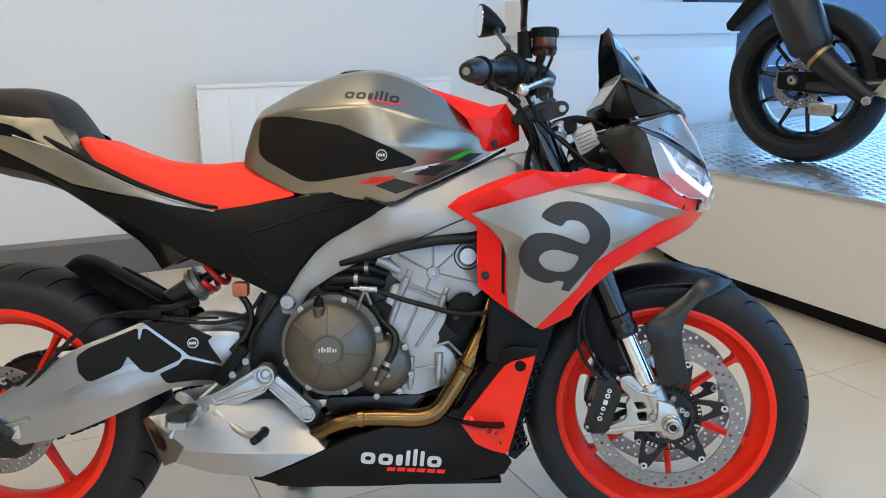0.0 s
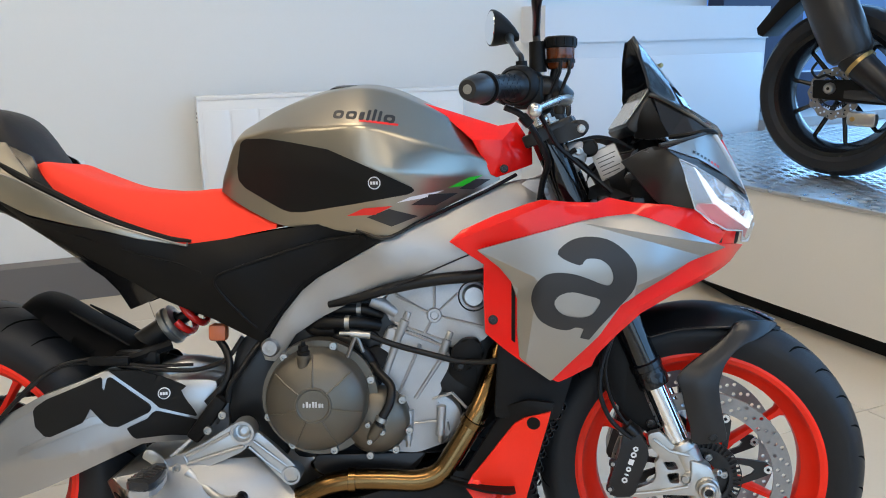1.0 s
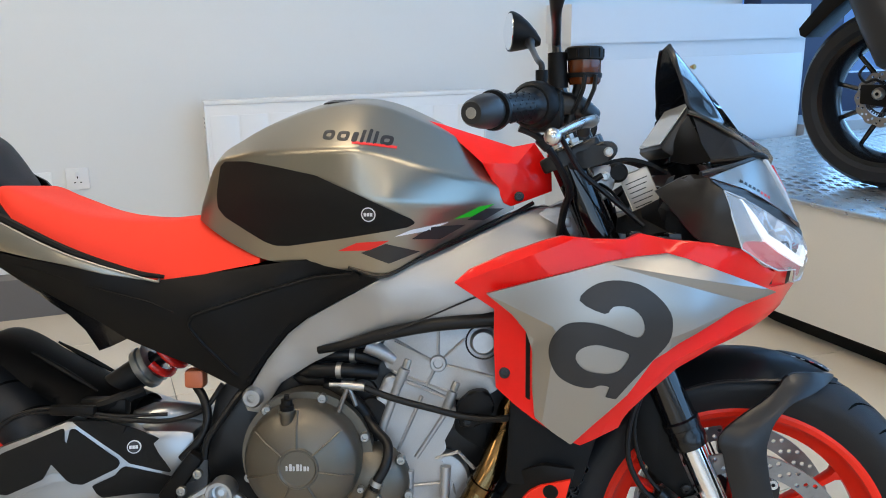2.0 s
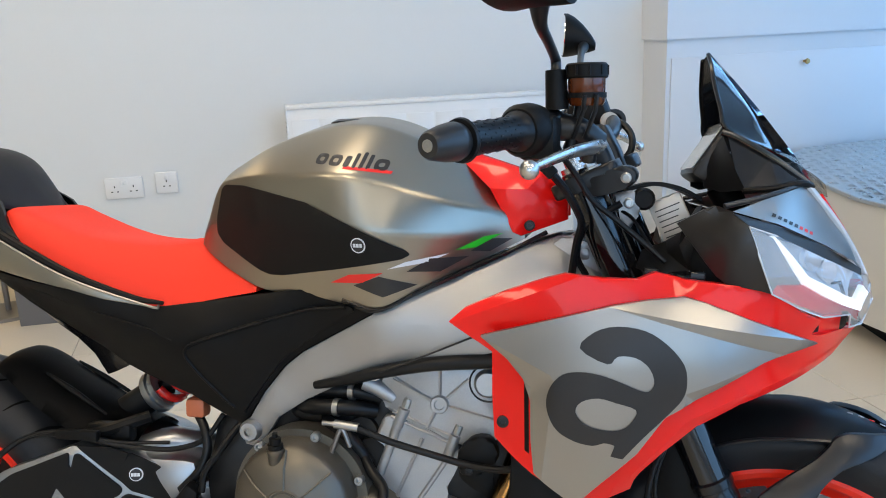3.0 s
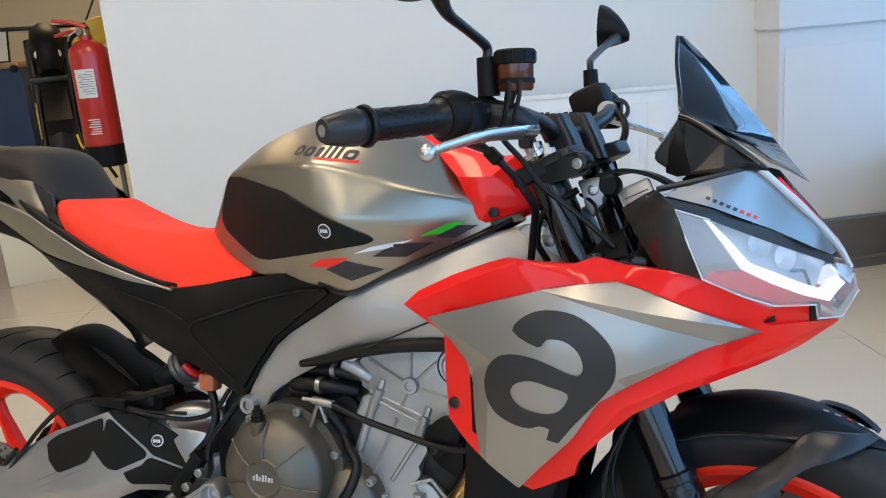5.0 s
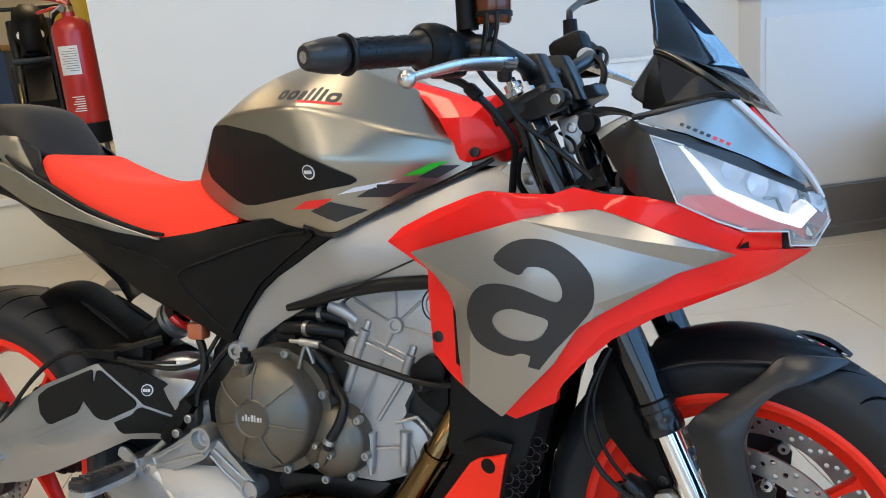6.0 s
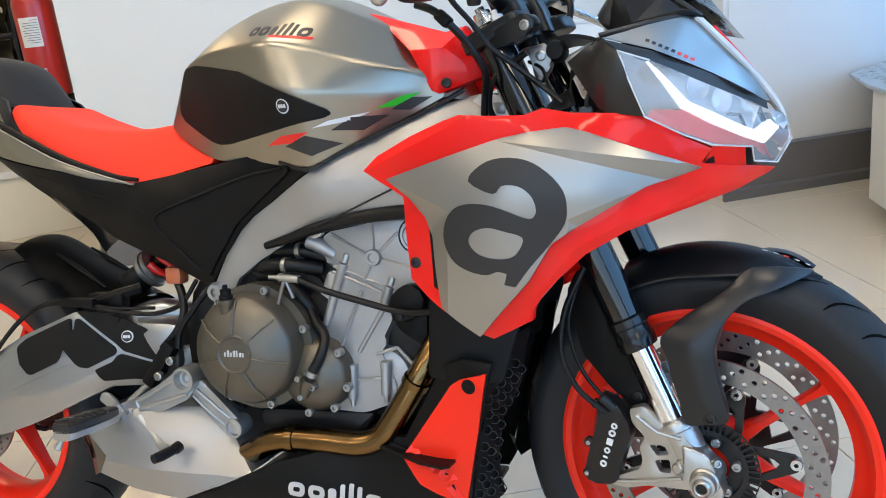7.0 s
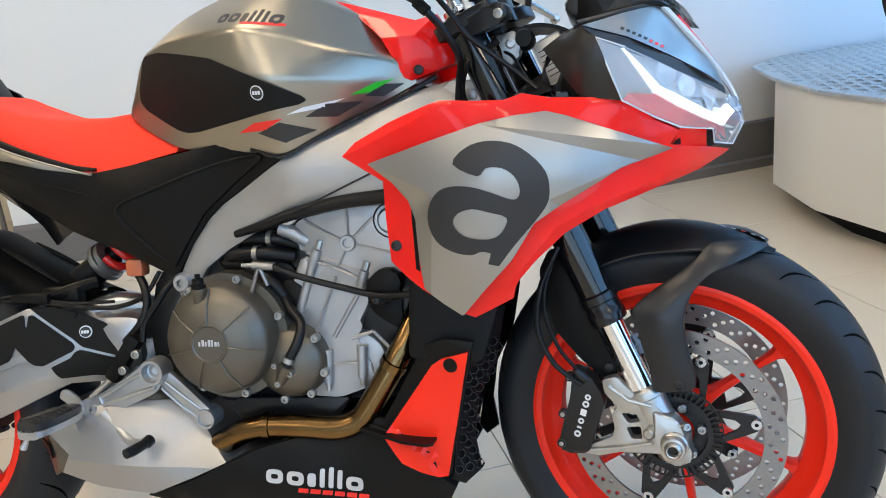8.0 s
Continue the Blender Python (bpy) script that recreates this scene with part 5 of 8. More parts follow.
sil_out = [(0.944, -0.222, 0.734), (1.030, -0.240, 0.759), (1.109, -0.247, 0.781), (1.150, -0.248, 0.788), (1.193, -0.243, 0.792), (1.218, -0.240, 0.785), (1.289, -0.224, 0.759), (1.355, -0.186, 0.735), (1.324, -0.204, 0.725), (1.288, -0.222, 0.714), (1.258, -0.234, 0.697), (1.207, -0.244, 0.668), (1.173, -0.242, 0.646), (1.140, -0.235, 0.596), (1.098, -0.222, 0.552), (1.066, -0.208, 0.516), (1.040, -0.212, 0.535), (1.014, -0.218, 0.557), (1.010, -0.226, 0.600), (1.009, -0.236, 0.655), (1.000, -0.236, 0.682), (0.980, -0.230, 0.706)]
sil_in = [(1.115, -0.258, 0.715), (1.060, -0.243, 0.630), (1.225, -0.248, 0.705)]
SIL_FOLDS = [(1.0, max, [((1.117, 0.777), (1.354, 0.738))]), (-0.50, max, [((1.117, 0.776), (1.315, 0.721))]), (0.45, min, [((1.323, 0.728), (1.186, 0.674)), ((1.195, 0.800), (1.195, 0.600))]),
             (0.42, min, [((1.040, 0.690), (0.946, 0.733)), ((1.022, 0.530), (1.040, 0.690))])]
fp_r, fp_l = both("fairing_panel", shell(sil_out, sil_in, 0.010, grid=0.010, corner=0.003, folds=SIL_FOLDS, free=True), "silver", bike, "satin silver fairing side panel with a dark emblem", 14)
fairT = tree_of(fp_r)
# on the inner red panel: a slot's shade as black film, and a screw
slot = [(1.0005, 0.680), (1.0065, 0.676), (1.0075, 0.580), (1.0015, 0.584)]
part("fairing_slot_shade", film(slot, tree_of(rr), 0.0004, 0.02, thick=0.0006), "plastic", rr)
hit_ = tree_of(rr).ray_cast(Vector((0.972, -1, 0.616)), Vector((0, 1, 0)))
part("fairing_screw", bolt((0.972, hit_[0].y - 0.002, 0.616), (0, -1, 0), 0.008, 0.003), "dark_metal", rr)
# the big round emblem: a ring-shaped bowl, a stem and a hooked top, cut from dark film
bowl = [(1.07, 0.729), (1.087, 0.749), (1.114, 0.757), (1.147, 0.753), (1.173, 0.737), (1.192, 0.714), (1.196, 0.691), (1.192, 0.672), (1.178, 0.653), (1.160, 0.633), (1.143, 0.614), (1.126, 0.5925), (1.1245, 0.5905), (1.122, 0.590), (1.111, 0.5925), (1.1095, 0.5935), (1.110, 0.595), (1.1135, 0.606), (1.112, 0.6085), (1.101, 0.6105), (1.087, 0.606), (1.065, 0.610), (1.044, 0.622), (1.033, 0.641), (1.030, 0.660), (1.036, 0.680), (1.050, 0.695), (1.070, 0.700), (1.095, 0.698), (1.120, 0.690), (1.139, 0.682), (1.152, 0.680), (1.158, 0.691), (1.152, 0.709), (1.136, 0.721), (1.115, 0.722), (1.103, 0.712)]
eye = [(1.066, 0.649), (1.073, 0.663), (1.093, 0.669), (1.115, 0.664), (1.138, 0.656), (1.134, 0.641), (1.123, 0.630), (1.104, 0.627), (1.079, 0.633)]
bowl = [(p.x, p.y) for p in spline([(x, z, 0) for x, z in bowl], 3, True)]
eye = [(p.x, p.y) for p in spline([(x, z, 0) for x, z in eye], 3, True)]
part("emblem", film(bowl, fairT, 0.0012, 0.008, holes=[eye], thick=0.0004), "logo", fp_r, "large dark grey rounded emblem")

# ---- nose, lamps, screen
nose = shell([(1.243, -0.244, 0.895), (1.292, -0.206, 0.911), (1.338, -0.158, 0.924), (1.353, -0.140, 0.920), (1.405, -0.080, 0.867), (1.443, -0.020, 0.820), (1.433, -0.074, 0.818), (1.366, -0.164, 0.852), (1.298, -0.222, 0.880)],
             [(1.340, -0.175, 0.893), (1.392, -0.112, 0.862), (1.298, -0.214, 0.898)], 0.007, grid=0.018)
n_r, n_l = both("nose_panel", nose, "silver", bike, "satin silver nose panel above the headlamp")
noseT = tree_of(n_r)
for k in range(8):
    u = k / 7
    x, z, w = 1.290 + 0.051 * u, 0.8915 - 0.0225 * u, 0.0042
    part("model_mark", film([(x, z - 0.0018), (x + w, z - 0.0018 - w * 0.42), (x + w + 0.0016, z + 0.0016 - w * 0.42), (x + 0.0016, z + 0.0016)], noseT, 0.0004, 0.01, thick=0.0003), "film_red" if k > 4 else "film_black", n_r)
bm = bmesh.new()
mid = [(1.340, 0.150, 0.923), (1.354, 0.138, 0.9195), (1.406, 0.076, 0.866), (1.448, 0.010, 0.820)]
rows = [[Vector((x, -y, z)), Vector((x + 0.012 * (y / 0.15), -y * 0.5, z + 0.004)), Vector((x + 0.018 * (y / 0.15), 0, z + 0.006)), Vector((x + 0.012 * (y / 0.15), y * 0.5, z + 0.004)), Vector((x, y, z))] for x, y, z in mid]
add_loft(bm, rows, cap=False, closed=False)
bmesh.ops.solidify(bm, geom=list(bm.faces), thickness=0.004)
part("nose_centre", bm, "plastic_gloss", bike)
for s in (-1, 1):
    part("nose_edge", tube([(1.346, s * 0.149, 0.925), (1.398, s * 0.089, 0.876), (1.440, s * 0.030, 0.830), (1.460, s * 0.014, 0.798)], [0.0048, 0.0052, 0.0050, 0.0035], 8, 6), "frost", bike, "clear outer edge of the lamp lens")
    part("nose_pinstripe", tube([(1.368, s * 0.125, 0.9125), (1.410, s * 0.074, 0.868), (1.444, s * 0.018, 0.830)], 0.0030, 8, 6), "red", bike)
both("lamp_brow", shell([(1.243, -0.2465, 0.893), (1.298, -0.2235, 0.878), (1.366, -0.165, 0.850), (1.434, -0.076, 0.816), (1.436, -0.074, 0.806), (1.360, -0.172, 0.838), (1.296, -0.228, 0.866), (1.260, -0.252, 0.879)], (), 0.007), "plastic_grey", bike)
black = shell([(1.187, -0.172, 0.877), (1.202, -0.180, 0.886), (1.217, -0.188, 0.895), (1.230, -0.200, 0.900), (1.232, -0.224, 0.900), (1.243, -0.244, 0.895), (1.260, -0.252, 0.880), (1.266, -0.252, 0.862), (1.274, -0.248, 0.840), (1.290, -0.240, 0.799), (1.279, -0.230, 0.801), (1.261, -0.226, 0.804), (1.243, -0.220, 0.806), (1.232, -0.214, 0.814), (1.219, -0.205, 0.831), (1.206, -0.192, 0.850)],
              [(1.235, -0.240, 0.868), (1.245, -0.244, 0.840)], 0.0075, grid=0.009, folds=[(0.75, max, [((1.208, 0.896), (1.264, 0.877))])], free=True)
both("lamp_side_cover", black, "plastic_grey", bike, "dark grey cover beside the headlamp", 24)
both("nose_upper_trim", tube([(1.236, -0.224, 0.9005), (1.292, -0.201, 0.9135), (1.338, -0.154, 0.9265)], 0.0036, 8, 4), "plastic_grey", bike)
LENS = [(1.260, -0.252, 0.878), (1.272, -0.249, 0.845), (1.290, -0.240, 0.799), (1.333, -0.200, 0.776), (1.367, -0.165, 0.762), (1.415, -0.105, 0.758), (1.418, -0.092, 0.739), (1.450, -0.035, 0.735), (1.470, -0.012, 0.768), (1.465, -0.018, 0.791), (1.456, -0.030, 0.804), (1.436, -0.076, 0.806), (1.360, -0.172, 0.838), (1.296, -0.229, 0.866)]
lens = shell(LENS, [(1.325, -0.224, 0.82), (1.392, -0.155, 0.795), (1.432, -0.098, 0.775)], 0.006, grid=0.016)
l_r, l_l = both("headlamp_lens", lens, "lens", bike, "clear headlamp lens")
both("lens_rim", tube([LENS[13]] + LENS[:9], 0.0012, 6), "frost", bike)
for o in (l_r, l_l):
    o.visible_shadow = False
# behind the lens: a satin bezel beside the strip, a chromed bowl inside it, a red floor below it
STRIP_O = [(1.286, -0.225, 0.864), (1.311, -0.218, 0.839), (1.331, -0.208, 0.809), (1.363, -0.180, 0.791), (1.399, -0.140, 0.774), (1.430, -0.095, 0.762), (1.450, -0.060, 0.782)]
STRIP_I = [(1.294, -0.222, 0.866), (1.316, -0.213, 0.843), (1.339, -0.202, 0.816), (1.367, -0.175, 0.803), (1.399, -0.138, 0.787), (1.421, -0.105, 0.778), (1.439, -0.070, 0.793)]
def behind(p, d):
    return (p[0] - d * 0.55, p[1] + d * 0.8, p[2])
bez = shell([(1.262, -0.246, 0.877), (1.273, -0.244, 0.846), (1.291, -0.234, 0.801), (1.298, -0.226, 0.808), (1.326, -0.212, 0.808), (1.329, -0.204, 0.809), (1.309, -0.214, 0.839), (1.291, -0.228, 0.864)], [(1.290, -0.234, 0.840)], 0.006, grid=0.012)
both("lamp_bezel", bez, "reflector", bike, "satin silver headlamp bezel")
bowl_out = [behind(p, 0.012) for p in STRIP_I[:6]] + [(1.425, -0.078, 0.810), (1.360, -0.158, 0.842)]
both("lamp_reflector", shell(bowl_out, [(1.345, -0.150, 0.830), (1.372, -0.118, 0.812), (1.405, -0.078, 0.800)], 0.01, grid=0.008), "lamp_chrome", bike, "chromed headlamp reflector")
for s in (-1, 1):
    bm = bmesh.new()
    add_loft(bm, [[Vector((o[0], -s * o[1], o[2])), Vector((i[0], -s * i[1], i[2])), Vector((i[0] - 0.004, -s * (i[1] + 0.006), i[2])), Vector((o[0] - 0.004, -s * (o[1] + 0.006), o[2]))] for o, i in zip(STRIP_O, STRIP_I)])
    part("running_light", bm, "daylight_strip", bike, "white daytime running light strip", 25)
    for c, r in (((1.346, -0.166, 0.836), 0.017), ((1.374, -0.135, 0.818), 0.016)):
        bm = lathe([(r, 0.006), (r * 0.85, 0.0), (r * 0.5, -0.008), (0, -0.010)], (c[0], -s * c[1], c[2]), (0.66, s * 0.74, 0.1), 20)
        part("lamp_cup", bm, "lamp_chrome", bike)
    part("lamp_rib", tube([(1.385, s * 0.128, 0.801), (1.400, s * 0.108, 0.800), (1.407, s * 0.104, 0.782)], 0.0022, 6), "plastic", bike)
both("lamp_tip", shell([(1.438, -0.070, 0.807), (1.454, -0.034, 0.802), (1.464, -0.022, 0.789), (1.457, -0.045, 0.779), (1.443, -0.066, 0.792)], (), 0.005), "frost", bike)
both("lamp_floor", shell([(1.291, -0.232, 0.799), (1.298, -0.222, 0.809), (1.333, -0.203, 0.806), (1.363, -0.172, 0.789), (1.400, -0.132, 0.772), (1.433, -0.080, 0.760), (1.438, -0.055, 0.743), (1.417, -0.085, 0.760), (1.368, -0.155, 0.765), (1.333, -0.190, 0.779)], (), 0.004), "red", bike)
# each row: the near edge, the crease and the middle, as (x, half width, z)
SCREEN = [((1.237, 0.030, 1.1060), (1.241, 0.016, 1.1105), (1.242, 0.0, 1.113)), ((1.239, 0.054, 1.086), (1.258, 0.030, 1.083), (1.264, 0.0, 1.089)), ((1.241, 0.071, 1.061), (1.276, 0.042, 1.052), (1.291, 0.0, 1.058)), ((1.247, 0.091, 1.027), (1.296, 0.060, 1.016), (1.319, 0.0, 1.024)),
          ((1.255, 0.107, 0.996), (1.313, 0.078, 0.976), (1.350, 0.0, 0.984)), ((1.306, 0.124, 0.972), (1.344, 0.088, 0.955), (1.378, 0.0, 0.947)), ((1.358, 0.134, 0.938), (1.382, 0.092, 0.926), (1.409, 0.0, 0.908))]
rails = [spline([Vector((r[k][0], r[k][1], r[k][2])) for r in SCREEN], 5) for k in range(3)]
bm = bmesh.new()
rows = []
for e, c, m in zip(*rails):
    near = [e.lerp(c, u) for u in (0.0, 0.5, 0.94)] + [c.lerp(m, u) for u in (0.06, 0.5)]
    rows.append([Vector((p.x, -p.y, p.z)) for p in near] + [m] + near[::-1])
add_loft(bm, rows, cap=False, closed=False)
bmesh.ops.solidify(bm, geom=list(bm.faces), thickness=0.003)
part("windscreen", bm, "screen", bike, "dark smoked fly screen", 30)
both("screen_rim", tube([(p.x, -p.y, p.z) for p in rails[0][:22]], 0.0030, 8), "plastic_gloss", bike)
low = shell([(1.255, -0.108, 0.989), (1.304, -0.128, 0.960), (1.350, -0.142, 0.926), (1.336, -0.160, 0.927), (1.307, -0.172, 0.923), (1.270, -0.160, 0.919), (1.260, -0.140, 0.946)], (), 0.006)
both("screen_base", low, "plastic_gloss", bike, "black faceted fairing below the screen", 8)
both("screen_rail", tube([(1.249, -0.104, 0.994), (1.268, -0.112, 0.986), (1.311, -0.130, 0.957), (1.353, -0.143, 0.925)], [0.0055, 0.0050, 0.0050, 0.0035], 10, 5), "screen", bike)
both("screen_foot", tube([(1.268, -0.160, 0.918), (1.301, -0.173, 0.921), (1.335, -0.162, 0.928), (1.353, -0.144, 0.924)], [0.0040, 0.0045, 0.0045, 0.0035], 8, 5), "plastic", bike)
both("screen_inner_panel", shell([(1.249, -0.104, 0.990), (1.262, -0.138, 0.946), (1.270, -0.158, 0.919), (1.248, -0.120, 0.916), (1.230, -0.080, 0.922), (1.229, -0.078, 0.950), (1.243, -0.090, 0.975)], (), 0.006), "rubber", bike)
# instrument display, facing back at the rider
disp = Matrix.Translation((1.247, 0, 0.972)) @ Matrix.Rotation(radians(34), 4, "Y")
dash = part("instrument_display", turn(box((-0.012, -0.085, -0.046), (0.016, 0.085, 0.046), 0.008), disp), "plastic_grey", bike, "rectangular instrument display")
part("display_glass", turn(box((-0.0145, -0.078, -0.039), (-0.0125, 0.078, 0.039), 0.001, 1), disp), "display", dash)
part("display_stem", tube([(1.262, 0, 0.925), (1.29, 0, 0.88), (1.32, 0, 0.84)], 0.022, 12, 3), "plastic", bike)
cock = shell([(1.150, -0.085, 0.835), (1.180, -0.105, 0.850), (1.215, -0.135, 0.896), (1.222, -0.142, 0.900), (1.205, -0.172, 0.872), (1.19, -0.176, 0.85), (1.20, -0.195, 0.82), (1.16, -0.185, 0.812), (1.140, -0.13, 0.815)], [(1.175, -0.14, 0.855)], 0.006, grid=0.016)
both("cockpit_panel", cock, "plastic", bike)
arch = spline([(1.130, 0.0, 0.921), (1.167, 0.0, 0.929), (1.202, 0.0, 0.923), (1.232, 0.0, 0.908)], 5)
bm = bmesh.new()
add_loft(bm, [[p + Vector((0, -0.05, 0)), p + Vector((0, 0.05, 0)), p + Vector((0, 0.05, -0.006)), p + Vector((0, -0.05, -0.006))] for p in arch])
part("cockpit_bridge", bm, "plastic", bike)
part("front_inner_panel", box((1.20, -0.15, 0.72), (1.30, 0.15, 0.86), 0.03), "plastic", bike)
chin = part("chin_panel", shell([(1.354, -0.150, 0.735), (1.367, -0.150, 0.762), (1.407, -0.098, 0.760), (1.409, -0.080, 0.731)], (), 0.05), "red", bike, "recessed red panel under the headlamp")
# solid black piece in place of the shade between chin and lens
part("chin_gap_shade", shell([(1.407, -0.096, 0.760), (1.422, -0.074, 0.759), (1.423, -0.060, 0.735), (1.409, -0.078, 0.731)], (), 0.02), "plastic", bike)
tag = Matrix.Translation((1.194, -0.040, 0.876)) @ Matrix.Rotation(radians(-24), 4, "Y") @ Matrix.Rotation(radians(-8), 4, "Z")
hang = part("document_tag", turn(box((-0.024, -0.001, -0.034), (0.024, 0.001, 0.034), 0.004, 2), tag), "tag", bike, "pale metal tag hung in the cockpit")
for k in range(6):
    part("tag_line", turn(box((-0.018, -0.0016, 0.018 - k * 0.008), (0.018 - 0.004 * (k % 3), -0.0011, 0.0195 - k * 0.008), 0), tag), "film_black", hang)

# dark of the slot laid on the chin as a black film
part("chin_slot_shade", film([(1.356, 0.739), (1.361, 0.745), (1.368, 0.748), (1.369, 0.739)], tree_of(chin), 0.0006, 0.01, thick=0.0006), "plastic", chin)

# ---- engine
core = plate(rounded([(0.60, 0.36), (0.70, 0.335), (0.86, 0.350), (0.925, 0.41), (0.905, 0.48), (0.915, 0.53), (0.975, 0.58), (0.985, 0.675), (0.80, 0.65), (0.76, 0.60), (0.64, 0.57), (0.585, 0.50)], 0.02), -0.072, 0.12, 0.01)
engine = part("engine_block", core, "cast", bike, "cast aluminium parallel-twin engine")
head = plate(rounded([(0.776, 0.634), (0.800, 0.653), (0.880, 0.667), (0.975, 0.677), (0.978, 0.585), (0.958, 0.566), (0.905, 0.552), (0.862, 0.574), (0.800, 0.596)], 0.010), -0.113, -0.09, 0.006)
part("cylinder_head_cover", head, "cast", engine)
barrel = plate(rounded([(0.792, 0.594), (0.842, 0.580), (0.902, 0.553), (0.900, 0.520), (0.878, 0.480), (0.880, 0.445), (0.905, 0.415), (0.895, 0.385), (0.844, 0.366), (0.770, 0.370), (0.752, 0.43), (0.762, 0.52)], 0.012), -0.110, -0.085, 0.006)
part("cylinder_barrel", barrel, "cast", engine)
for a, b, r in (((0.823, 0.604), (0.812, 0.578), 0.0085), ((0.812, 0.578), (0.786, 0.506), 0.0070), ((0.897, 0.569), (0.884, 0.532), 0.0080), ((0.884, 0.532), (0.840, 0.464), 0.0036)):
    part("stud_boss", tube([(a[0], -0.113, a[1]), (b[0], -0.111, b[1])], r, 12), "cast", engine)
part("inlet_boss", tube([(0.764, -0.110, 0.640), (0.786, -0.110, 0.630), (0.806, -0.106, 0.616)], [0.013, 0.012, 0.010], 14), "cast", engine)
for c in ((0.825, 0.609), (0.899, 0.574)):
    part("stud_nut", lathe([(0, 0.010), (0.005, 0.010), (0.006, 0.006), (0.006, -0.004), (0, -0.004)], (c[0], -0.113, c[1]), (0.35, 0, 0.94), 8), "zinc", engine)
part("star_boss", lathe([(0, -0.117), (0.0065, -0.117), (0.0075, -0.121), (0.0115, -0.121), (0.013, -0.118), (0.013, -0.11), (0, -0.11)], (0.874, 0, 0.613), (0, 1, 0), 24), "cast", engine)
for b in ((0.874, 0.664), (0.960, 0.592), (0.856, 0.578), (0.915, 0.651), (0.806, 0.646)):
    part("cast_rib", tube([(0.874, -0.1135, 0.613), (b[0], -0.1135, b[1])], 0.0026, 6), "cast", engine)
for a, b in (((0.802, 0.591), (0.890, 0.556)), ((0.805, 0.599), (0.892, 0.567)), ((0.849, 0.561), (0.808, 0.466)), ((0.870, 0.462), (0.905, 0.474)), ((0.905, 0.474), (0.930, 0.447)), ((0.815, 0.417), (0.885, 0.424)), ((0.802, 0.652), (0.862, 0.617))):
    part("cast_rib", tube([(a[0], -0.1125, a[1]), (b[0], -0.1125, b[1])], 0.0028, 6), "cast", engine)
part("cam_plug", lathe([(0, -0.122), (0.016, -0.122), (0.020, -0.117), (0.0215, -0.108), (0, -0.108)], (0.943, 0, 0.646), (0, 1, 0), 32), "tin", engine, "round machined plug")
part("cam_plug_ring", lathe([(0.0225, -0.112), (0.0275, -0.114), (0.0295, -0.108), (0.0225, -0.106)], (0.943, 0, 0.646), (0, 1, 0), 32), "rubber", engine)
# lower casting with round counterweight boss and thermostat parts
part("crankcase_boss", lathe([(0, -0.107), (0.030, -0.108), (0.044, -0.104), (0.048, -0.098), (0.048, -0.08), (0, -0.08)], (0.876, 0, 0.424), (0, 1, 0), 36), "cast", engine)
for c, h in (((0.829, 0.418), 0.027), ((0.886, 0.426), 0.026)):
    part("case_lug", tube([(c[0], -0.116, c[1] + h), (c[0] - 0.002, -0.116, c[1] - h)], [0.0085, 0.0075], 12), "cast", engine)
    part("lug_nut", lathe([(0, -0.012), (0.0045, -0.012), (0.005, 0), (0, 0)], (c[0] - 0.002, -0.116, c[1] - h), (0, 0, 1), 8), "zinc", engine)
# hollow in the casing: its shade is a flat black plate
part("case_hollow_shade", plate(rounded([(0.898, 0.505), (0.905, 0.545), (0.950, 0.545), (0.950, 0.470), (0.915, 0.490)], 0.008), -0.099, -0.0955, 0.001), "plastic", engine)
part("oil_sump", plate(rounded([(0.66, 0.362), (0.86, 0.366), (0.84, 0.335), (0.80, 0.318), (0.68, 0.322), (0.655, 0.340)], 0.010), -0.108, 0.10, 0.008), "dark_metal", engine)
# clutch cover
CC = Vector((0.673, 0, 0.475))
cl = part("clutch_cover", lathe([(0, -0.2010), (0.0255, -0.2010), (0.0275, -0.2035), (0.0295, -0.2035), (0.0310, -0.2010), (0.060, -0.1955), (0.0660, -0.190), (0.0800, -0.182), (0.0850, -0.172), (0.0880, -0.155), (0.0890, -0.12), (0, -0.12)], CC, (0, 1, 0), 64), "magnesium", bike, "round bronze-grey clutch cover with ribs")
for k in range(7):
    a = radians(92) + k * 2 * math.pi / 7
    p = [CC + Vector((r * math.cos(a), y, r * math.sin(a))) for r, y in ((0.030, -0.2025), (0.060, -0.1965), (0.066, -0.192), (0.081, -0.183))]
    part("cover_rib", tube(p, 0.0017, 6), "magnesium", cl)
for k in range(7):
    part("wordmark_bar", box((0.6555 + 0.0052 * k, -0.2024, 0.4715), (0.6555 + 0.0052 * k + (0.004 if k % 2 else 0.003), -0.2008, 0.4785 + (0.003 if k in (1, 3, 4) else 0)), 0.0006, 1), "film_silver", cl)
flange = part("clutch_flange", plate(circle(0.676, 0.474, 0.100, 40), -0.142, -0.10, 0.004), "magnesium", bike)
wp = part("pump_cover", lathe([(0, -0.158), (0.020, -0.158), (0.034, -0.152), (0.050, -0.144), (0.058, -0.132), (0.060, -0.10), (0, -0.10)], (0.772, 0, 0.430), (0, 1, 0), 44), "magnesium", bike, "round bronze-grey water pump cover")
for a_ in (20, 75, 130, 200, 240, 285, 335):
    a = radians(a_)
    part("cover_bolt", bolt((0.676 + 0.094 * math.cos(a), -0.143, 0.474 + 0.094 * math.sin(a)), (0, -1, 0), 0.0072, 0.008), "zinc", flange)
for a_ in (-100, -55, -15, 40):
    a = radians(a_)
    part("cover_bolt", bolt((0.772 + 0.060 * math.cos(a), -0.135, 0.430 + 0.060 * math.sin(a)), (0, -1, 0), 0.0070, 0.008), "zinc", wp)
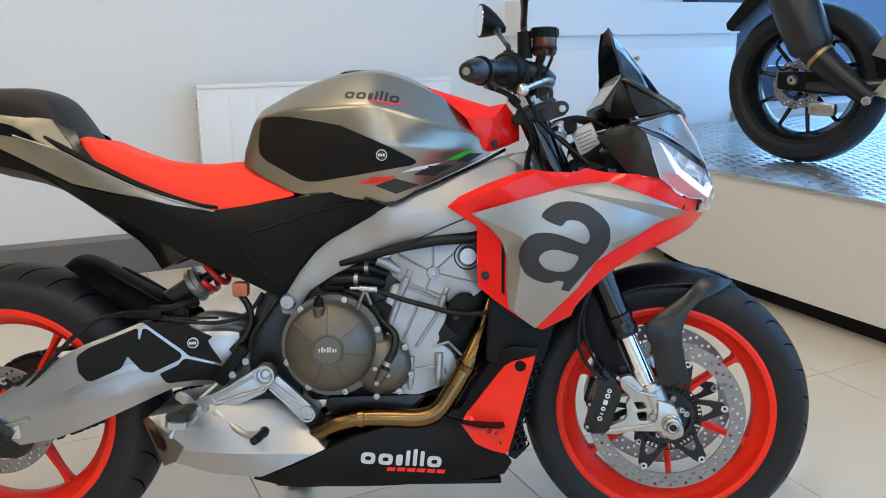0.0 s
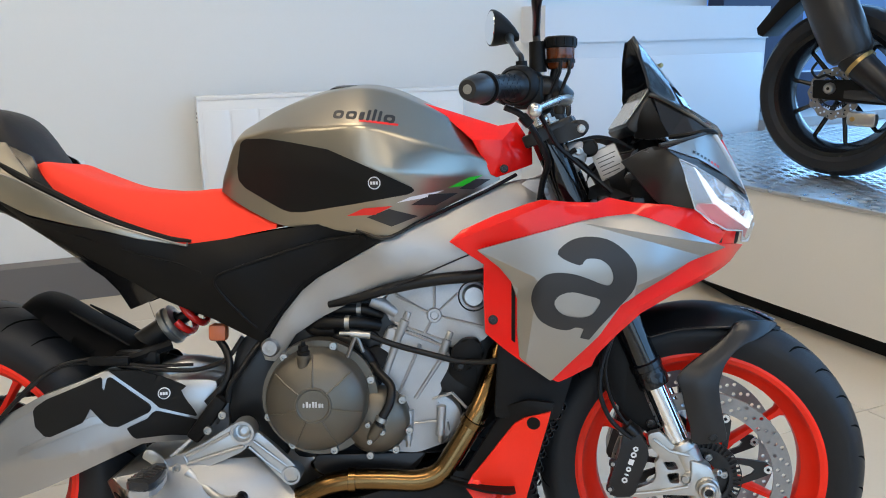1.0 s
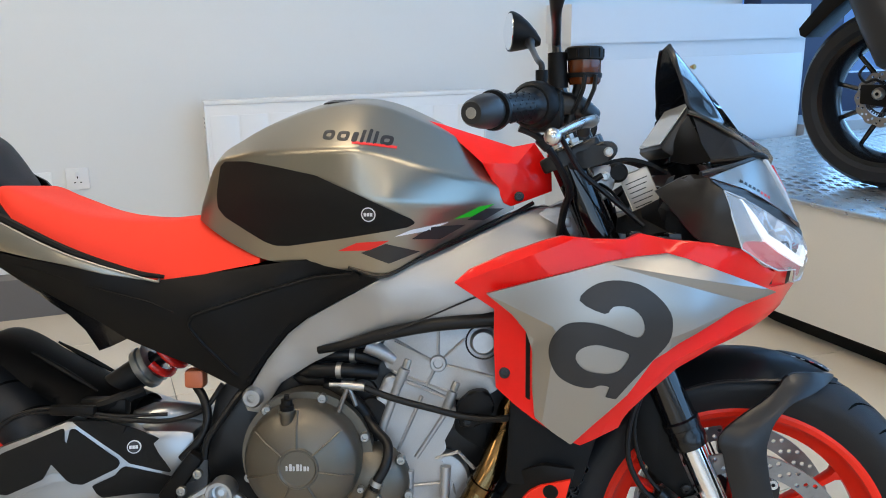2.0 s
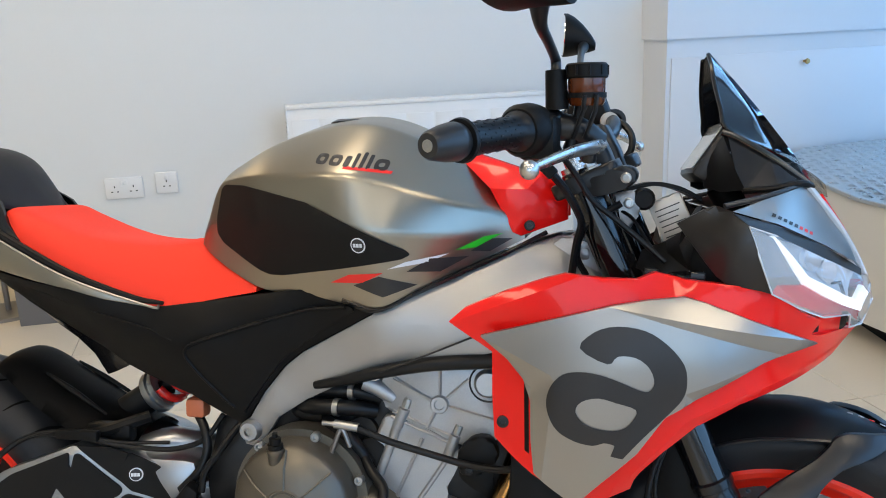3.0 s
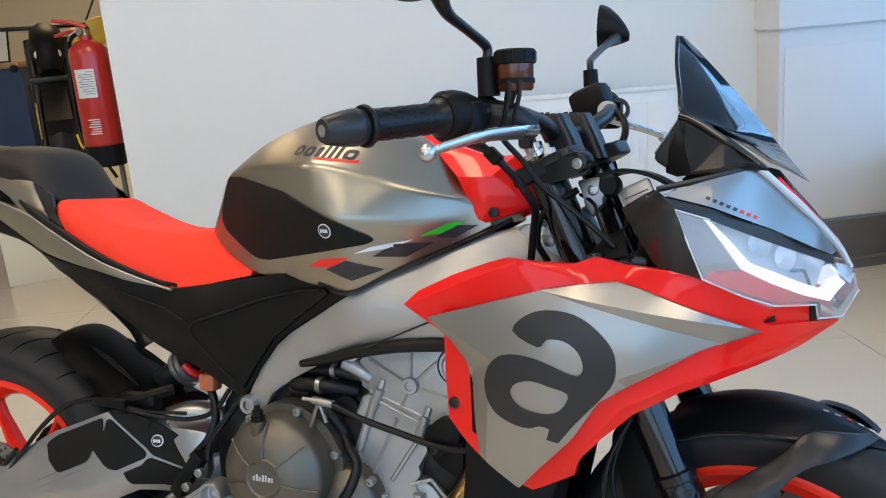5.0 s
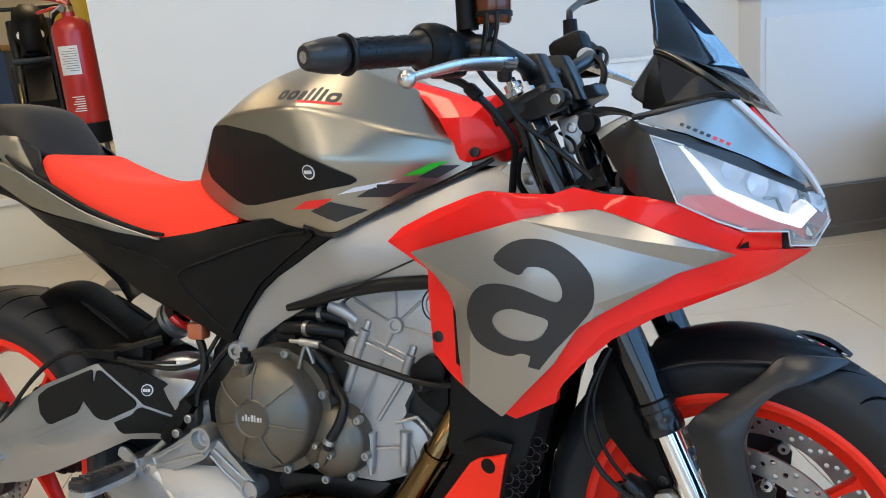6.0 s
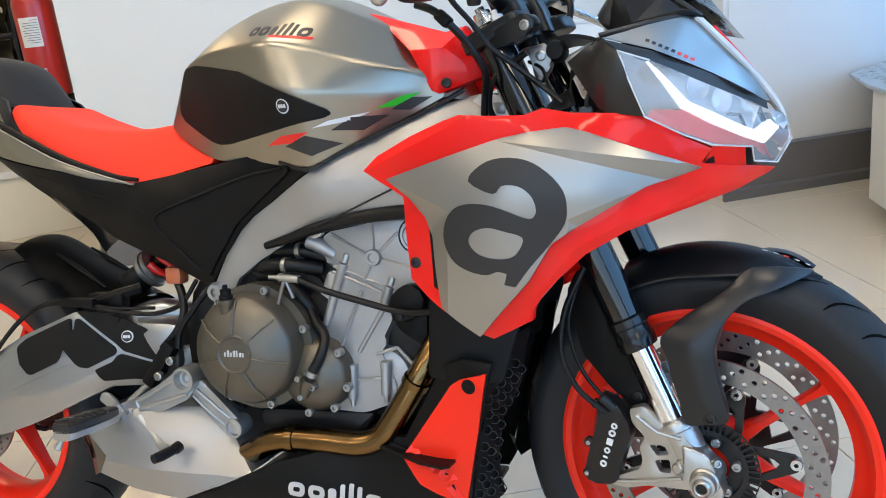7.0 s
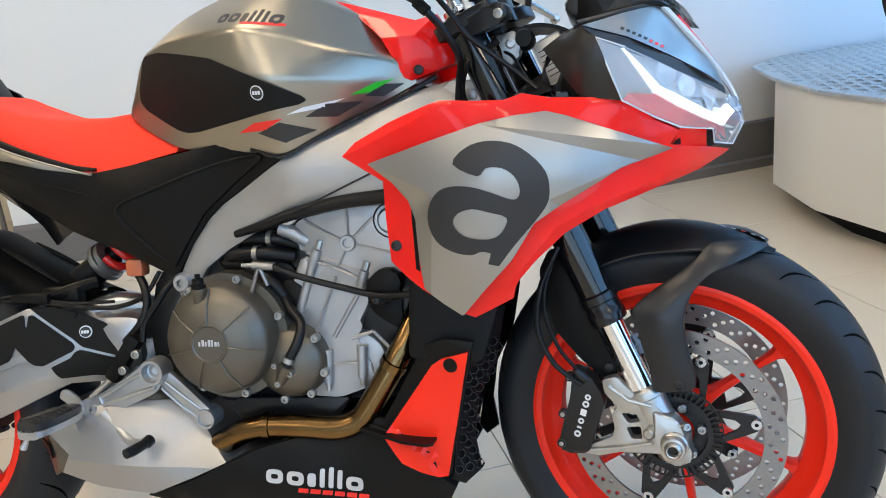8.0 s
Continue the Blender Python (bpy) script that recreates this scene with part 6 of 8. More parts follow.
part("pump_outlet", tube([(0.764, -0.158, 0.404), (0.772, -0.163, 0.418), (0.780, -0.165, 0.432)], [0.008, 0.0105, 0.0110], 14), "magnesium", wp)
for c in ((0.763, 0.403), (0.785, 0.419), (0.760, 0.432)):
    part("pump_bolt", bolt((c[0], -0.164, c[1]), (0, -1, 0), 0.0050, 0.006), "zinc", wp)
part("pump_hose", tube([(0.779, -0.165, 0.430), (0.784, -0.164, 0.443), (0.797, -0.158, 0.468), (0.798, -0.142, 0.494), (0.776, -0.126, 0.514), (0.762, -0.112, 0.534), (0.768, -0.098, 0.548)], 0.0078, 14, 6), "rubber", bike, "black rubber coolant hose")
part("hose_clip", lathe([(0.0075, -0.004), (0.0100, -0.004), (0.0100, 0.004), (0.0075, 0.004), (0.0075, -0.004)], (0.783, -0.1645, 0.441), (0.45, 0.05, 0.9), 20), "zinc", bike)
part("engine_breather", plate(rounded([(0.745, 0.540), (0.770, 0.560), (0.795, 0.545), (0.785, 0.500), (0.770, 0.470), (0.755, 0.500)], 0.008), -0.112, -0.098, 0.003), "plastic", bike)
filler = part("oil_filler", lathe([(0, -0.03), (0.0105, -0.03), (0.0110, 0.004), (0.0125, 0.006), (0.0125, 0.012), (0, 0.012)], (0.655, -0.183, 0.546), (0, -0.1, 1), 24), "magnesium", bike)
part("oil_cap", lathe([(0.0105, 0.011), (0.0110, 0.018), (0.0085, 0.019), (0.0085, 0.027), (0.004, 0.028), (0.004, 0.034), (0, 0.034)], (0.655, -0.183, 0.546), (0, -0.1, 1), 14), "plastic", filler)
# clutch cable bracket, cable, hoses and wiring
part("cable_bracket", tube([(0.725, -0.150, 0.545), (0.735, -0.152, 0.572), (0.742, -0.152, 0.588)], 0.0035, 8), "steel", bike)
part("cable_bracket", tube([(0.752, -0.150, 0.555), (0.745, -0.152, 0.575), (0.738, -0.152, 0.588)], 0.0035, 8), "steel", bike)
part("cable_adjuster", tube([(0.712, -0.150, 0.587), (0.730, -0.151, 0.587), (0.7301, -0.151, 0.587), (0.765, -0.152, 0.584)], [0.0035, 0.0035, 0.0065, 0.0065], 10), "zinc", bike)
part("clutch_cable", tube([(0.762, -0.152, 0.584), (0.810, -0.150, 0.566), (0.870, -0.142, 0.548), (0.915, -0.138, 0.536), (0.960, -0.150, 0.536), (0.995, -0.165, 0.545)], 0.0052, 10, 6), "rubber", bike, "black sheathed cable")
part("wiring_loom", tube([(0.690, -0.115, 0.632), (0.740, -0.130, 0.645), (0.792, -0.138, 0.661), (0.868, -0.142, 0.677), (0.956, -0.146, 0.686), (1.00, -0.15, 0.690)], [0.006, 0.008, 0.0095, 0.0105, 0.0110, 0.009], 10, 5), "rubber", bike, "black sleeved wiring loom")
part("loom_clip", lathe([(0, -0.006), (0.016, -0.004), (0.017, 0.004), (0, 0.006)], (0.779, -0.118, 0.660), (0, 1, 0), 20), "machined", bike)
for pts, r in (([(0.655, -0.085, 0.590), (0.690, -0.108, 0.598), (0.735, -0.112, 0.600), (0.775, -0.092, 0.592)], 0.0115), ([(0.66, -0.07, 0.617), (0.70, -0.098, 0.622), (0.745, -0.100, 0.622), (0.78, -0.085, 0.61)], 0.0105),
               ([(0.700, -0.10, 0.575), (0.740, -0.118, 0.560), (0.770, -0.11, 0.52)], 0.010), ([(0.64, -0.06, 0.60), (0.66, -0.09, 0.585), (0.70, -0.10, 0.585)], 0.012)):
    part("coolant_hose", tube(pts, r, 12, 6), "rubber", bike)
for c in ((0.722, -0.112, 0.600), (0.742, -0.100, 0.622)):
    part("hose_clip", lathe([(0.0100, -0.004), (0.0132, -0.004), (0.0132, 0.004), (0.0100, 0.004), (0.0100, -0.004)], c, (1, -0.1, 0), 20), "zinc", bike)
part("throttle_body", box((0.67, -0.085, 0.575), (0.78, 0.08, 0.655), 0.02), "dark_metal", bike)
part("starter_motor", lathe([(0, 0.005), (0.022, 0.005), (0.024, 0.012), (0.024, 0.10), (0, 0.10)], (0.755, -0.10, 0.560), (0, 1, 0), 24), "dark_metal", bike)
part("sensor_plug", plate(rounded([(0.902, 0.552), (0.925, 0.574), (0.950, 0.574), (0.962, 0.545), (0.935, 0.518), (0.906, 0.517)], 0.008), -0.134, -0.11, 0.005), "plastic", bike)
part("plug_screw", bolt((0.919, -0.134, 0.526), (0, -1, 0), 0.006, 0.003), "dark_metal", bike)
part("radiator", turn(box((-0.02, -0.165, -0.14), (0.02, 0.165, 0.14), 0.008), Matrix.Translation((1.035, 0, 0.545)) @ Matrix.Rotation(radians(14), 4, "Y")), "radiator_core", bike, "black radiator")
for k in range(16):
    part("radiator_fin", turn(box((-0.023, -0.160, -0.13 + k * 0.0165), (-0.019, 0.160, -0.126 + k * 0.0165)), Matrix.Translation((1.035, 0, 0.545)) @ Matrix.Rotation(radians(14), 4, "Y")), "dark_metal", bike)

part("pivot_casting", plate(rounded([(0.505, 0.352), (0.606, 0.345), (0.610, 0.560), (0.565, 0.590), (0.520, 0.560), (0.500, 0.470)], 0.012), -0.074, 0.074, 0.006), "dark_metal", bike, "black swingarm pivot casting")
# added black plate that puts shade into the gaps between the castings
part("engine_gap_shade", plate(rounded([(0.60, 0.56), (0.66, 0.60), (0.78, 0.64), (0.98, 0.66), (1.00, 0.44), (0.93, 0.36), (0.62, 0.35)], 0.02), -0.088, -0.080, 0.002), "dark_metal", bike)
both("radiator_shroud", plate(rounded([(0.975, 0.445), (1.085, 0.440), (1.115, 0.540), (1.060, 0.640), (0.985, 0.630)], 0.010), -0.172, -0.164, 0.002), "plastic", bike)
# ---- exhaust and belly pan
HP = [(1.000, -0.050, 0.585), (0.988, -0.080, 0.540), (0.972, -0.104, 0.492), (0.946, -0.128, 0.436), (0.902, -0.138, 0.364), (0.880, -0.141, 0.338), (0.845, -0.143, 0.327), (0.790, -0.142, 0.328), (0.733, -0.140, 0.327), (0.690, -0.138, 0.318), (0.650, -0.128, 0.296), (0.600, -0.110, 0.272)]
part("header_pipe", tube(HP, 0.0195, 20, 6), "pipe", bike, "heat-tinted exhaust header pipe")
part("header_pipe", tube([(x - 0.012, -y * 0.3, z - 0.012) for x, y, z in HP], 0.0195, 16, 5), "pipe", bike)
for c, d in (((0.730, -0.140, 0.327), (1, 0, 0.02)), ((0.940, -0.130, 0.426), (0.5, -0.1, 0.85))):
    part("pipe_collar", lathe([(0.019, -0.007), (0.0222, -0.006), (0.0222, 0.006), (0.019, 0.007)], c, d, 24), "pipe", bike)
S_OUT = [(0.316, -0.150, 0.336), (0.395, -0.150, 0.352), (0.480, -0.140, 0.365), (0.572, -0.114, 0.362), (0.592, -0.114, 0.350), (0.609, -0.122, 0.322), (0.636, -0.142, 0.294), (0.662, -0.160, 0.272), (0.600, -0.168, 0.246), (0.537, -0.171, 0.221), (0.440, -0.170, 0.230), (0.372, -0.168, 0.250), (0.390, -0.172, 0.283), (0.350, -0.162, 0.310)]
silencer = part("silencer", shell(S_OUT, [(0.45, -0.168, 0.315), (0.53, -0.164, 0.30), (0.58, -0.158, 0.285)], 0.20, grid=0.016, folds=[(0.55, max, [((0.66, 0.262), (0.385, 0.276))]), (0.25, max, [((0.36, 0.318), (0.60, 0.335))])]), "muffler", bike, "low satin steel silencer under the engine", 20)
ends = shell([(0.294, -0.120, 0.320), (0.316, -0.151, 0.337), (0.352, -0.164, 0.310), (0.391, -0.173, 0.283), (0.374, -0.168, 0.252), (0.344, -0.150, 0.237), (0.318, -0.130, 0.275)], (), 0.18)
part("silencer_end", ends, "magnesium", silencer, "dark bronze silencer end cap")
# outlet opening: its dark inside is a black patch on the cap
part("silencer_outlet_shade", shell([(0.314, -0.1465, 0.312), (0.345, -0.1605, 0.292), (0.350, -0.1600, 0.268), (0.330, -0.1435, 0.272)], (), 0.004, corner=0.006), "plastic", silencer)
pan_out = [(0.520, -0.160, 0.213), (0.590, -0.166, 0.237), (0.662, -0.165, 0.270), (0.712, -0.160, 0.294), (0.800, -0.150, 0.318), (0.850, -0.146, 0.326), (0.868, -0.146, 0.345), (0.900, -0.150, 0.338), (0.935, -0.160, 0.330), (1.000, -0.168, 0.300), (1.012, -0.160, 0.258), (1.030, -0.140, 0.235), (1.016, -0.136, 0.210), (0.975, -0.144, 0.205), (0.934, -0.150, 0.203), (0.800, -0.148, 0.193), (0.660, -0.148, 0.192), (0.577, -0.150, 0.195)]
pr_, pl_ = both("belly_pan", shell(pan_out, [(0.80, -0.166, 0.255), (0.70, -0.168, 0.245), (0.90, -0.164, 0.26), (0.96, -0.166, 0.27), (0.60, -0.166, 0.215)], 0.02, grid=0.02), "plastic", bike, "matt black belly pan")
part("belly_floor", box((0.56, -0.14, 0.190), (1.01, 0.14, 0.20), 0.004), "plastic", bike)
upper_out = [(0.868, -0.146, 0.345), (0.925, -0.148, 0.345), (0.970, -0.160, 0.420), (0.998, -0.172, 0.466), (1.030, -0.184, 0.478), (1.075, -0.190, 0.474), (1.071, -0.192, 0.458), (1.046, -0.168, 0.360), (1.022, -0.146, 0.255), (0.985, -0.156, 0.272), (0.940, -0.150, 0.290), (0.900, -0.150, 0.320)]
pu_, _l = both("belly_pan_wing", shell(upper_out, [(0.98, -0.166, 0.36), (1.02, -0.172, 0.40)], 0.012, grid=0.02), "plastic", bike)
panT, wingT = tree_of(pr_, pu_), tree_of(pu_)
redp = [(0.926, 0.322), (0.970, 0.382), (1.010, 0.437), (1.026, 0.448), (1.068, 0.461), (1.046, 0.365), (1.021, 0.258), (0.985, 0.270), (0.955, 0.284), (0.934, 0.312)]
redw = part("belly_pan_insert", film(redp, panT, 0.004, 0.010, thick=0.002), "rim_red", bike, "red belly pan side insert")
# black disc paints the shade of a sunk screw seat
part("insert_recess_shade", film(circle(1.040, 0.440, 0.011, 14), tree_of(redw), 0.0003, 0.01, thick=0.0005), "plastic", redw)
part("insert_screw", bolt((1.040, -0.184, 0.440), (0, -1, 0), 0.0085, 0.003), "dark_metal", redw)
fin_bm = bmesh.new()
add_loft(fin_bm, [[Vector((x, y - d, z + h)) for d, h in ((-0.006, w), (dd, w * 0.5), (dd, -w * 0.5), (-0.006, -w))] for x, y, z, w, dd in ((0.868, -0.148, 0.334, 0.005, 0.004), (0.910, -0.150, 0.327, 0.005, 0.014), (0.960, -0.158, 0.322, 0.0042, 0.030), (1.000, -0.166, 0.322, 0.0034, 0.034), (1.010, -0.168, 0.323, 0.0026, 0.028))])
part("belly_pan_strake", fin_bm, "plastic", bike)
mark_row(0.730, 0.244 + 0.075 * 0.730, 0.075, 0.0225, ((0.028, 1.0), (0.028, 1.0), (0.013, 1.0), (0.0078, 1.36), (0.0078, 1.5), (0.0078, 1.36), (0.028, 1.0)), 0.0062, 0.10, panT, 0.0004, "film_silver", pr_)
for k in range(6):
    x0 = 0.781 + 0.0195 * k
    z0 = 0.2275 - 0.0014 * k
    part("wordmark_red_bar", film([(x0, z0), (x0 + 0.016, z0 - 0.0012), (x0 + 0.018, z0 + 0.0068), (x0 + 0.002, z0 + 0.0078)], panT, 0.0004, 0.015, 0.001, thick=0.0004), "film_red", pr_)
duct = shell([(1.068, -0.176, 0.462), (1.085, -0.150, 0.500), (1.112, -0.110, 0.512), (1.095, -0.108, 0.425), (1.066, -0.108, 0.370), (1.056, -0.108, 0.305), (1.064, -0.108, 0.252), (1.040, -0.118, 0.232), (1.024, -0.136, 0.245), (1.040, -0.152, 0.34)], [(1.06, -0.14, 0.40)], 0.01, grid=0.02)
dr_, _l = both("radiator_duct", duct, "plastic", bike, "black honeycomb radiator duct")
dT = tree_of(dr_)
for i in range(17):
    for j in range(3):
        z = 0.262 + i * 0.0125
        x = 1.032 + 0.16 * (z - 0.25) + j * 0.014 + (0.007 if i % 2 else 0)
        hit = dT.ray_cast(Vector((x, -1, z)), Vector((0, 1, 0)))
        if hit[0]:
            part("honeycomb_cell", lathe([(0.0066, -0.003), (0.0078, -0.003), (0.0078, 0.003), (0.0066, 0.003), (0.0066, -0.003)], (x, hit[0].y, z), (0.35, -1, 0), 6), "plastic_gloss", dr_)

# ---- swingarm, shock, hugger
sw_out = [(-0.060, -0.112, 0.330), (-0.020, -0.113, 0.356), (0.009, -0.113, 0.370), (0.078, -0.115, 0.416), (0.181, -0.117, 0.472), (0.240, -0.114, 0.494), (0.290, -0.108, 0.514), (0.335, -0.102, 0.513), (0.378, -0.095, 0.504), (0.451, -0.078, 0.475), (0.500, -0.068, 0.447), (0.496, -0.068, 0.368), (0.440, -0.084, 0.385), (0.351, -0.098, 0.381), (0.290, -0.108, 0.354), (0.232, -0.115, 0.328), (0.175, -0.119, 0.304), (0.120, -0.120, 0.285), (0.052, -0.118, 0.272), (0.0, -0.114, 0.276), (-0.05, -0.112, 0.29)]
swr, swl = both("swingarm", shell(sw_out, [(0.20, -0.124, 0.40), (0.32, -0.112, 0.44), (0.10, -0.124, 0.35), (0.40, -0.096, 0.43)], 0.036, grid=0.014, folds=[(0.45, max, [((0.42, 0.405), (0.25, 0.375)), ((0.25, 0.375), (0.02, 0.305))]), (0.35, max, [((0.05, 0.378), (0.20, 0.466)), ((0.20, 0.466), (0.30, 0.505))])]), "swingarm", bike, "silver aluminium swingarm", 18)
part("swingarm_bridge", box((0.36, -0.09, 0.40), (0.49, 0.09, 0.50), 0.025), "swingarm", bike)
swT = tree_of(swr)
part("swingarm_bridge_top", tube([(0.37, -0.05, 0.49), (0.42, -0.03, 0.505), (0.48, 0.0, 0.49)], 0.024, 14, 4), "swingarm", bike)
for kk, poly in enumerate(([(0.171, 0.448), (0.175, 0.455), (0.194, 0.468), (0.285, 0.505), (0.289, 0.502), (0.289, 0.484), (0.293, 0.482), (0.298, 0.504), (0.304, 0.504), (0.367, 0.453), (0.370, 0.446), (0.366, 0.439), (0.316, 0.416), (0.301, 0.418), (0.292, 0.424), (0.269, 0.451), (0.256, 0.426), (0.201, 0.402), (0.190, 0.403), (0.174, 0.420)],
                           [(0.299, 0.516), (0.348, 0.515), (0.381, 0.505), (0.475, 0.460), (0.484, 0.441), (0.460, 0.424), (0.384, 0.446), (0.370, 0.460)],
                           [(0.378, 0.441), (0.458, 0.419), (0.468, 0.416), (0.439, 0.392), (0.401, 0.396), (0.343, 0.392), (0.337, 0.398), (0.329, 0.413), (0.363, 0.428), (0.371, 0.438)])):
    sp = part("swingarm_pad", film(poly, swT, 0.0005, 0.015, 0.003, thick=0.003), "pad", swr, "black textured protective pad")
    if kk == 1:
        b1 = part("badge", film(circle(0.3920, 0.4720, 0.0105, 20), tree_of(sp), 0.0003, 0.01, thick=0.001), "film_white", swr, "small round pale badge")
        bT = tree_of(b1)
        part("badge_face", film(circle(0.3920, 0.4720, 0.0088, 20), bT, 0.0002, 0.01, thick=0.0006), "film_black", swr)
        for k in range(3):
            x0 = 0.3855 + k * 0.0045
            part("badge_mark", film([(x0, 0.4695), (x0 + 0.0035, 0.4695), (x0 + 0.0035, 0.4745), (x0, 0.4745)], bT, 0.001, 0.01, thick=0.0006), "film_white", swr)
rib = bmesh.new()
add_loft(rib, [[Vector((x, y + d, z + h)) for d, h in ((0.006, w), (-0.006, w * 0.55), (-0.007, -w * 0.7), (0.006, -w))] for x, y, z, w in ((0.142, -0.119, 0.374, 0.007), (0.150, -0.121, 0.377, 0.010), (0.215, -0.120, 0.406, 0.010), (0.270, -0.114, 0.429, 0.012), (0.292, -0.110, 0.430, 0.007))])
part("swingarm_rib", rib, "swingarm", swr)
part("chain_adjuster", box((0.0, -0.122, 0.285), (0.055, -0.108, 0.335), 0.004), "machined", swr)
part("adjuster_bolt", tube([(0.03, -0.124, 0.312), (0.075, -0.124, 0.328)], 0.005, 8), "zinc", swr)
part("axle_nut", lathe([(0, -0.140), (0.012, -0.140), (0.021, -0.132), (0.021, -0.112), (0, -0.112)], (0.022, 0, 0.297), (0, 1, 0), 6), "dark_metal", swr)
rows = []
for x, z, hw, dr in ((0.125, 0.630, 0.066, 0.006), (0.140, 0.643, 0.078, 0.022), (0.175, 0.634, 0.084, 0.036), (0.225, 0.605, 0.088, 0.045), (0.285, 0.573, 0.090, 0.046), (0.340, 0.545, 0.086, 0.040), (0.375, 0.530, 0.076, 0.028)):
    rows.append([Vector((x - 0.0 * abs(v), hw * math.copysign(min(1.0, abs(v)), v), z - dr * abs(v) ** 2.4)) for v in [-1 + j / 6 for j in range(13)]])
rails = [spline(r, 4) for r in zip(*rows)]
rows = [list(r) for r in zip(*rails)]
bm = bmesh.new()
add_loft(bm, rows, cap=False, closed=False)
bmesh.ops.solidify(bm, geom=list(bm.faces), thickness=0.003)
hug = part("rear_hugger", bm, "plastic", bike, "matt black rear wheel hugger", 60)
for yy in (-0.045, 0.045):
    part("hugger_groove", tube([(0.205, yy, 0.612), (0.255, yy * 1.05, 0.584), (0.315, yy * 1.15, 0.550)], [0.002, 0.005, 0.002], 8, 4), "plastic", hug)
part("hugger_bracket", box((0.30, -0.085, 0.515), (0.375, -0.06, 0.545), 0.006), "plastic", bike)
part("hugger_bracket", tube([(0.27, -0.07, 0.522), (0.33, -0.082, 0.533), (0.36, -0.075, 0.542), (0.39, -0.05, 0.55)], 0.010, 8, 4), "plastic", bike)
# brake hose along the swingarm
part("rear_brake_hose", tube([(0.03, -0.105, 0.36), (0.08, -0.118, 0.40), (0.145, -0.120, 0.470), (0.205, -0.108, 0.520), (0.270, -0.104, 0.530), (0.340, -0.100, 0.520), (0.40, -0.090, 0.512), (0.450, -0.085, 0.512), (0.500, -0.085, 0.530), (0.53, -0.08, 0.57)], 0.0042, 8, 6), "rubber", bike, "black rear brake hose")
part("rear_sensor_lead", tube([(0.06, -0.105, 0.37), (0.12, -0.120, 0.445), (0.19, -0.112, 0.513), (0.270, -0.108, 0.537), (0.36, -0.098, 0.522), (0.44, -0.08, 0.520)], 0.003, 8, 6), "rubber", bike)
part("hose_guide", box((0.262, -0.112, 0.524), (0.335, -0.098, 0.540), 0.004), "plastic", bike)
A, Bp = Vector((0.300, 0.005, 0.528)), Vector((0.470, 0.005, 0.640))
ax = (Bp - A).normalized()
part("shock_body", tube([A, A + ax * 0.085], 0.026, 20), "dark_metal", bike, "black shock absorber body")
part("shock_collar", lathe([(0.02, 0), (0.036, 0), (0.037, 0.004), (0.037, 0.011), (0.034, 0.013), (0.034, 0.020), (0.036, 0.024), (0.02, 0.026)], A + ax * 0.082, ax, 24), "zinc", bike)
u, w = basis(ax)[1:]
coil = [A + ax * (0.112 + 0.11 * t / 72) + (u * math.cos(2 * math.pi * t / 18) + w * math.sin(2 * math.pi * t / 18)) * 0.030 for t in range(73)]
part("shock_spring", tube(coil, 0.0072, 10), "spring", bike, "red coil spring")
part("shock_rod", tube([A + ax * 0.1, Bp], 0.012, 12), "dark_metal", bike)
part("brake_reservoir", box((0.468, -0.084, 0.562), (0.500, -0.056, 0.592), 0.006), "orange", bike, "small orange brake fluid bottle")
part("reservoir_hose", tube([(0.484, -0.070, 0.564), (0.500, -0.082, 0.545), (0.508, -0.092, 0.515), (0.498, -0.100, 0.485), (0.470, -0.105, 0.455)], 0.0072, 10, 6), "rubber", bike)
part("loom_rear", tube([(0.575, -0.07, 0.575), (0.555, -0.095, 0.55), (0.535, -0.108, 0.52), (0.515, -0.115, 0.49), (0.51, -0.118, 0.46)], 0.0055, 8, 5), "rubber", bike)
part("brake_master", turn(box((-0.013, -0.013, -0.046), (0.013, 0.013, 0.046), 0.007), Matrix.Translation((0.474, -0.118, 0.432)) @ Matrix.Rotation(radians(36), 4, "Y")), "plastic", bike, "black rear brake master cylinder")
part("master_rod", tube([(0.447, -0.12, 0.396), (0.412, -0.13, 0.366)], 0.006, 8), "zinc", bike)
for c in ((0.504, 0.441), (0.478, 0.414)):
    part("master_bolt", bolt((c[0], -0.131, c[1]), (0, -1, 0), 0.0075, 0.006), "zinc", bike)

# ---- rider's foot rest
rest = part("footrest_hanger", plate(rounded([(0.384, 0.352), (0.404, 0.366), (0.440, 0.378), (0.475, 0.396), (0.512, 0.420), (0.530, 0.432), (0.552, 0.430), (0.560, 0.412), (0.552, 0.392), (0.540, 0.380), (0.500, 0.362), (0.440, 0.338), (0.402, 0.332)], 0.008), -0.146, -0.132, 0.004), "tin", bike, "cast aluminium footrest hanger")
part("hanger_arm", plate(rounded([(0.540, 0.398), (0.566, 0.416), (0.600, 0.384), (0.636, 0.350), (0.640, 0.334), (0.622, 0.322), (0.604, 0.332), (0.572, 0.366)], 0.008), -0.142, -0.128, 0.004), "tin", rest)
part("hanger_rib", tube([(0.445, -0.147, 0.360), (0.500, -0.149, 0.378), (0.545, -0.150, 0.392)], 0.0035, 8), "tin", rest)
part("hanger_rib", tube([(0.444, -0.147, 0.373), (0.480, -0.149, 0.392), (0.520, -0.150, 0.414)], 0.0030, 8), "tin", rest)
part("hanger_rib", tube([(0.440, -0.147, 0.374), (0.447, -0.147, 0.358)], 0.0030, 8), "tin", rest)
part("hanger_rib", tube([(0.560, -0.143, 0.398), (0.590, -0.142, 0.374), (0.618, -0.140, 0.352)], 0.0030, 8), "tin", rest)
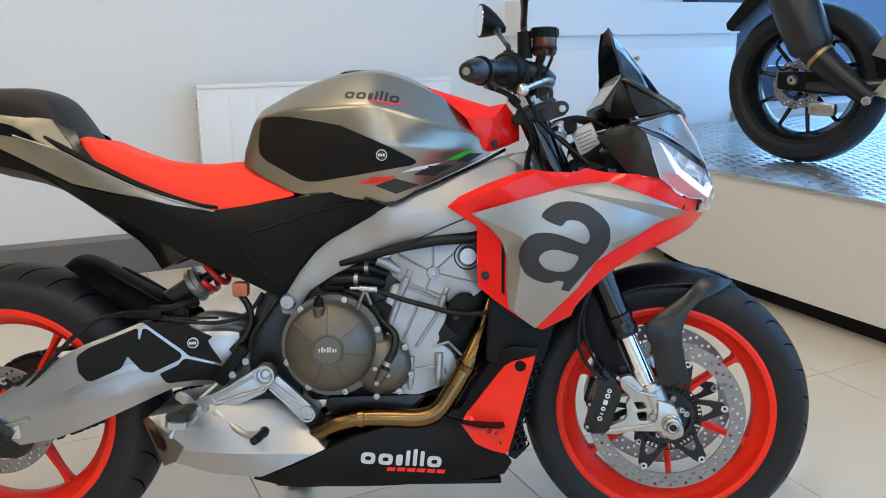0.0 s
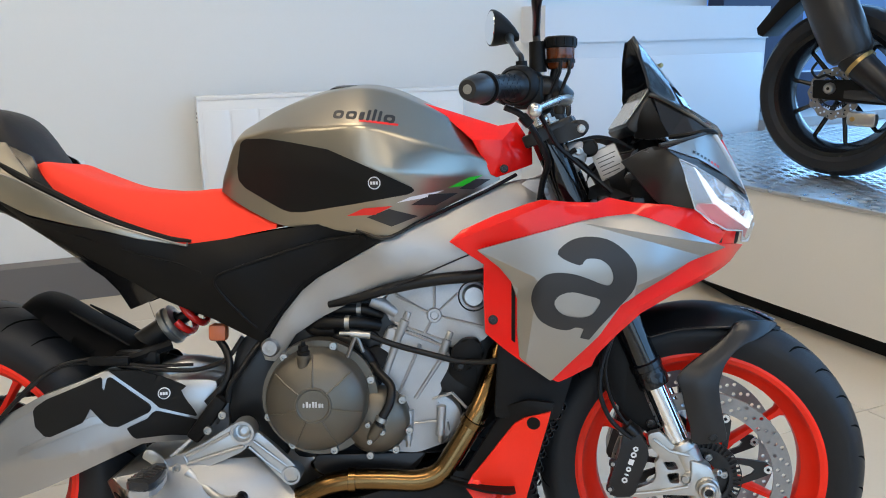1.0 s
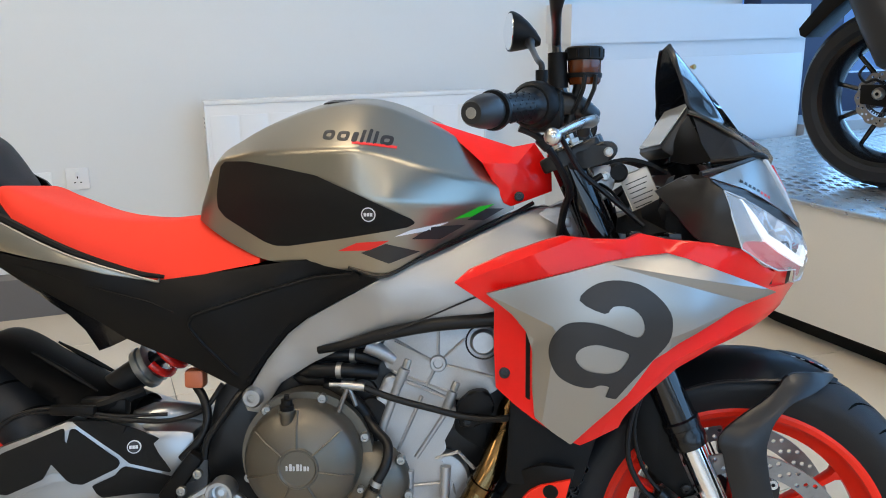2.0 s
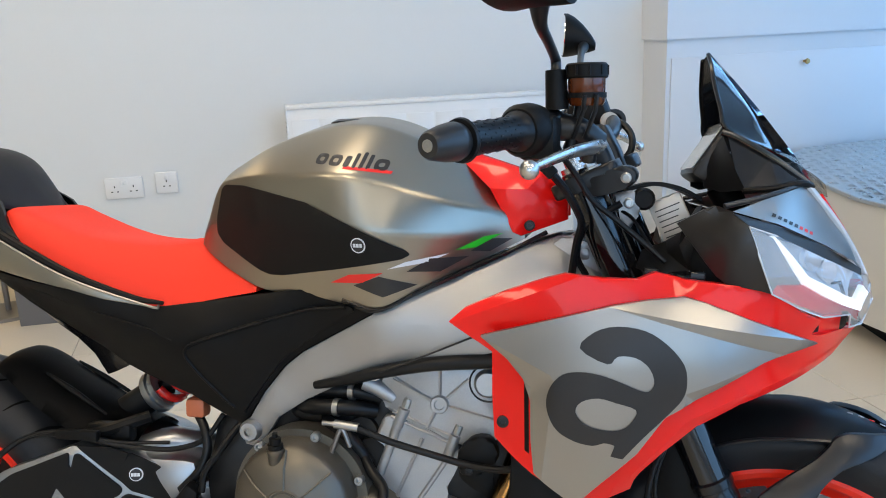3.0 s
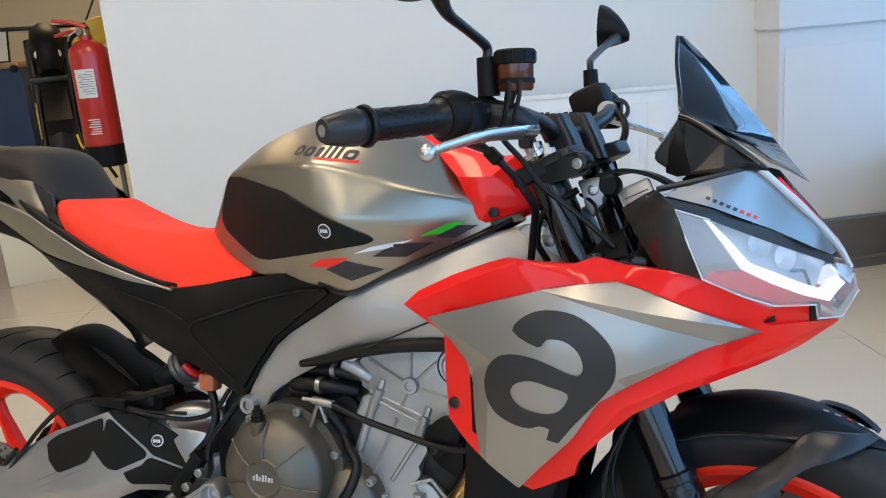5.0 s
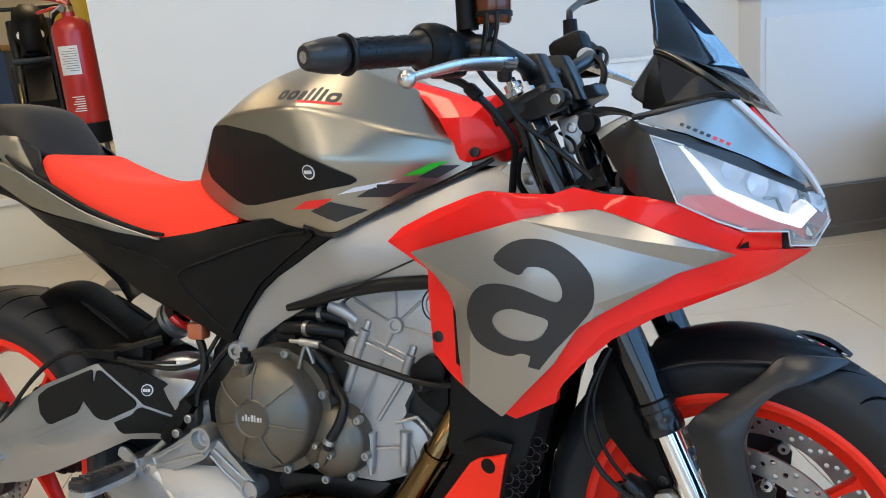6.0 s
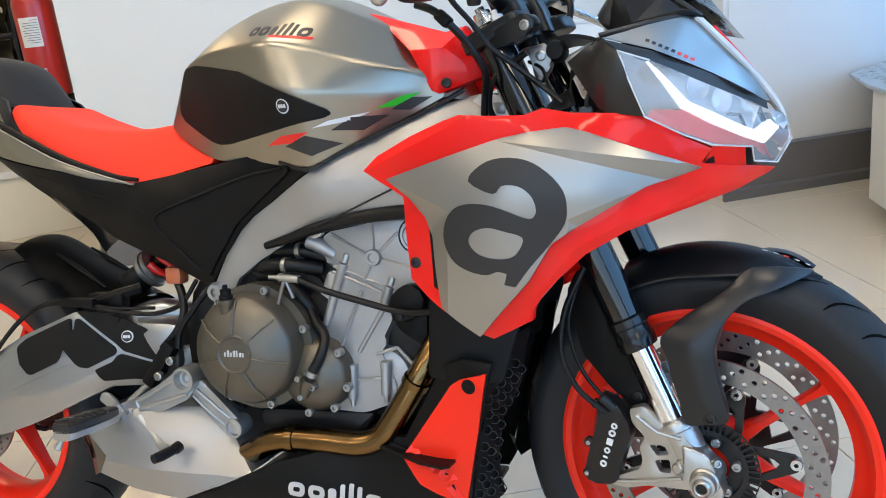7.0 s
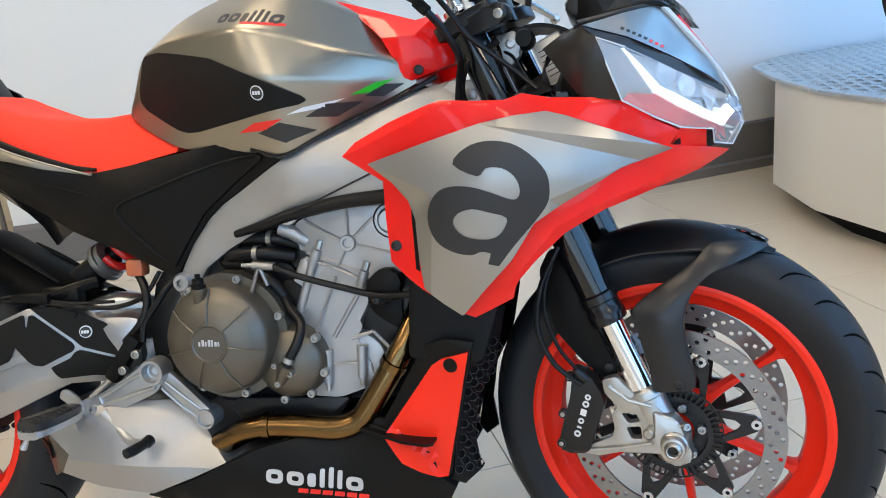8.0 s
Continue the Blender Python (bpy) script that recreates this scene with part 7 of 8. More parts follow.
part("hanger_rib", tube([(0.552, -0.143, 0.388), (0.580, -0.142, 0.362), (0.608, -0.140, 0.340)], 0.0030, 8), "tin", rest)
for c, r, y in (((0.544, 0.417), 0.0215, -0.160), ((0.624, 0.337), 0.0170, -0.146)):
    part("hanger_boss", lathe([(0, y + 0.018), (r * 0.62, y + 0.018), (r * 0.74, y), (r * 0.94, y), (r, y + 0.003), (r, y + 0.034), (0, y + 0.034)], (c[0], 0, c[1]), (0, 1, 0), 28), "tin", rest)
    part("hanger_bolt", bolt((c[0], y + 0.018, c[1]), (0, -1, 0), r * 0.5, 0.005), "zinc", rest)
part("heel_guard", plate(rounded([(0.368, 0.372), (0.374, 0.386), (0.386, 0.386), (0.402, 0.374), (0.412, 0.358), (0.398, 0.352)], 0.004), -0.152, -0.147, 0.001), "tin", rest)
for c in ((0.405, 0.352), (0.427, 0.353)):
    part("hanger_screw", bolt((c[0], -0.147, c[1]), (0, -1, 0), 0.0075, 0.007), "zinc", rest)
PEG = ((0.402, -0.160, 0.353), (0.404, -0.190, 0.356), (0.408, -0.240, 0.361), (0.411, -0.278, 0.364), (0.412, -0.288, 0.364))
def peg_body(scale, lift):
    bm = bmesh.new()
    add_loft(bm, [[Vector((c[0] + a * wx * scale, c[1], c[2] + lift + b * wz)) for a, b in ((-1, -0.6), (-0.7, -1), (0.7, -1), (1, -0.6), (1, 0.6), (0.7, 1), (-0.7, 1), (-1, 0.6))] for c, wx, wz in zip(PEG, (0.012, 0.019, 0.024, 0.023, 0.016), (0.0075,) * 5)])
    return bm
peg = part("footrest", peg_body(1.0, -0.006), "tin", bike, "aluminium footrest topped with grooved rubber")
part("footrest_rubber", peg_body(0.95, 0.0055), "plastic_grey", peg, "black grooved rubber")
for k in range(6):
    y = -0.190 - k * 0.015
    for sgn in (-1, 1):
        part("rubber_ridge", tube([(0.407, y, 0.3740 - 0.09 * (y + 0.23)), (0.407 + sgn * 0.018, y - 0.008, 0.3730 - 0.09 * (y + 0.23))], 0.0022, 6), "plastic_grey", peg)
part("footrest_pivot", tube([(0.400, -0.146, 0.350), (0.402, -0.166, 0.353)], 0.012, 12), "tin", peg)
part("footrest_feeler", tube([(0.409, -0.280, 0.357), (0.404, -0.282, 0.346), (0.399, -0.283, 0.336), (0.398, -0.283, 0.334)], [0.004, 0.004, 0.006, 0.004], 10), "tin", peg)
part("brake_pedal", tube([(0.446, -0.148, 0.346), (0.462, -0.152, 0.334), (0.482, -0.160, 0.320), (0.508, -0.174, 0.308), (0.535, -0.186, 0.310), (0.549, -0.190, 0.316)], [0.010, 0.0075, 0.0068, 0.0068, 0.0072, 0.009], 10, 5), "tin", bike, "cast brake pedal")
part("pedal_toe_peg", tube([(0.549, -0.186, 0.317), (0.548, -0.196, 0.315), (0.5475, -0.1961, 0.315), (0.542, -0.222, 0.313), (0.537, -0.236, 0.312), (0.5368, -0.2361, 0.312)], [0.0095, 0.0095, 0.0080, 0.0088, 0.0080, 0.005], 12), "rubber", bike)
part("pedal_stop", tube([(0.470, -0.128, 0.327), (0.497, -0.130, 0.354)], 0.0075, 10), "rubber", bike)
# side stand on the far side
part("side_stand", tube([(0.60, 0.10, 0.33), (0.57, 0.16, 0.18), (0.55, 0.245, 0.062)], [0.016, 0.013, 0.012], 10), "dark_metal", bike, "black side stand")
part("stand_foot", box((0.52, 0.225, 0.054), (0.58, 0.275, 0.068), 0.004), "dark_metal", bike)

# ---- handlebar, levers, mirrors: given for the machine's right with the steering straight, and put on both sides
def U(x, y, z):
    return STEER.inverted() @ Vector((x, y, z))


FLIP = Matrix.Diagonal((1, -1, 1, 1))


def sweep(p):
    """The far grip is swept back a little more than the near one."""
    d = max(0.0, p.y - 0.16)
    return Vector((p.x - 0.22 * d, p.y, p.z + 0.06 * d))


def twin(name, bm, mat, label="", angle=38, parent=None):
    c = bm.copy()
    turn(c, FLIP)
    if name in ("bar_end", "bar_end_screw", "hand_grip", "switch_housing", "switch_block"):
        for v in c.verts:
            v.co = sweep(v.co)
    bmesh.ops.reverse_faces(c, faces=c.faces)
    return part(name, steered(bm), mat, parent or bike, label, angle), part(name, steered(c), mat, parent or bike, label, angle)


G0, G1 = U(0.927, -0.438, 0.965), U(1.010, -0.280, 0.989)
gd = (G1 - G0).normalized()
bar_pts = [G0 + gd * 0.03, G1, U(1.045, -0.205, 0.998), U(1.069, -0.123, 0.989), Vector((1.086, -0.055, 0.984)), Vector((1.087, -0.010, 0.983))]
half = spline(bar_pts, 6)
both_half = half + [sweep(Vector((p.x, -p.y, p.z))) for p in half[::-1]]
bm = bmesh.new()
add_tube(bm, both_half, 0.0125, 16)
part("handlebar", steered(bm), "dark_metal", bike, "black tapered handlebar")
twin("bar_end", lathe([(0, -0.012), (0.0125, -0.012), (0.0150, -0.008), (0.0190, 0.012), (0.0205, 0.026), (0.0205, 0.032), (0.0190, 0.034), (0.0190, 0.038), (0, 0.038)], G0, gd, 28), "plastic_grey", "black bar end weight")
twin("bar_end_screw", bolt(G0 + gd * -0.0115, -gd, 0.0065, 0.0015), "zinc")
grip = lathe([(0.012, 0.040), (0.0230, 0.040), (0.0240, 0.044), (0.0225, 0.047), (0.0178, 0.048), (0.0178, 0.140), (0.0205, 0.146), (0.0235, 0.150), (0.0235, 0.156), (0.012, 0.157)], G0, gd, 28)
twin("hand_grip", grip, "rubber", "black rubber hand grip")
a_, u_, w_ = basis(gd)
for k in range(9):
    for j in range(12):
        th = j * math.pi / 6 + (k % 2) * 0.26
        p = G0 + gd * (0.056 + k * 0.0095) + (u_ * math.cos(th) + w_ * math.sin(th)) * 0.0179
        nrm = (u_ * math.cos(th) + w_ * math.sin(th))
        b = box((-0.0022, -0.0008, -0.0006), (0.0022, 0.0008, 0.0006))
        rot = Matrix((gd, nrm.cross(gd), nrm)).transposed().to_4x4()
        part("grip_dimple", steered(turn(b, Matrix.Translation(p) @ rot)), "rubber", bike)
twin("switch_housing", lathe([(0.013, 0.150), (0.026, 0.152), (0.0305, 0.158), (0.031, 0.175), (0.028, 0.190), (0.024, 0.200), (0.013, 0.202)], G0, gd, 24), "plastic", "black switch housing")
twin("switch_block", turn(box((-0.022, -0.02, -0.030), (0.022, 0.018, 0.022), 0.008), Matrix.Translation(G0 + gd * 0.185 + Vector((0.008, 0, -0.006)))), "plastic")
twin("lever_clamp", lathe([(0.013, 0.205), (0.0195, 0.205), (0.0195, 0.235), (0.013, 0.235)], G0, gd, 20), "dark_metal")
PV = U(1.088, -0.226, 0.972)
part("lever_perch", steered(tube([G0 + gd * 0.225, G0 + gd * 0.232 + Vector((0.03, 0, -0.005)), PV + Vector((0, 0, 0.004))], [0.017, 0.016, 0.014], 12, 3)), "dark_metal", bike)
LB = U(1.017, -0.392, 0.941)
lev = [PV, PV.lerp(LB, 0.25) + Vector((0.010, 0, 0.004)), PV.lerp(LB, 0.6) + Vector((0.014, 0, 0.008)), PV.lerp(LB, 0.85) + Vector((0.006, 0, 0.004)), LB]
bm = bmesh.new()
pts = spline(lev, 6)
add_tube(bm, pts, [0.0112 - 0.0058 * i / (len(pts) - 1) for i in range(len(pts))], 12, True, 0.75)
bmesh.ops.create_uvsphere(bm, u_segments=16, v_segments=10, radius=0.0105, matrix=Matrix.Translation(LB))
lever = part("hand_lever", steered(bm), "machined", bike, "polished aluminium hand lever with a ball end")
part("lever_pivot", steered(lathe([(0, -0.014), (0.008, -0.014), (0.0095, -0.011), (0.0095, 0.013), (0, 0.013)], PV + Vector((-0.012, 0.004, -0.006)), (0.1, -0.2, 1), 16)), "dark_metal", lever)
bm = bmesh.new()
add_tube(bm, spline([(1.066, 0.190, 1.004), (1.072, 0.250, 0.993), (1.082, 0.340, 0.979), (1.093, 0.420, 0.963)], 5), [0.0085 - 0.0002 * i for i in range(16)], 10, True, 0.75)
bmesh.ops.create_uvsphere(bm, u_segments=16, v_segments=10, radius=0.0105, matrix=Matrix.Translation((1.093, 0.424, 0.962)))
part("hand_lever", steered(bm), "machined", bike, "polished aluminium hand lever with a ball end")
RB = Vector((1.117, -0.232, 1.056))
resv = part("fluid_reservoir", steered(lathe([(0, -0.018), (0.019, -0.018), (0.0215, -0.014), (0.0220, 0.014), (0, 0.014)], RB, (0, 0, 1), 28)), "amber", bike, "amber brake fluid reservoir")
part("reservoir_cap", steered(lathe([(0, 0.031), (0.0225, 0.031), (0.0245, 0.029), (0.0248, 0.015), (0.0235, 0.0135), (0, 0.0135)], RB, (0, 0, 1), 28)), "plastic", resv)
for k in range(10):
    a = 2 * math.pi * k / 10
    part("cap_rib", steered(tube([RB + Vector((0.0246 * math.cos(a), 0.0246 * math.sin(a), 0.017)), RB + Vector((0.0246 * math.cos(a), 0.0246 * math.sin(a), 0.028))], 0.0014, 6)), "plastic", resv)
part("reservoir_band", steered(lathe([(0.0222, -0.003), (0.0232, -0.003), (0.0232, -0.009), (0.0222, -0.009)], RB, (0, 0, 1), 28)), "plastic", resv)
for dx in (0.002, 0.016):
    part("reservoir_bracket", steered(tube([RB + Vector((dx, -0.022, -0.006)), RB + Vector((dx - 0.002, -0.020, -0.024)), RB + Vector((dx - 0.016, -0.010, -0.056))], 0.0030, 6)), "dark_metal", bike)
part("reservoir_pipe", steered(tube([RB + Vector((-0.006, 0, -0.016)), RB + Vector((-0.010, 0, -0.030)), RB + Vector((-0.014, 0.0, -0.048)), RB + Vector((-0.02, 0, -0.07))], [0.008, 0.0065, 0.0065, 0.009], 10, 3)), "rubber", bike)
def mirror(mount, stem, centre, facing, flip):
    """A mirror: a sleeve on the bar clamp, a cranked stem, a teardrop housing and its glass; facing is the glass's outward normal."""
    mount, centre, n_ = Vector(mount), Vector(centre), Vector(facing).normalized()
    part("mirror_mount", steered(tube([mount + Vector((0.002, 0, -0.046)), mount, mount + Vector((0, 0, 0.0005))], [0.0140, 0.0125, 0.008], 14)), "plastic", bike)
    part("mirror_stem", steered(tube([mount + Vector((0, 0, -0.004))] + stem, [0.0062] * (len(stem) - 1) + [0.0075, 0.013], 10, 4)), "dark_metal", bike, "black mirror stem")
    u_ = Vector((0, 0, 1)).cross(n_).normalized() * flip
    w_ = n_.cross(u_) * flip
    ring = [2 * math.pi * k / 36 for k in range(36)]
    def at(t, s_, d):
        c, si = math.cos(t), math.sin(t)
        return centre + u_ * (0.082 * c * s_) + w_ * ((0.044 - 0.012 * c) * si * s_ + 0.008 * c * s_) - n_ * d
    pull = Vector(stem[-1]) - centre
    pull -= n_ * pull.dot(n_)
    rows_ = [[at(t, s_, d) + pull * k for t in ring] for s_, d, k in ((0.93, -0.004, 0), (1.0, -0.0045, 0), (1.0, 0.002, 0), (0.90, 0.016, 0.08), (0.68, 0.034, 0.34), (0.42, 0.050, 0.68), (0.20, 0.060, 0.95))]
    bm = bmesh.new()
    add_loft(bm, rows_, cap=True)
    part("mirror_housing", steered(bm), "plastic", bike, "black rear-view mirror housing", 50)
    bm = bmesh.new()
    add_loft(bm, [[at(t, 0.92, -0.0045) for t in ring], [at(t, 0.91, -0.0060) for t in ring]], cap=True)
    part("mirror_glass", steered(bm), "mirror", bike, "mirror glass")


mirror((1.081, -0.237, 1.080), [Vector((1.080, -0.232, 1.088)), Vector((1.080, -0.240, 1.096)), Vector((1.084, -0.290, 1.110)), Vector((1.087, -0.336, 1.124)), Vector((1.092, -0.362, 1.148))], (1.056, -0.404, 1.182), (-0.93, 0.30, 0.05), 1)
mirror((1.014, 0.262, 1.086), [Vector((1.013, 0.264, 1.096)), Vector((1.002, 0.300, 1.108)), Vector((0.972, 0.46, 1.146)), Vector((0.958, 0.555, 1.166))], (0.908, 0.600, 1.194), (-0.96, -0.28, 0.05), -1)
# yokes, risers, key, cables
yk = plate(rounded([(1.045, -0.125), (1.075, -0.128), (1.140, -0.118), (1.140, -0.06), (1.115, -0.03), (1.115, 0.03), (1.140, 0.06), (1.140, 0.118), (1.075, 0.128), (1.045, 0.125), (1.055, 0.05), (1.055, -0.05)], 0.012), -0.011, 0.011, 0.004)
yk = turn(yk, Matrix.Translation((0, 0, 0.935)) @ Matrix.Rotation(radians(90), 4, "X"))
turn(yk, Matrix.Translation((1.095, 0, 0.94)) @ Matrix.Rotation(radians(-24), 4, "Y") @ Matrix.Translation((-1.095, 0, -0.935)))
part("top_yoke", steered(yk), "dark_metal", bike, "black top yoke")
part("yoke_clamp", steered(plate(rounded([(1.086, 0.941), (1.124, 0.950), (1.135, 0.960), (1.156, 0.960), (1.164, 0.948), (1.156, 0.933), (1.120, 0.921), (1.092, 0.917)], 0.008), -0.124, -0.096, 0.004)), "dark_metal", bike)
part("yoke_bolt", steered(bolt((1.149, -0.124, 0.945), (0, -1, 0), 0.0072, 0.003)), "zinc", bike)
cap = part("fork_cap", steered(lathe([(0.0235, -0.020), (0.0235, 0.002), (0.0215, 0.004), (0, 0.004)], (1.103, -0.098, 0.948), AX, 28)), "dark_metal", bike, "black fork cap")
part("fork_adjuster", steered(lathe([(0.0165, 0.003), (0.0165, 0.006), (0.0115, 0.007), (0.0115, 0.013), (0.0060, 0.014), (0.0060, 0.022), (0, 0.022)], (1.099, -0.098, 0.950), AX, 6)), "zinc", cap, "zinc-plated hexagonal adjuster")
for s in (-1, 1):
    bm = bmesh.new()
    add_loft(bm, [[Vector((x + u * a, s * 0.043 + v * b, z)) for u, v in rounded([(-1, -1), (1, -1), (1, 1), (-1, 1)], 0.5, 3)] for x, z, a, b in ((1.107, 0.944, 0.021, 0.021), (1.092, 0.976, 0.023, 0.021), (1.077, 1.006, 0.022, 0.020), (1.0755, 1.011, 0.020, 0.018))])
    riser = part("bar_riser", steered(bm), "dark_metal", bike, "black handlebar riser")
    for x, y in ((1.066, -0.010), (1.066, 0.010), (1.084, -0.010), (1.084, 0.010)):
        part("riser_bolt", steered(bolt((x, s * 0.043 + y, 1.011 + (1.0755 - x) * 0.1), (0, 0, 1), 0.0030, 0.0015)), "dark_metal", riser)
low_yk = box((1.10, -0.125, 0.765), (1.20, 0.125, 0.795), 0.012)
part("lower_yoke", steered(turn(low_yk, Matrix.Translation((1.15, 0, 0.78)) @ Matrix.Rotation(radians(-24), 4, "Y") @ Matrix.Translation((-1.15, 0, -0.78)))), "dark_metal", bike)
for pts, r in (([(0.990, -0.200, 0.965), (1.012, -0.197, 0.956), (1.028, -0.190, 0.942), (1.047, -0.168, 0.918), (1.063, -0.150, 0.890), (1.068, -0.140, 0.872), (1.062, -0.125, 0.846), (1.056, -0.115, 0.805)], 0.0055), ([(1.036, -0.205, 0.975), (1.044, -0.195, 0.960), (1.060, -0.175, 0.938), (1.082, -0.160, 0.905), (1.112, -0.150, 0.880), (1.146, -0.146, 0.852), (1.176, -0.150, 0.826)], 0.0040),
               ([(1.112, -0.062, 0.893), (1.135, -0.082, 0.880), (1.151, -0.120, 0.856), (1.168, -0.142, 0.830)], 0.0026), ([(1.107, 0.158, 1.028), (1.128, 0.138, 1.022), (1.143, 0.125, 1.000), (1.138, 0.120, 0.972), (1.110, 0.115, 0.951), (1.083, 0.100, 0.945)], 0.0058),
               ([(1.120, -0.115, 0.900), (1.075, -0.115, 0.87), (1.062, -0.105, 0.83), (1.075, -0.095, 0.80)], 0.0048)):
    part("control_cable", tube(pts, r, 8, 7), "rubber", bike, "black control cable")
part("cable_clip", turn(box((-0.011, -0.009, -0.008), (0.011, 0.009, 0.008), 0.003), Matrix.Translation((1.026, -0.190, 0.944)) @ Matrix.Rotation(radians(45), 4, "Y")), "plastic", bike)
part("clutch_perch", steered(join(turn(box((-0.034, -0.026, -0.030), (0.034, 0.026, 0.030), 0.014), Matrix.Translation((1.036, 0.215, 1.026)) @ Matrix.Rotation(radians(-20), 4, "Y")))), "plastic", bike, "black clutch lever perch")
part("cable_adjuster_nut", lathe([(0, 0.006), (0.0135, 0.006), (0.0150, 0.002), (0.0150, -0.006), (0.006, -0.006), (0.006, -0.003), (0, -0.003)], (1.107, 0.160, 1.028), (-0.25, 0.95, 0.1), 24), "tag", bike, "pale cable adjuster wheel")
part("yoke_stop", tube([(1.10, 0.13, 0.93), (1.125, 0.14, 0.94)], 0.012, 14), "plastic", bike)
part("ignition_lock", tube([(1.10, 0.0, 0.92), (1.092, 0.0, 0.945)], 0.016, 16), "plastic", bike)
part("lock_barrel", lathe([(0, -0.028), (0.012, -0.028), (0.016, -0.022), (0.016, 0.0), (0, 0)], (1.152, -0.045, 0.905), (0, 1, 0), 18), "plastic", bike)
hb = part("hose_bracket", plate(rounded([(1.108, 0.912), (1.140, 0.918), (1.148, 0.886), (1.132, 0.860), (1.122, 0.868), (1.118, 0.892)], 0.006), -0.072, -0.050, 0.003), "steel", bike, "grey cast bracket")
part("bracket_bolt", bolt((1.132, -0.072, 0.899), (0, -1, 0), 0.0075, 0.004), "zinc", hb)
part("front_brake_hose", tube([(1.195, -0.125, 0.60), (1.168, -0.132, 0.54), (1.162, -0.133, 0.48), (1.180, -0.128, 0.432), (1.205, -0.122, 0.405), (1.222, -0.116, 0.392)], 0.0042, 8, 6), "rubber", bike, "black front brake hose")
part("front_sensor_lead", tube([(1.190, -0.125, 0.59), (1.172, -0.128, 0.52), (1.190, -0.120, 0.45), (1.230, -0.110, 0.40), (1.250, -0.10, 0.385)], 0.0030, 8, 6), "rubber", bike)
part("hose_joint", lathe([(0, -0.012), (0.007, -0.012), (0.008, 0.0), (0.006, 0.012), (0, 0.012)], (1.222, -0.114, 0.405), (0.6, 0.1, -0.6), 12), "dark_metal", bike)
for x, z in ((1.155, 0.812), (1.175, 0.806), (1.195, 0.805), (1.21, 0.81)):
    part("connector", box((x - 0.008, -0.19, z - 0.006), (x + 0.012, -0.165, z + 0.008), 0.002, 1), "plastic_gloss", bike)

# ---------------------------------------------------------------- other things
def fire_extinguisher(x, y, z):
    ob = holder("fire_extinguisher", pose(x, y, z), "red fire extinguisher with a pale printed label, hung on a post", "fire extinguisher")
    r = 0.082
    part("cylinder", lathe([(0, 0), (r * 0.9, 0), (r, 0.02), (r, 0.39), (r * 0.92, 0.42), (r * 0.6, 0.445), (0.026, 0.455), (0.026, 0.475), (0, 0.475)], (0, 0, 0), (0, 0, 1), 40), "ext_red", ob)
    part("base_ring", lathe([(0, -0.085), (r * 0.96, -0.085), (r * 1.01, -0.075), (r * 1.01, 0.006), (0, 0.006)], (0, 0, 0), (0, 0, 1), 40), "plastic", ob)
    part("valve", lathe([(0, 0.465), (0.022, 0.465), (0.024, 0.495), (0.016, 0.515), (0, 0.515)], (0, 0, 0), (0, 0, 1), 20), "brass", ob)
    part("handle", tube([(0.02, -0.005, 0.505), (-0.04, -0.02, 0.53), (-0.12, -0.05, 0.545)], [0.012, 0.010, 0.008], 8), "ext_red", ob)
    part("lower_handle", tube([(0.02, -0.005, 0.49), (-0.05, -0.025, 0.495), (-0.12, -0.05, 0.48)], [0.010, 0.008, 0.007], 8), "ext_red", ob)
    part("safety_pin", tube([(0.0, -0.03, 0.505), (-0.03, -0.06, 0.475), (-0.05, -0.05, 0.455)], 0.0035, 6), "zinc", ob)
    part("gauge", lathe([(0, -0.035), (0.016, -0.035), (0.016, -0.02), (0, -0.02)], (0, 0, 0.49), (0, 1, 0), 16), "zinc", ob)
    part("hose", tube([(0.02, 0.0, 0.505), (-0.08, -0.01, 0.46), (-0.10, -0.02, 0.34), (-0.11, -0.02, 0.10), (-0.09, -0.02, 0.0), (-0.05, -0.03, -0.06)], 0.011, 10, 6), "rubber", ob)
    part("hose_bracket", tube([(-0.06, -0.02, 0.02), (-0.10, -0.02, 0.0), (-0.12, -0.02, 0.06)], 0.012, 8, 4), "yellow", ob)
    lab = bmesh.new()
    n = 10
    col = [[lab.verts.new((-(r + 0.0008) * math.sin(a), -(r + 0.0008) * math.cos(a), zz)) for a in [(-0.15 + 1.05 * k / n) - 0.72 for k in range(n + 1)]] for zz in (0.215, 0.335)]
    for k in range(n):
        lab.faces.new((col[0][k], col[0][k + 1], col[1][k + 1], col[1][k]))
    lbl = part("label", lab, "paper", ob, "pale printed label")
    for row, (z0, w) in enumerate(((0.322, 0.35), (0.311, 0.75), (0.301, 0.8), (0.291, 0.7), (0.281, 0.8), (0.271, 0.75), (0.261, 0.8), (0.251, 0.6), (0.241, 0.7), (0.231, 0.5))):
        b = bmesh.new()
        cc = [[b.verts.new((-(r + 0.0016) * math.sin(a), -(r + 0.0016) * math.cos(a), zz)) for a in [(-0.08 + w * k / 6) - 0.72 for k in range(7)]] for zz in (z0, z0 + 0.0026)]
        for k in range(6):
            b.faces.new((cc[0][k], cc[0][k + 1], cc[1][k + 1], cc[1][k]))
        part("label_line", b, "skirting" if row else "ext_red", ob)
    for row in range(7):
        b = bmesh.new()
        cc = [[b.verts.new((-(r + 0.0010) * math.sin(a), -(r + 0.0010) * math.cos(a), zz)) for a in [-0.75 + (0.62 - 0.09 * (row % 3)) * k / 6 for k in range(7)]] for zz in (0.06 + row * 0.010, 0.064 + row * 0.010)]
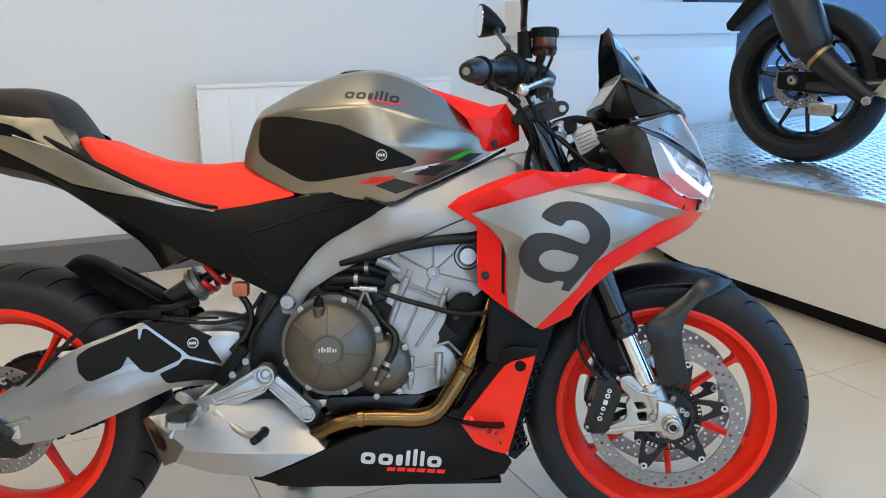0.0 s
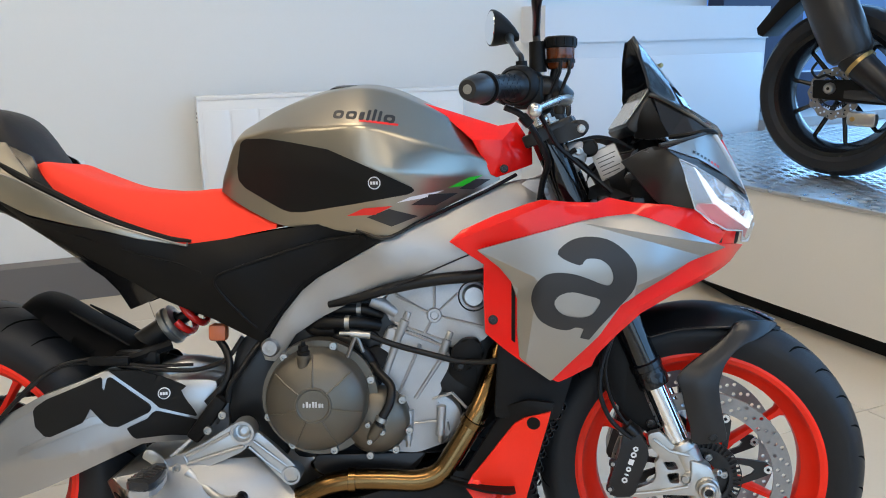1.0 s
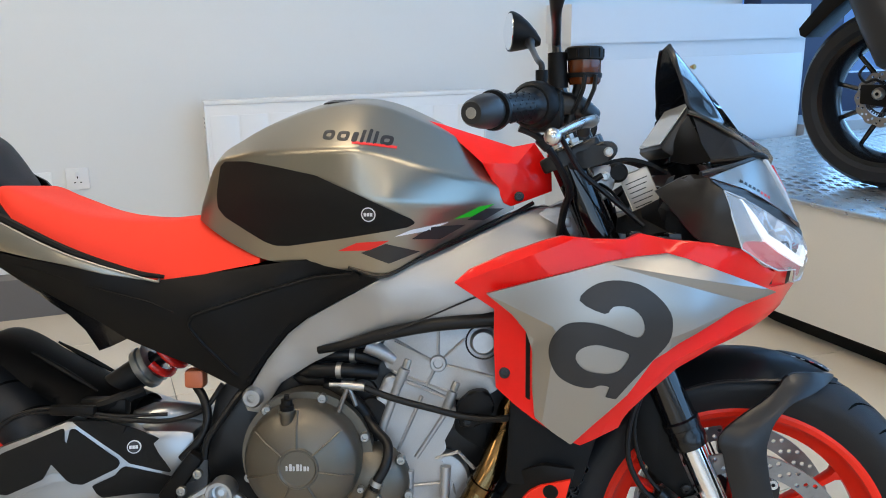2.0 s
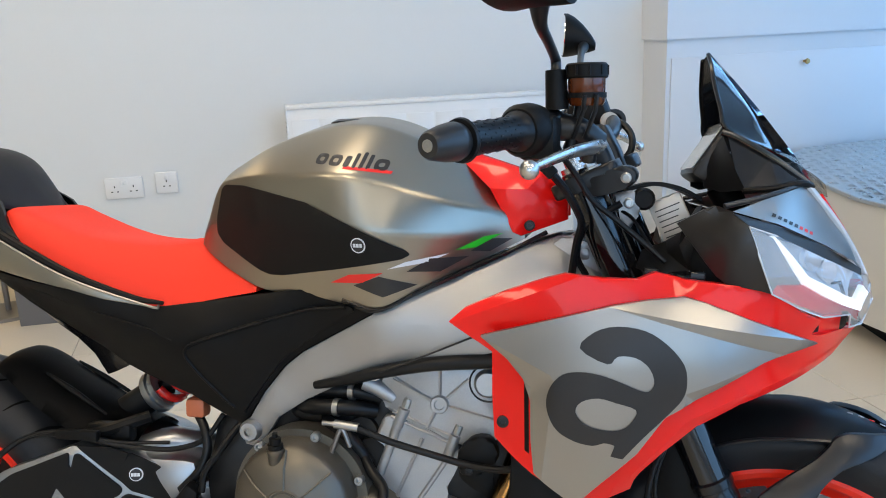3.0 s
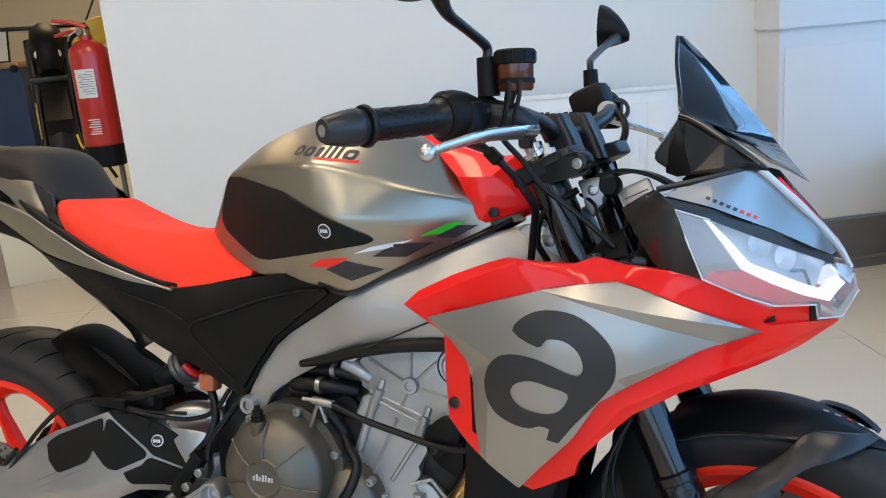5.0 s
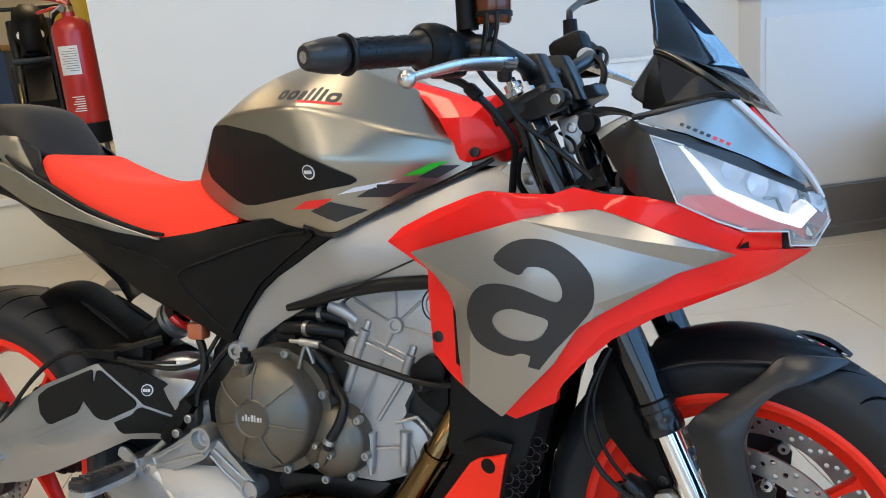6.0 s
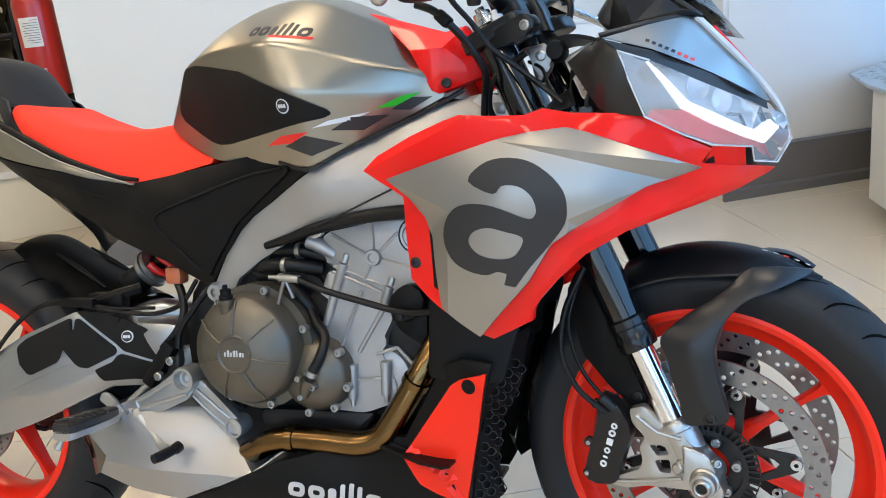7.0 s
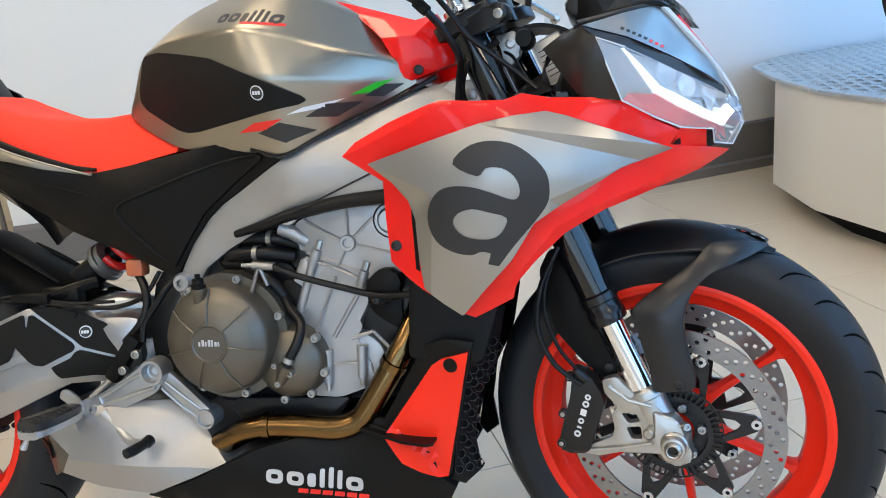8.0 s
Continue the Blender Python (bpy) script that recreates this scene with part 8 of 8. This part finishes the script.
        for k in range(6):
            b.faces.new((cc[0][k], cc[0][k + 1], cc[1][k + 1], cc[1][k]))
        part("printed_line", b, "paper", ob)
    part("post", tube([(-0.01, 0.088, -z), (-0.01, 0.088, 0.44)], 0.012, 10), "skirting", ob)
    part("post_hook", box((-0.04, 0.06, 0.38), (0.02, 0.10, 0.42), 0.004), "skirting", ob)
    part("post_foot", lathe([(0, 0), (0.14, 0), (0.13, 0.012), (0, 0.014)], (-0.01, 0.088, -z), (0, 0, 1), 28), "skirting", ob)
    return ob


fire_extinguisher(-2.285, 3.300, 0.764)


def plain_bike_wheel(ob, c, axis, r, width, spokes, rim_r, name="wheel"):
    c = Vector(c)
    prof = [(rim_r, -width * 0.4), (rim_r + 0.02, -width / 2), (r - 0.03, -width * 0.48), (r - 0.008, -width * 0.25), (r, 0), (r - 0.008, width * 0.25), (r - 0.03, width * 0.48), (rim_r + 0.02, width / 2), (rim_r, width * 0.4)]
    part("tyre", lathe(prof, c, axis, 72), "tyre", ob)
    w = part(name, lathe([(rim_r + 0.004, -width * 0.42), (rim_r + 0.004, -width * 0.36), (rim_r - 0.02, -width * 0.2), (rim_r - 0.03, 0), (rim_r - 0.02, width * 0.2), (rim_r + 0.004, width * 0.36), (rim_r + 0.004, width * 0.42), (rim_r - 0.012, width * 0.40), (rim_r - 0.04, width * 0.18), (rim_r - 0.045, 0), (rim_r - 0.04, -width * 0.18), (rim_r - 0.012, -width * 0.40), (rim_r + 0.004, -width * 0.42)], c, axis, 72), "plastic_gloss", ob, "gloss black cast wheel")
    part("hub", lathe([(0, -0.05), (0.032, -0.05), (0.036, -0.03), (0.036, 0.03), (0.032, 0.05), (0, 0.05)], c, axis, 28), "plastic_gloss", w)
    a, u, v = basis(axis)
    for k in range(spokes):
        t = 2 * math.pi * (k + 0.3) / spokes
        d = u * math.cos(t) + v * math.sin(t)
        part("spoke", tube([c + d * 0.03, c + d * (rim_r - 0.035)], [0.011, 0.008], 8), "plastic_gloss", w)
    return w


def platform_bike():
    """The rear end of a dark motorcycle parked on the platform; only its back wheel and the parts round it are seen."""
    ob = holder("parked_motorcycle", Matrix.Translation((1.545, 3.36, 0.517)) @ Matrix.Rotation(radians(-46), 4, "Z") @ Matrix.Scale(1.03, 4), "dark motorcycle with gloss black wheels parked on the platform", "motorcycle")
    c = Vector((0, 0, 0.318))
    w = plain_bike_wheel(ob, c, (0, 1, 0), 0.318, 0.175, 10, 0.234)
    d = brake_disc((0, -0.095, 0.318), 0.094, 0.063, ((0.085, 0.0042), (0.074, 0.0042)), Matrix(), "brake_disc", ob, per_row=18, wave=0.003)
    slotted_ring((0, -0.102, 0.318), 0.057, 0.045, 36, Matrix(), d)
    part("swingarm_end", plate(rounded([(-0.065, 0.300), (-0.068, 0.366), (0.10, 0.372), (0.26, 0.350), (0.26, 0.285), (0.10, 0.290)], 0.008), -0.130, -0.110, 0.003), "plastic", ob)
    part("axle_nut", lathe([(0.006, -0.148), (0.014, -0.148), (0.020, -0.142), (0.022, -0.128), (0, -0.128)], (-0.004, 0, 0.338), (0, 1, 0), 12), "zinc", ob, "zinc axle nut")
    part("swingarm", tube([(0.05, -0.10, 0.318), (0.25, -0.11, 0.32), (0.50, -0.10, 0.35)], 0.034, 12), "dark_paint", ob)
    part("swingarm", tube([(0.0, 0.10, 0.318), (0.25, 0.11, 0.32), (0.50, 0.10, 0.35)], 0.034, 12), "dark_paint", ob)
    can = part("silencer", tube([(-0.058, -0.19, 0.730), (-0.048, -0.19, 0.714), (0.025, -0.19, 0.570), (0.075, -0.185, 0.468), (0.084, -0.185, 0.450)], [0.068, 0.084, 0.086, 0.080, 0.066], 24), "plastic_grey", ob, "dark grey upswept silencer")
    part("silencer_pipe", tube([(0.080, -0.185, 0.458), (0.130, -0.182, 0.412), (0.210, -0.178, 0.348), (0.300, -0.17, 0.282)], [0.056, 0.052, 0.044, 0.032], 20, 4), "dark_metal", can)
    part("silencer_clamp", lathe([(0.050, -0.007), (0.058, -0.007), (0.058, 0.007), (0.050, 0.007), (0.050, -0.007)], (0.112, -0.183, 0.430), (0.75, 0, -0.66), 24), "brass", can)
    part("link_bolt", bolt((0.300, -0.205, 0.280), (0, -1, 0), 0.016, 0.008), "zinc", ob)
    part("caliper", box((0.060, -0.125, 0.205), (0.165, -0.085, 0.258), 0.014), "zinc", ob, "grey brake caliper")
    part("caliper_bolt", bolt((0.085, -0.125, 0.232), (0, -1, 0), 0.009, 0.004), "brass", ob)
    part("sensor_lead", tube([(-0.06, -0.125, 0.43), (-0.075, -0.13, 0.40), (-0.05, -0.135, 0.375), (-0.02, -0.135, 0.385), (0.01, -0.13, 0.37)], 0.005, 8, 5), "rubber", ob)
    part("rear_mudguard", shell([(-0.325, -0.07, 0.528), (-0.332, -0.07, 0.552), (-0.24, -0.075, 0.665), (-0.10, -0.08, 0.765), (0.1, -0.08, 0.80), (0.1, -0.08, 0.74), (-0.08, -0.08, 0.715), (-0.205, -0.075, 0.620), (-0.305, -0.07, 0.520)], (), 0.14), "plastic", ob)
    part("tail", box((-0.30, -0.12, 0.74), (0.5, 0.12, 0.86), 0.04), "dark_paint", ob)
    part("footrest_plate", plate(rounded([(0.30, 0.30), (0.36, 0.38), (0.48, 0.44), (0.50, 0.36), (0.40, 0.28)], 0.01), -0.17, -0.155, 0.003), "machined", ob)
    part("engine", box((0.45, -0.14, 0.18), (0.85, 0.14, 0.62), 0.05), "dark_metal", ob)
    part("body_panel", shell([(0.28, -0.15, 0.44), (0.34, -0.16, 0.56), (0.60, -0.17, 0.66), (0.90, -0.16, 0.70), (0.90, -0.16, 0.45), (0.5, -0.17, 0.38)], [(0.6, -0.19, 0.52)], 0.3, grid=0.05), "silver", ob)
    part("tank", box((0.50, -0.14, 0.70), (0.98, 0.14, 0.98), 0.09), "dark_paint", ob)
    for s in (-1, 1):
        part("fork_leg", tube([(1.36, s * 0.10, 0.30), (1.10, s * 0.10, 0.92)], 0.024, 12), "dark_metal", ob)
    fw = plain_bike_wheel(ob, (1.37, 0, 0.30), (0, 1, 0), 0.30, 0.12, 10, 0.215)
    part("handlebar", tube([(1.02, -0.36, 1.02), (1.08, -0.12, 0.99), (1.08, 0.12, 0.99), (1.02, 0.36, 1.02)], 0.012, 10, 4), "dark_metal", ob)
    return ob


platform_bike()


def far_bike():
    """A dark motorcycle standing in the far room, seen past the extinguisher."""
    ob = holder("stored_motorcycle", Matrix.Translation((-3.28, 4.03, 0.371)) @ Matrix.Rotation(radians(-46), 4, "Z") @ Matrix.Scale(0.95, 4), "dark motorcycle with yellow panels on a low plinth", "motorcycle")
    plain_bike_wheel(ob, (0, 0, 0.31), (0, 1, 0), 0.31, 0.14, 10, 0.215)
    plain_bike_wheel(ob, (-1.40, 0, 0.31), (0, 1, 0), 0.31, 0.16, 10, 0.215)
    for s in (-1, 1):
        part("fork_leg", tube([(0.02, s * 0.10, 0.30), (-0.24, s * 0.10, 0.95)], [0.026, 0.030], 12), "dark_metal", ob)
        part("mirror", turn(lathe([(0, -0.012), (0.05, -0.008), (0.055, 0.006), (0, 0.008)], (0, 0, 0), (1, 0, 0), 20), Matrix.Translation((-0.28, s * 0.36, 1.28))), "plastic_gloss", ob)
        part("mirror_stem", tube([(-0.30, s * 0.24, 1.05), (-0.28, s * 0.34, 1.24)], 0.006, 8), "dark_metal", ob)
    part("mudguard", shell([(-0.28, -0.07, 0.60), (0.0, -0.07, 0.67), (0.30, -0.06, 0.50), (0.28, -0.07, 0.42), (0.0, -0.075, 0.58), (-0.26, -0.07, 0.52)], (), 0.14), "plastic", ob)
    part("handlebar", tube([(-0.42, -0.38, 1.04), (-0.32, -0.12, 1.03), (-0.32, 0.12, 1.03), (-0.42, 0.38, 1.04)], 0.013, 10, 4), "dark_metal", ob)
    cowl = bmesh.new()
    add_loft(cowl, [[Vector((x, y * w, z + h * k)) for y, k in ((-1, -0.2), (-0.8, 0.7), (-0.3, 1), (0.3, 1), (0.8, 0.7), (1, -0.2), (0.6, -0.9), (-0.6, -0.9))] for x, z, w, h in ((-0.36, 0.93, 0.09, 0.10), (-0.20, 0.92, 0.105, 0.13), (-0.08, 0.87, 0.085, 0.12), (-0.04, 0.85, 0.060, 0.08), (-0.025, 0.84, 0.020, 0.03))])
    lamp = part("headlamp_cowl", cowl, "plastic", ob, "black faceted headlamp cowl", 45)
    for s in (-1, 1):
        part("headlamp", lathe([(0, 0.012), (0.026, 0.010), (0.032, 0.0), (0.032, -0.02), (0, -0.02)], (-0.055, s * 0.045, 0.865), (0.9, s * 0.3, 0.1), 18), "lamp_chrome", lamp)
        part("fork_guard", plate(rounded([(-0.05, 0.40), (-0.08, 0.56), (-0.02, 0.60), (0.04, 0.50), (0.03, 0.38)], 0.01), s * 0.112 - 0.006, s * 0.112 + 0.006, 0.002), "brass", ob, "bronze fork guard")
        part("indicator", lathe([(0, 0.03), (0.02, 0.025), (0.024, 0.0), (0.012, -0.03), (0, -0.03)], (-0.16, s * 0.20, 0.80), (1, 0, 0), 14), "plastic", ob)
    part("lower_yoke", box((-0.20, -0.13, 0.70), (-0.10, 0.13, 0.74), 0.012), "dark_metal", ob)
    part("radiator", box((-0.36, -0.16, 0.42), (-0.31, 0.16, 0.70), 0.01), "radiator_core", ob)
    part("hand_lever", tube([(-0.36, 0.16, 0.99), (-0.28, 0.24, 0.96), (-0.30, 0.36, 0.93)], [0.009, 0.008, 0.006], 8, 4), "machined", ob)
    part("tank", box((-0.95, -0.15, 0.72), (-0.42, 0.15, 1.0), 0.10), "dark_paint", ob)
    part("engine", box((-0.90, -0.16, 0.25), (-0.38, 0.16, 0.70), 0.06), "dark_metal", ob)
    part("exhaust_header", tube([(-0.40, -0.08, 0.55), (-0.28, -0.09, 0.42), (-0.36, -0.10, 0.25), (-0.60, -0.11, 0.20)], 0.022, 12, 5), "brass", ob)
    part("seat", box((-1.5, -0.13, 0.78), (-0.90, 0.13, 0.88), 0.04), "seat_black", ob)
    for y0, y1, z0 in ((0.13, 0.20, 0.88), (0.25, 0.36, 0.90)):
        part("side_panel", turn(box((-0.10, y0 - 0.24, -0.07), (0.10, y1 - 0.24, 0.09), 0.025), Matrix.Translation((-0.30, 0.24, z0 + 0.06)) @ Matrix.Rotation(radians(14), 4, "X")), "yellow", ob, "yellow side panel")
        part("panel_bracket", tube([(-0.30, (y0 + y1) / 2, z0 + 0.02), (-0.40, 0.12, z0 - 0.04), (-0.50, 0.05, 0.85)], 0.012, 8, 4), "dark_metal", ob)
    part("stand", tube([(-0.75, 0.15, 0.25), (-0.80, 0.26, 0.006)], 0.012, 8), "dark_metal", ob)
    return ob


far_bike()
plinth = holder("display_plinth", Matrix.Translation((-3.80, 4.57, 0.0)) @ Matrix.Rotation(radians(-46), 4, "Z"), "low beige plinth under the dark motorcycle", "display plinth")
part("deck", box((-1.15, -0.42, 0.33), (1.10, 0.42, 0.37), 0.006), "ply", plinth)
part("skirt", box((-1.12, -0.39, 0.0), (1.07, 0.39, 0.33), 0.004), "cream", plinth)


def desk():
    ob = holder("reception_desk", Matrix.Translation((-5.10, 4.95, 0)) @ Matrix.Rotation(radians(20), 4, "Z"), "oak-topped desk with a dark front in the back room", "desk")
    part("desktop", box((-0.8, -0.35, 1.14), (0.62, 0.35, 1.18), 0.006), "wood", ob)
    part("front_panel", box((-0.78, -0.30, 0.0), (0.60, -0.27, 1.14)), "blue_plastic", ob)
    for x in (-0.78, 0.56):
        part("end_panel", box((x, -0.27, 0.0), (x + 0.04, 0.33, 1.14)), "blue_plastic", ob)
    return ob


desk()
fr = holder("picture_stand", Matrix.Translation((-4.72, 4.95, 1.18)) @ Matrix.Rotation(radians(25), 4, "Z"), "small framed leaflet stand on the desk", "leaflet stand")
part("frame", turn(box((-0.09, -0.006, 0.0), (0.09, 0.006, 0.25), 0.003), Matrix.Rotation(radians(-14), 4, "X")), "plastic", fr)
part("leaflet", turn(box((-0.078, -0.0085, 0.012), (0.078, -0.0065, 0.238)), Matrix.Rotation(radians(-14), 4, "X")), "paper", fr)
part("foot", box((-0.06, -0.03, 0.0), (0.06, 0.09, 0.006)), "plastic", fr)

# ---------------------------------------------------------------- tiled floor
floor = structure("floor", box((-8.1, -4.6, -0.12), (5.0, 8.4, -0.005)), "grout", "pale polished tile floor")
TS, TA = 0.60, radians(25)
tile_me = None
random.seed(4)
count = 0
far_tiles = bmesh.new()
for i in range(-18, 19):
    for j in range(-18, 19):
        c = Vector((0.14 + ((i + 0.5) * math.cos(TA) - (j + 0.5) * math.sin(TA)) * TS, 1.83 + ((i + 0.5) * math.sin(TA) + (j + 0.5) * math.cos(TA)) * TS))
        if not (-7.6 < c.x < 4.5 and -4.2 < c.y < 8.0):
            continue
        near = (c - Vector((-0.3, 1.8))).length < 3.6
        h = TS / 2 - 0.0012
        if near:
            if tile_me is None:
                b = box((-h, -h, -0.008), (h, h, 0.0), 0.0012, 1)
                t0 = link_mesh("tile", b, "tile", floor)
                tile_me = t0.data
                t0.matrix_basis = Matrix.Translation((c.x, c.y, 0)) @ Matrix.Rotation(TA, 4, "Z")
            else:
                o = new("tile", tile_me)
                o.parent = floor
                o.matrix_basis = Matrix.Translation((c.x, c.y, random.uniform(-0.0003, 0))) @ Matrix.Rotation(TA, 4, "Z")
            count += 1
        else:
            vs = [far_tiles.verts.new((c.x + (a * math.cos(TA) - b_ * math.sin(TA)) * h, c.y + (a * math.sin(TA) + b_ * math.cos(TA)) * h, 0.0)) for a, b_ in ((-1, -1), (1, -1), (1, 1), (-1, 1))]
            far_tiles.faces.new(vs)
ft = link_mesh("far_tiles", far_tiles, "tile", floor)
ft["kind"] = "stuff"
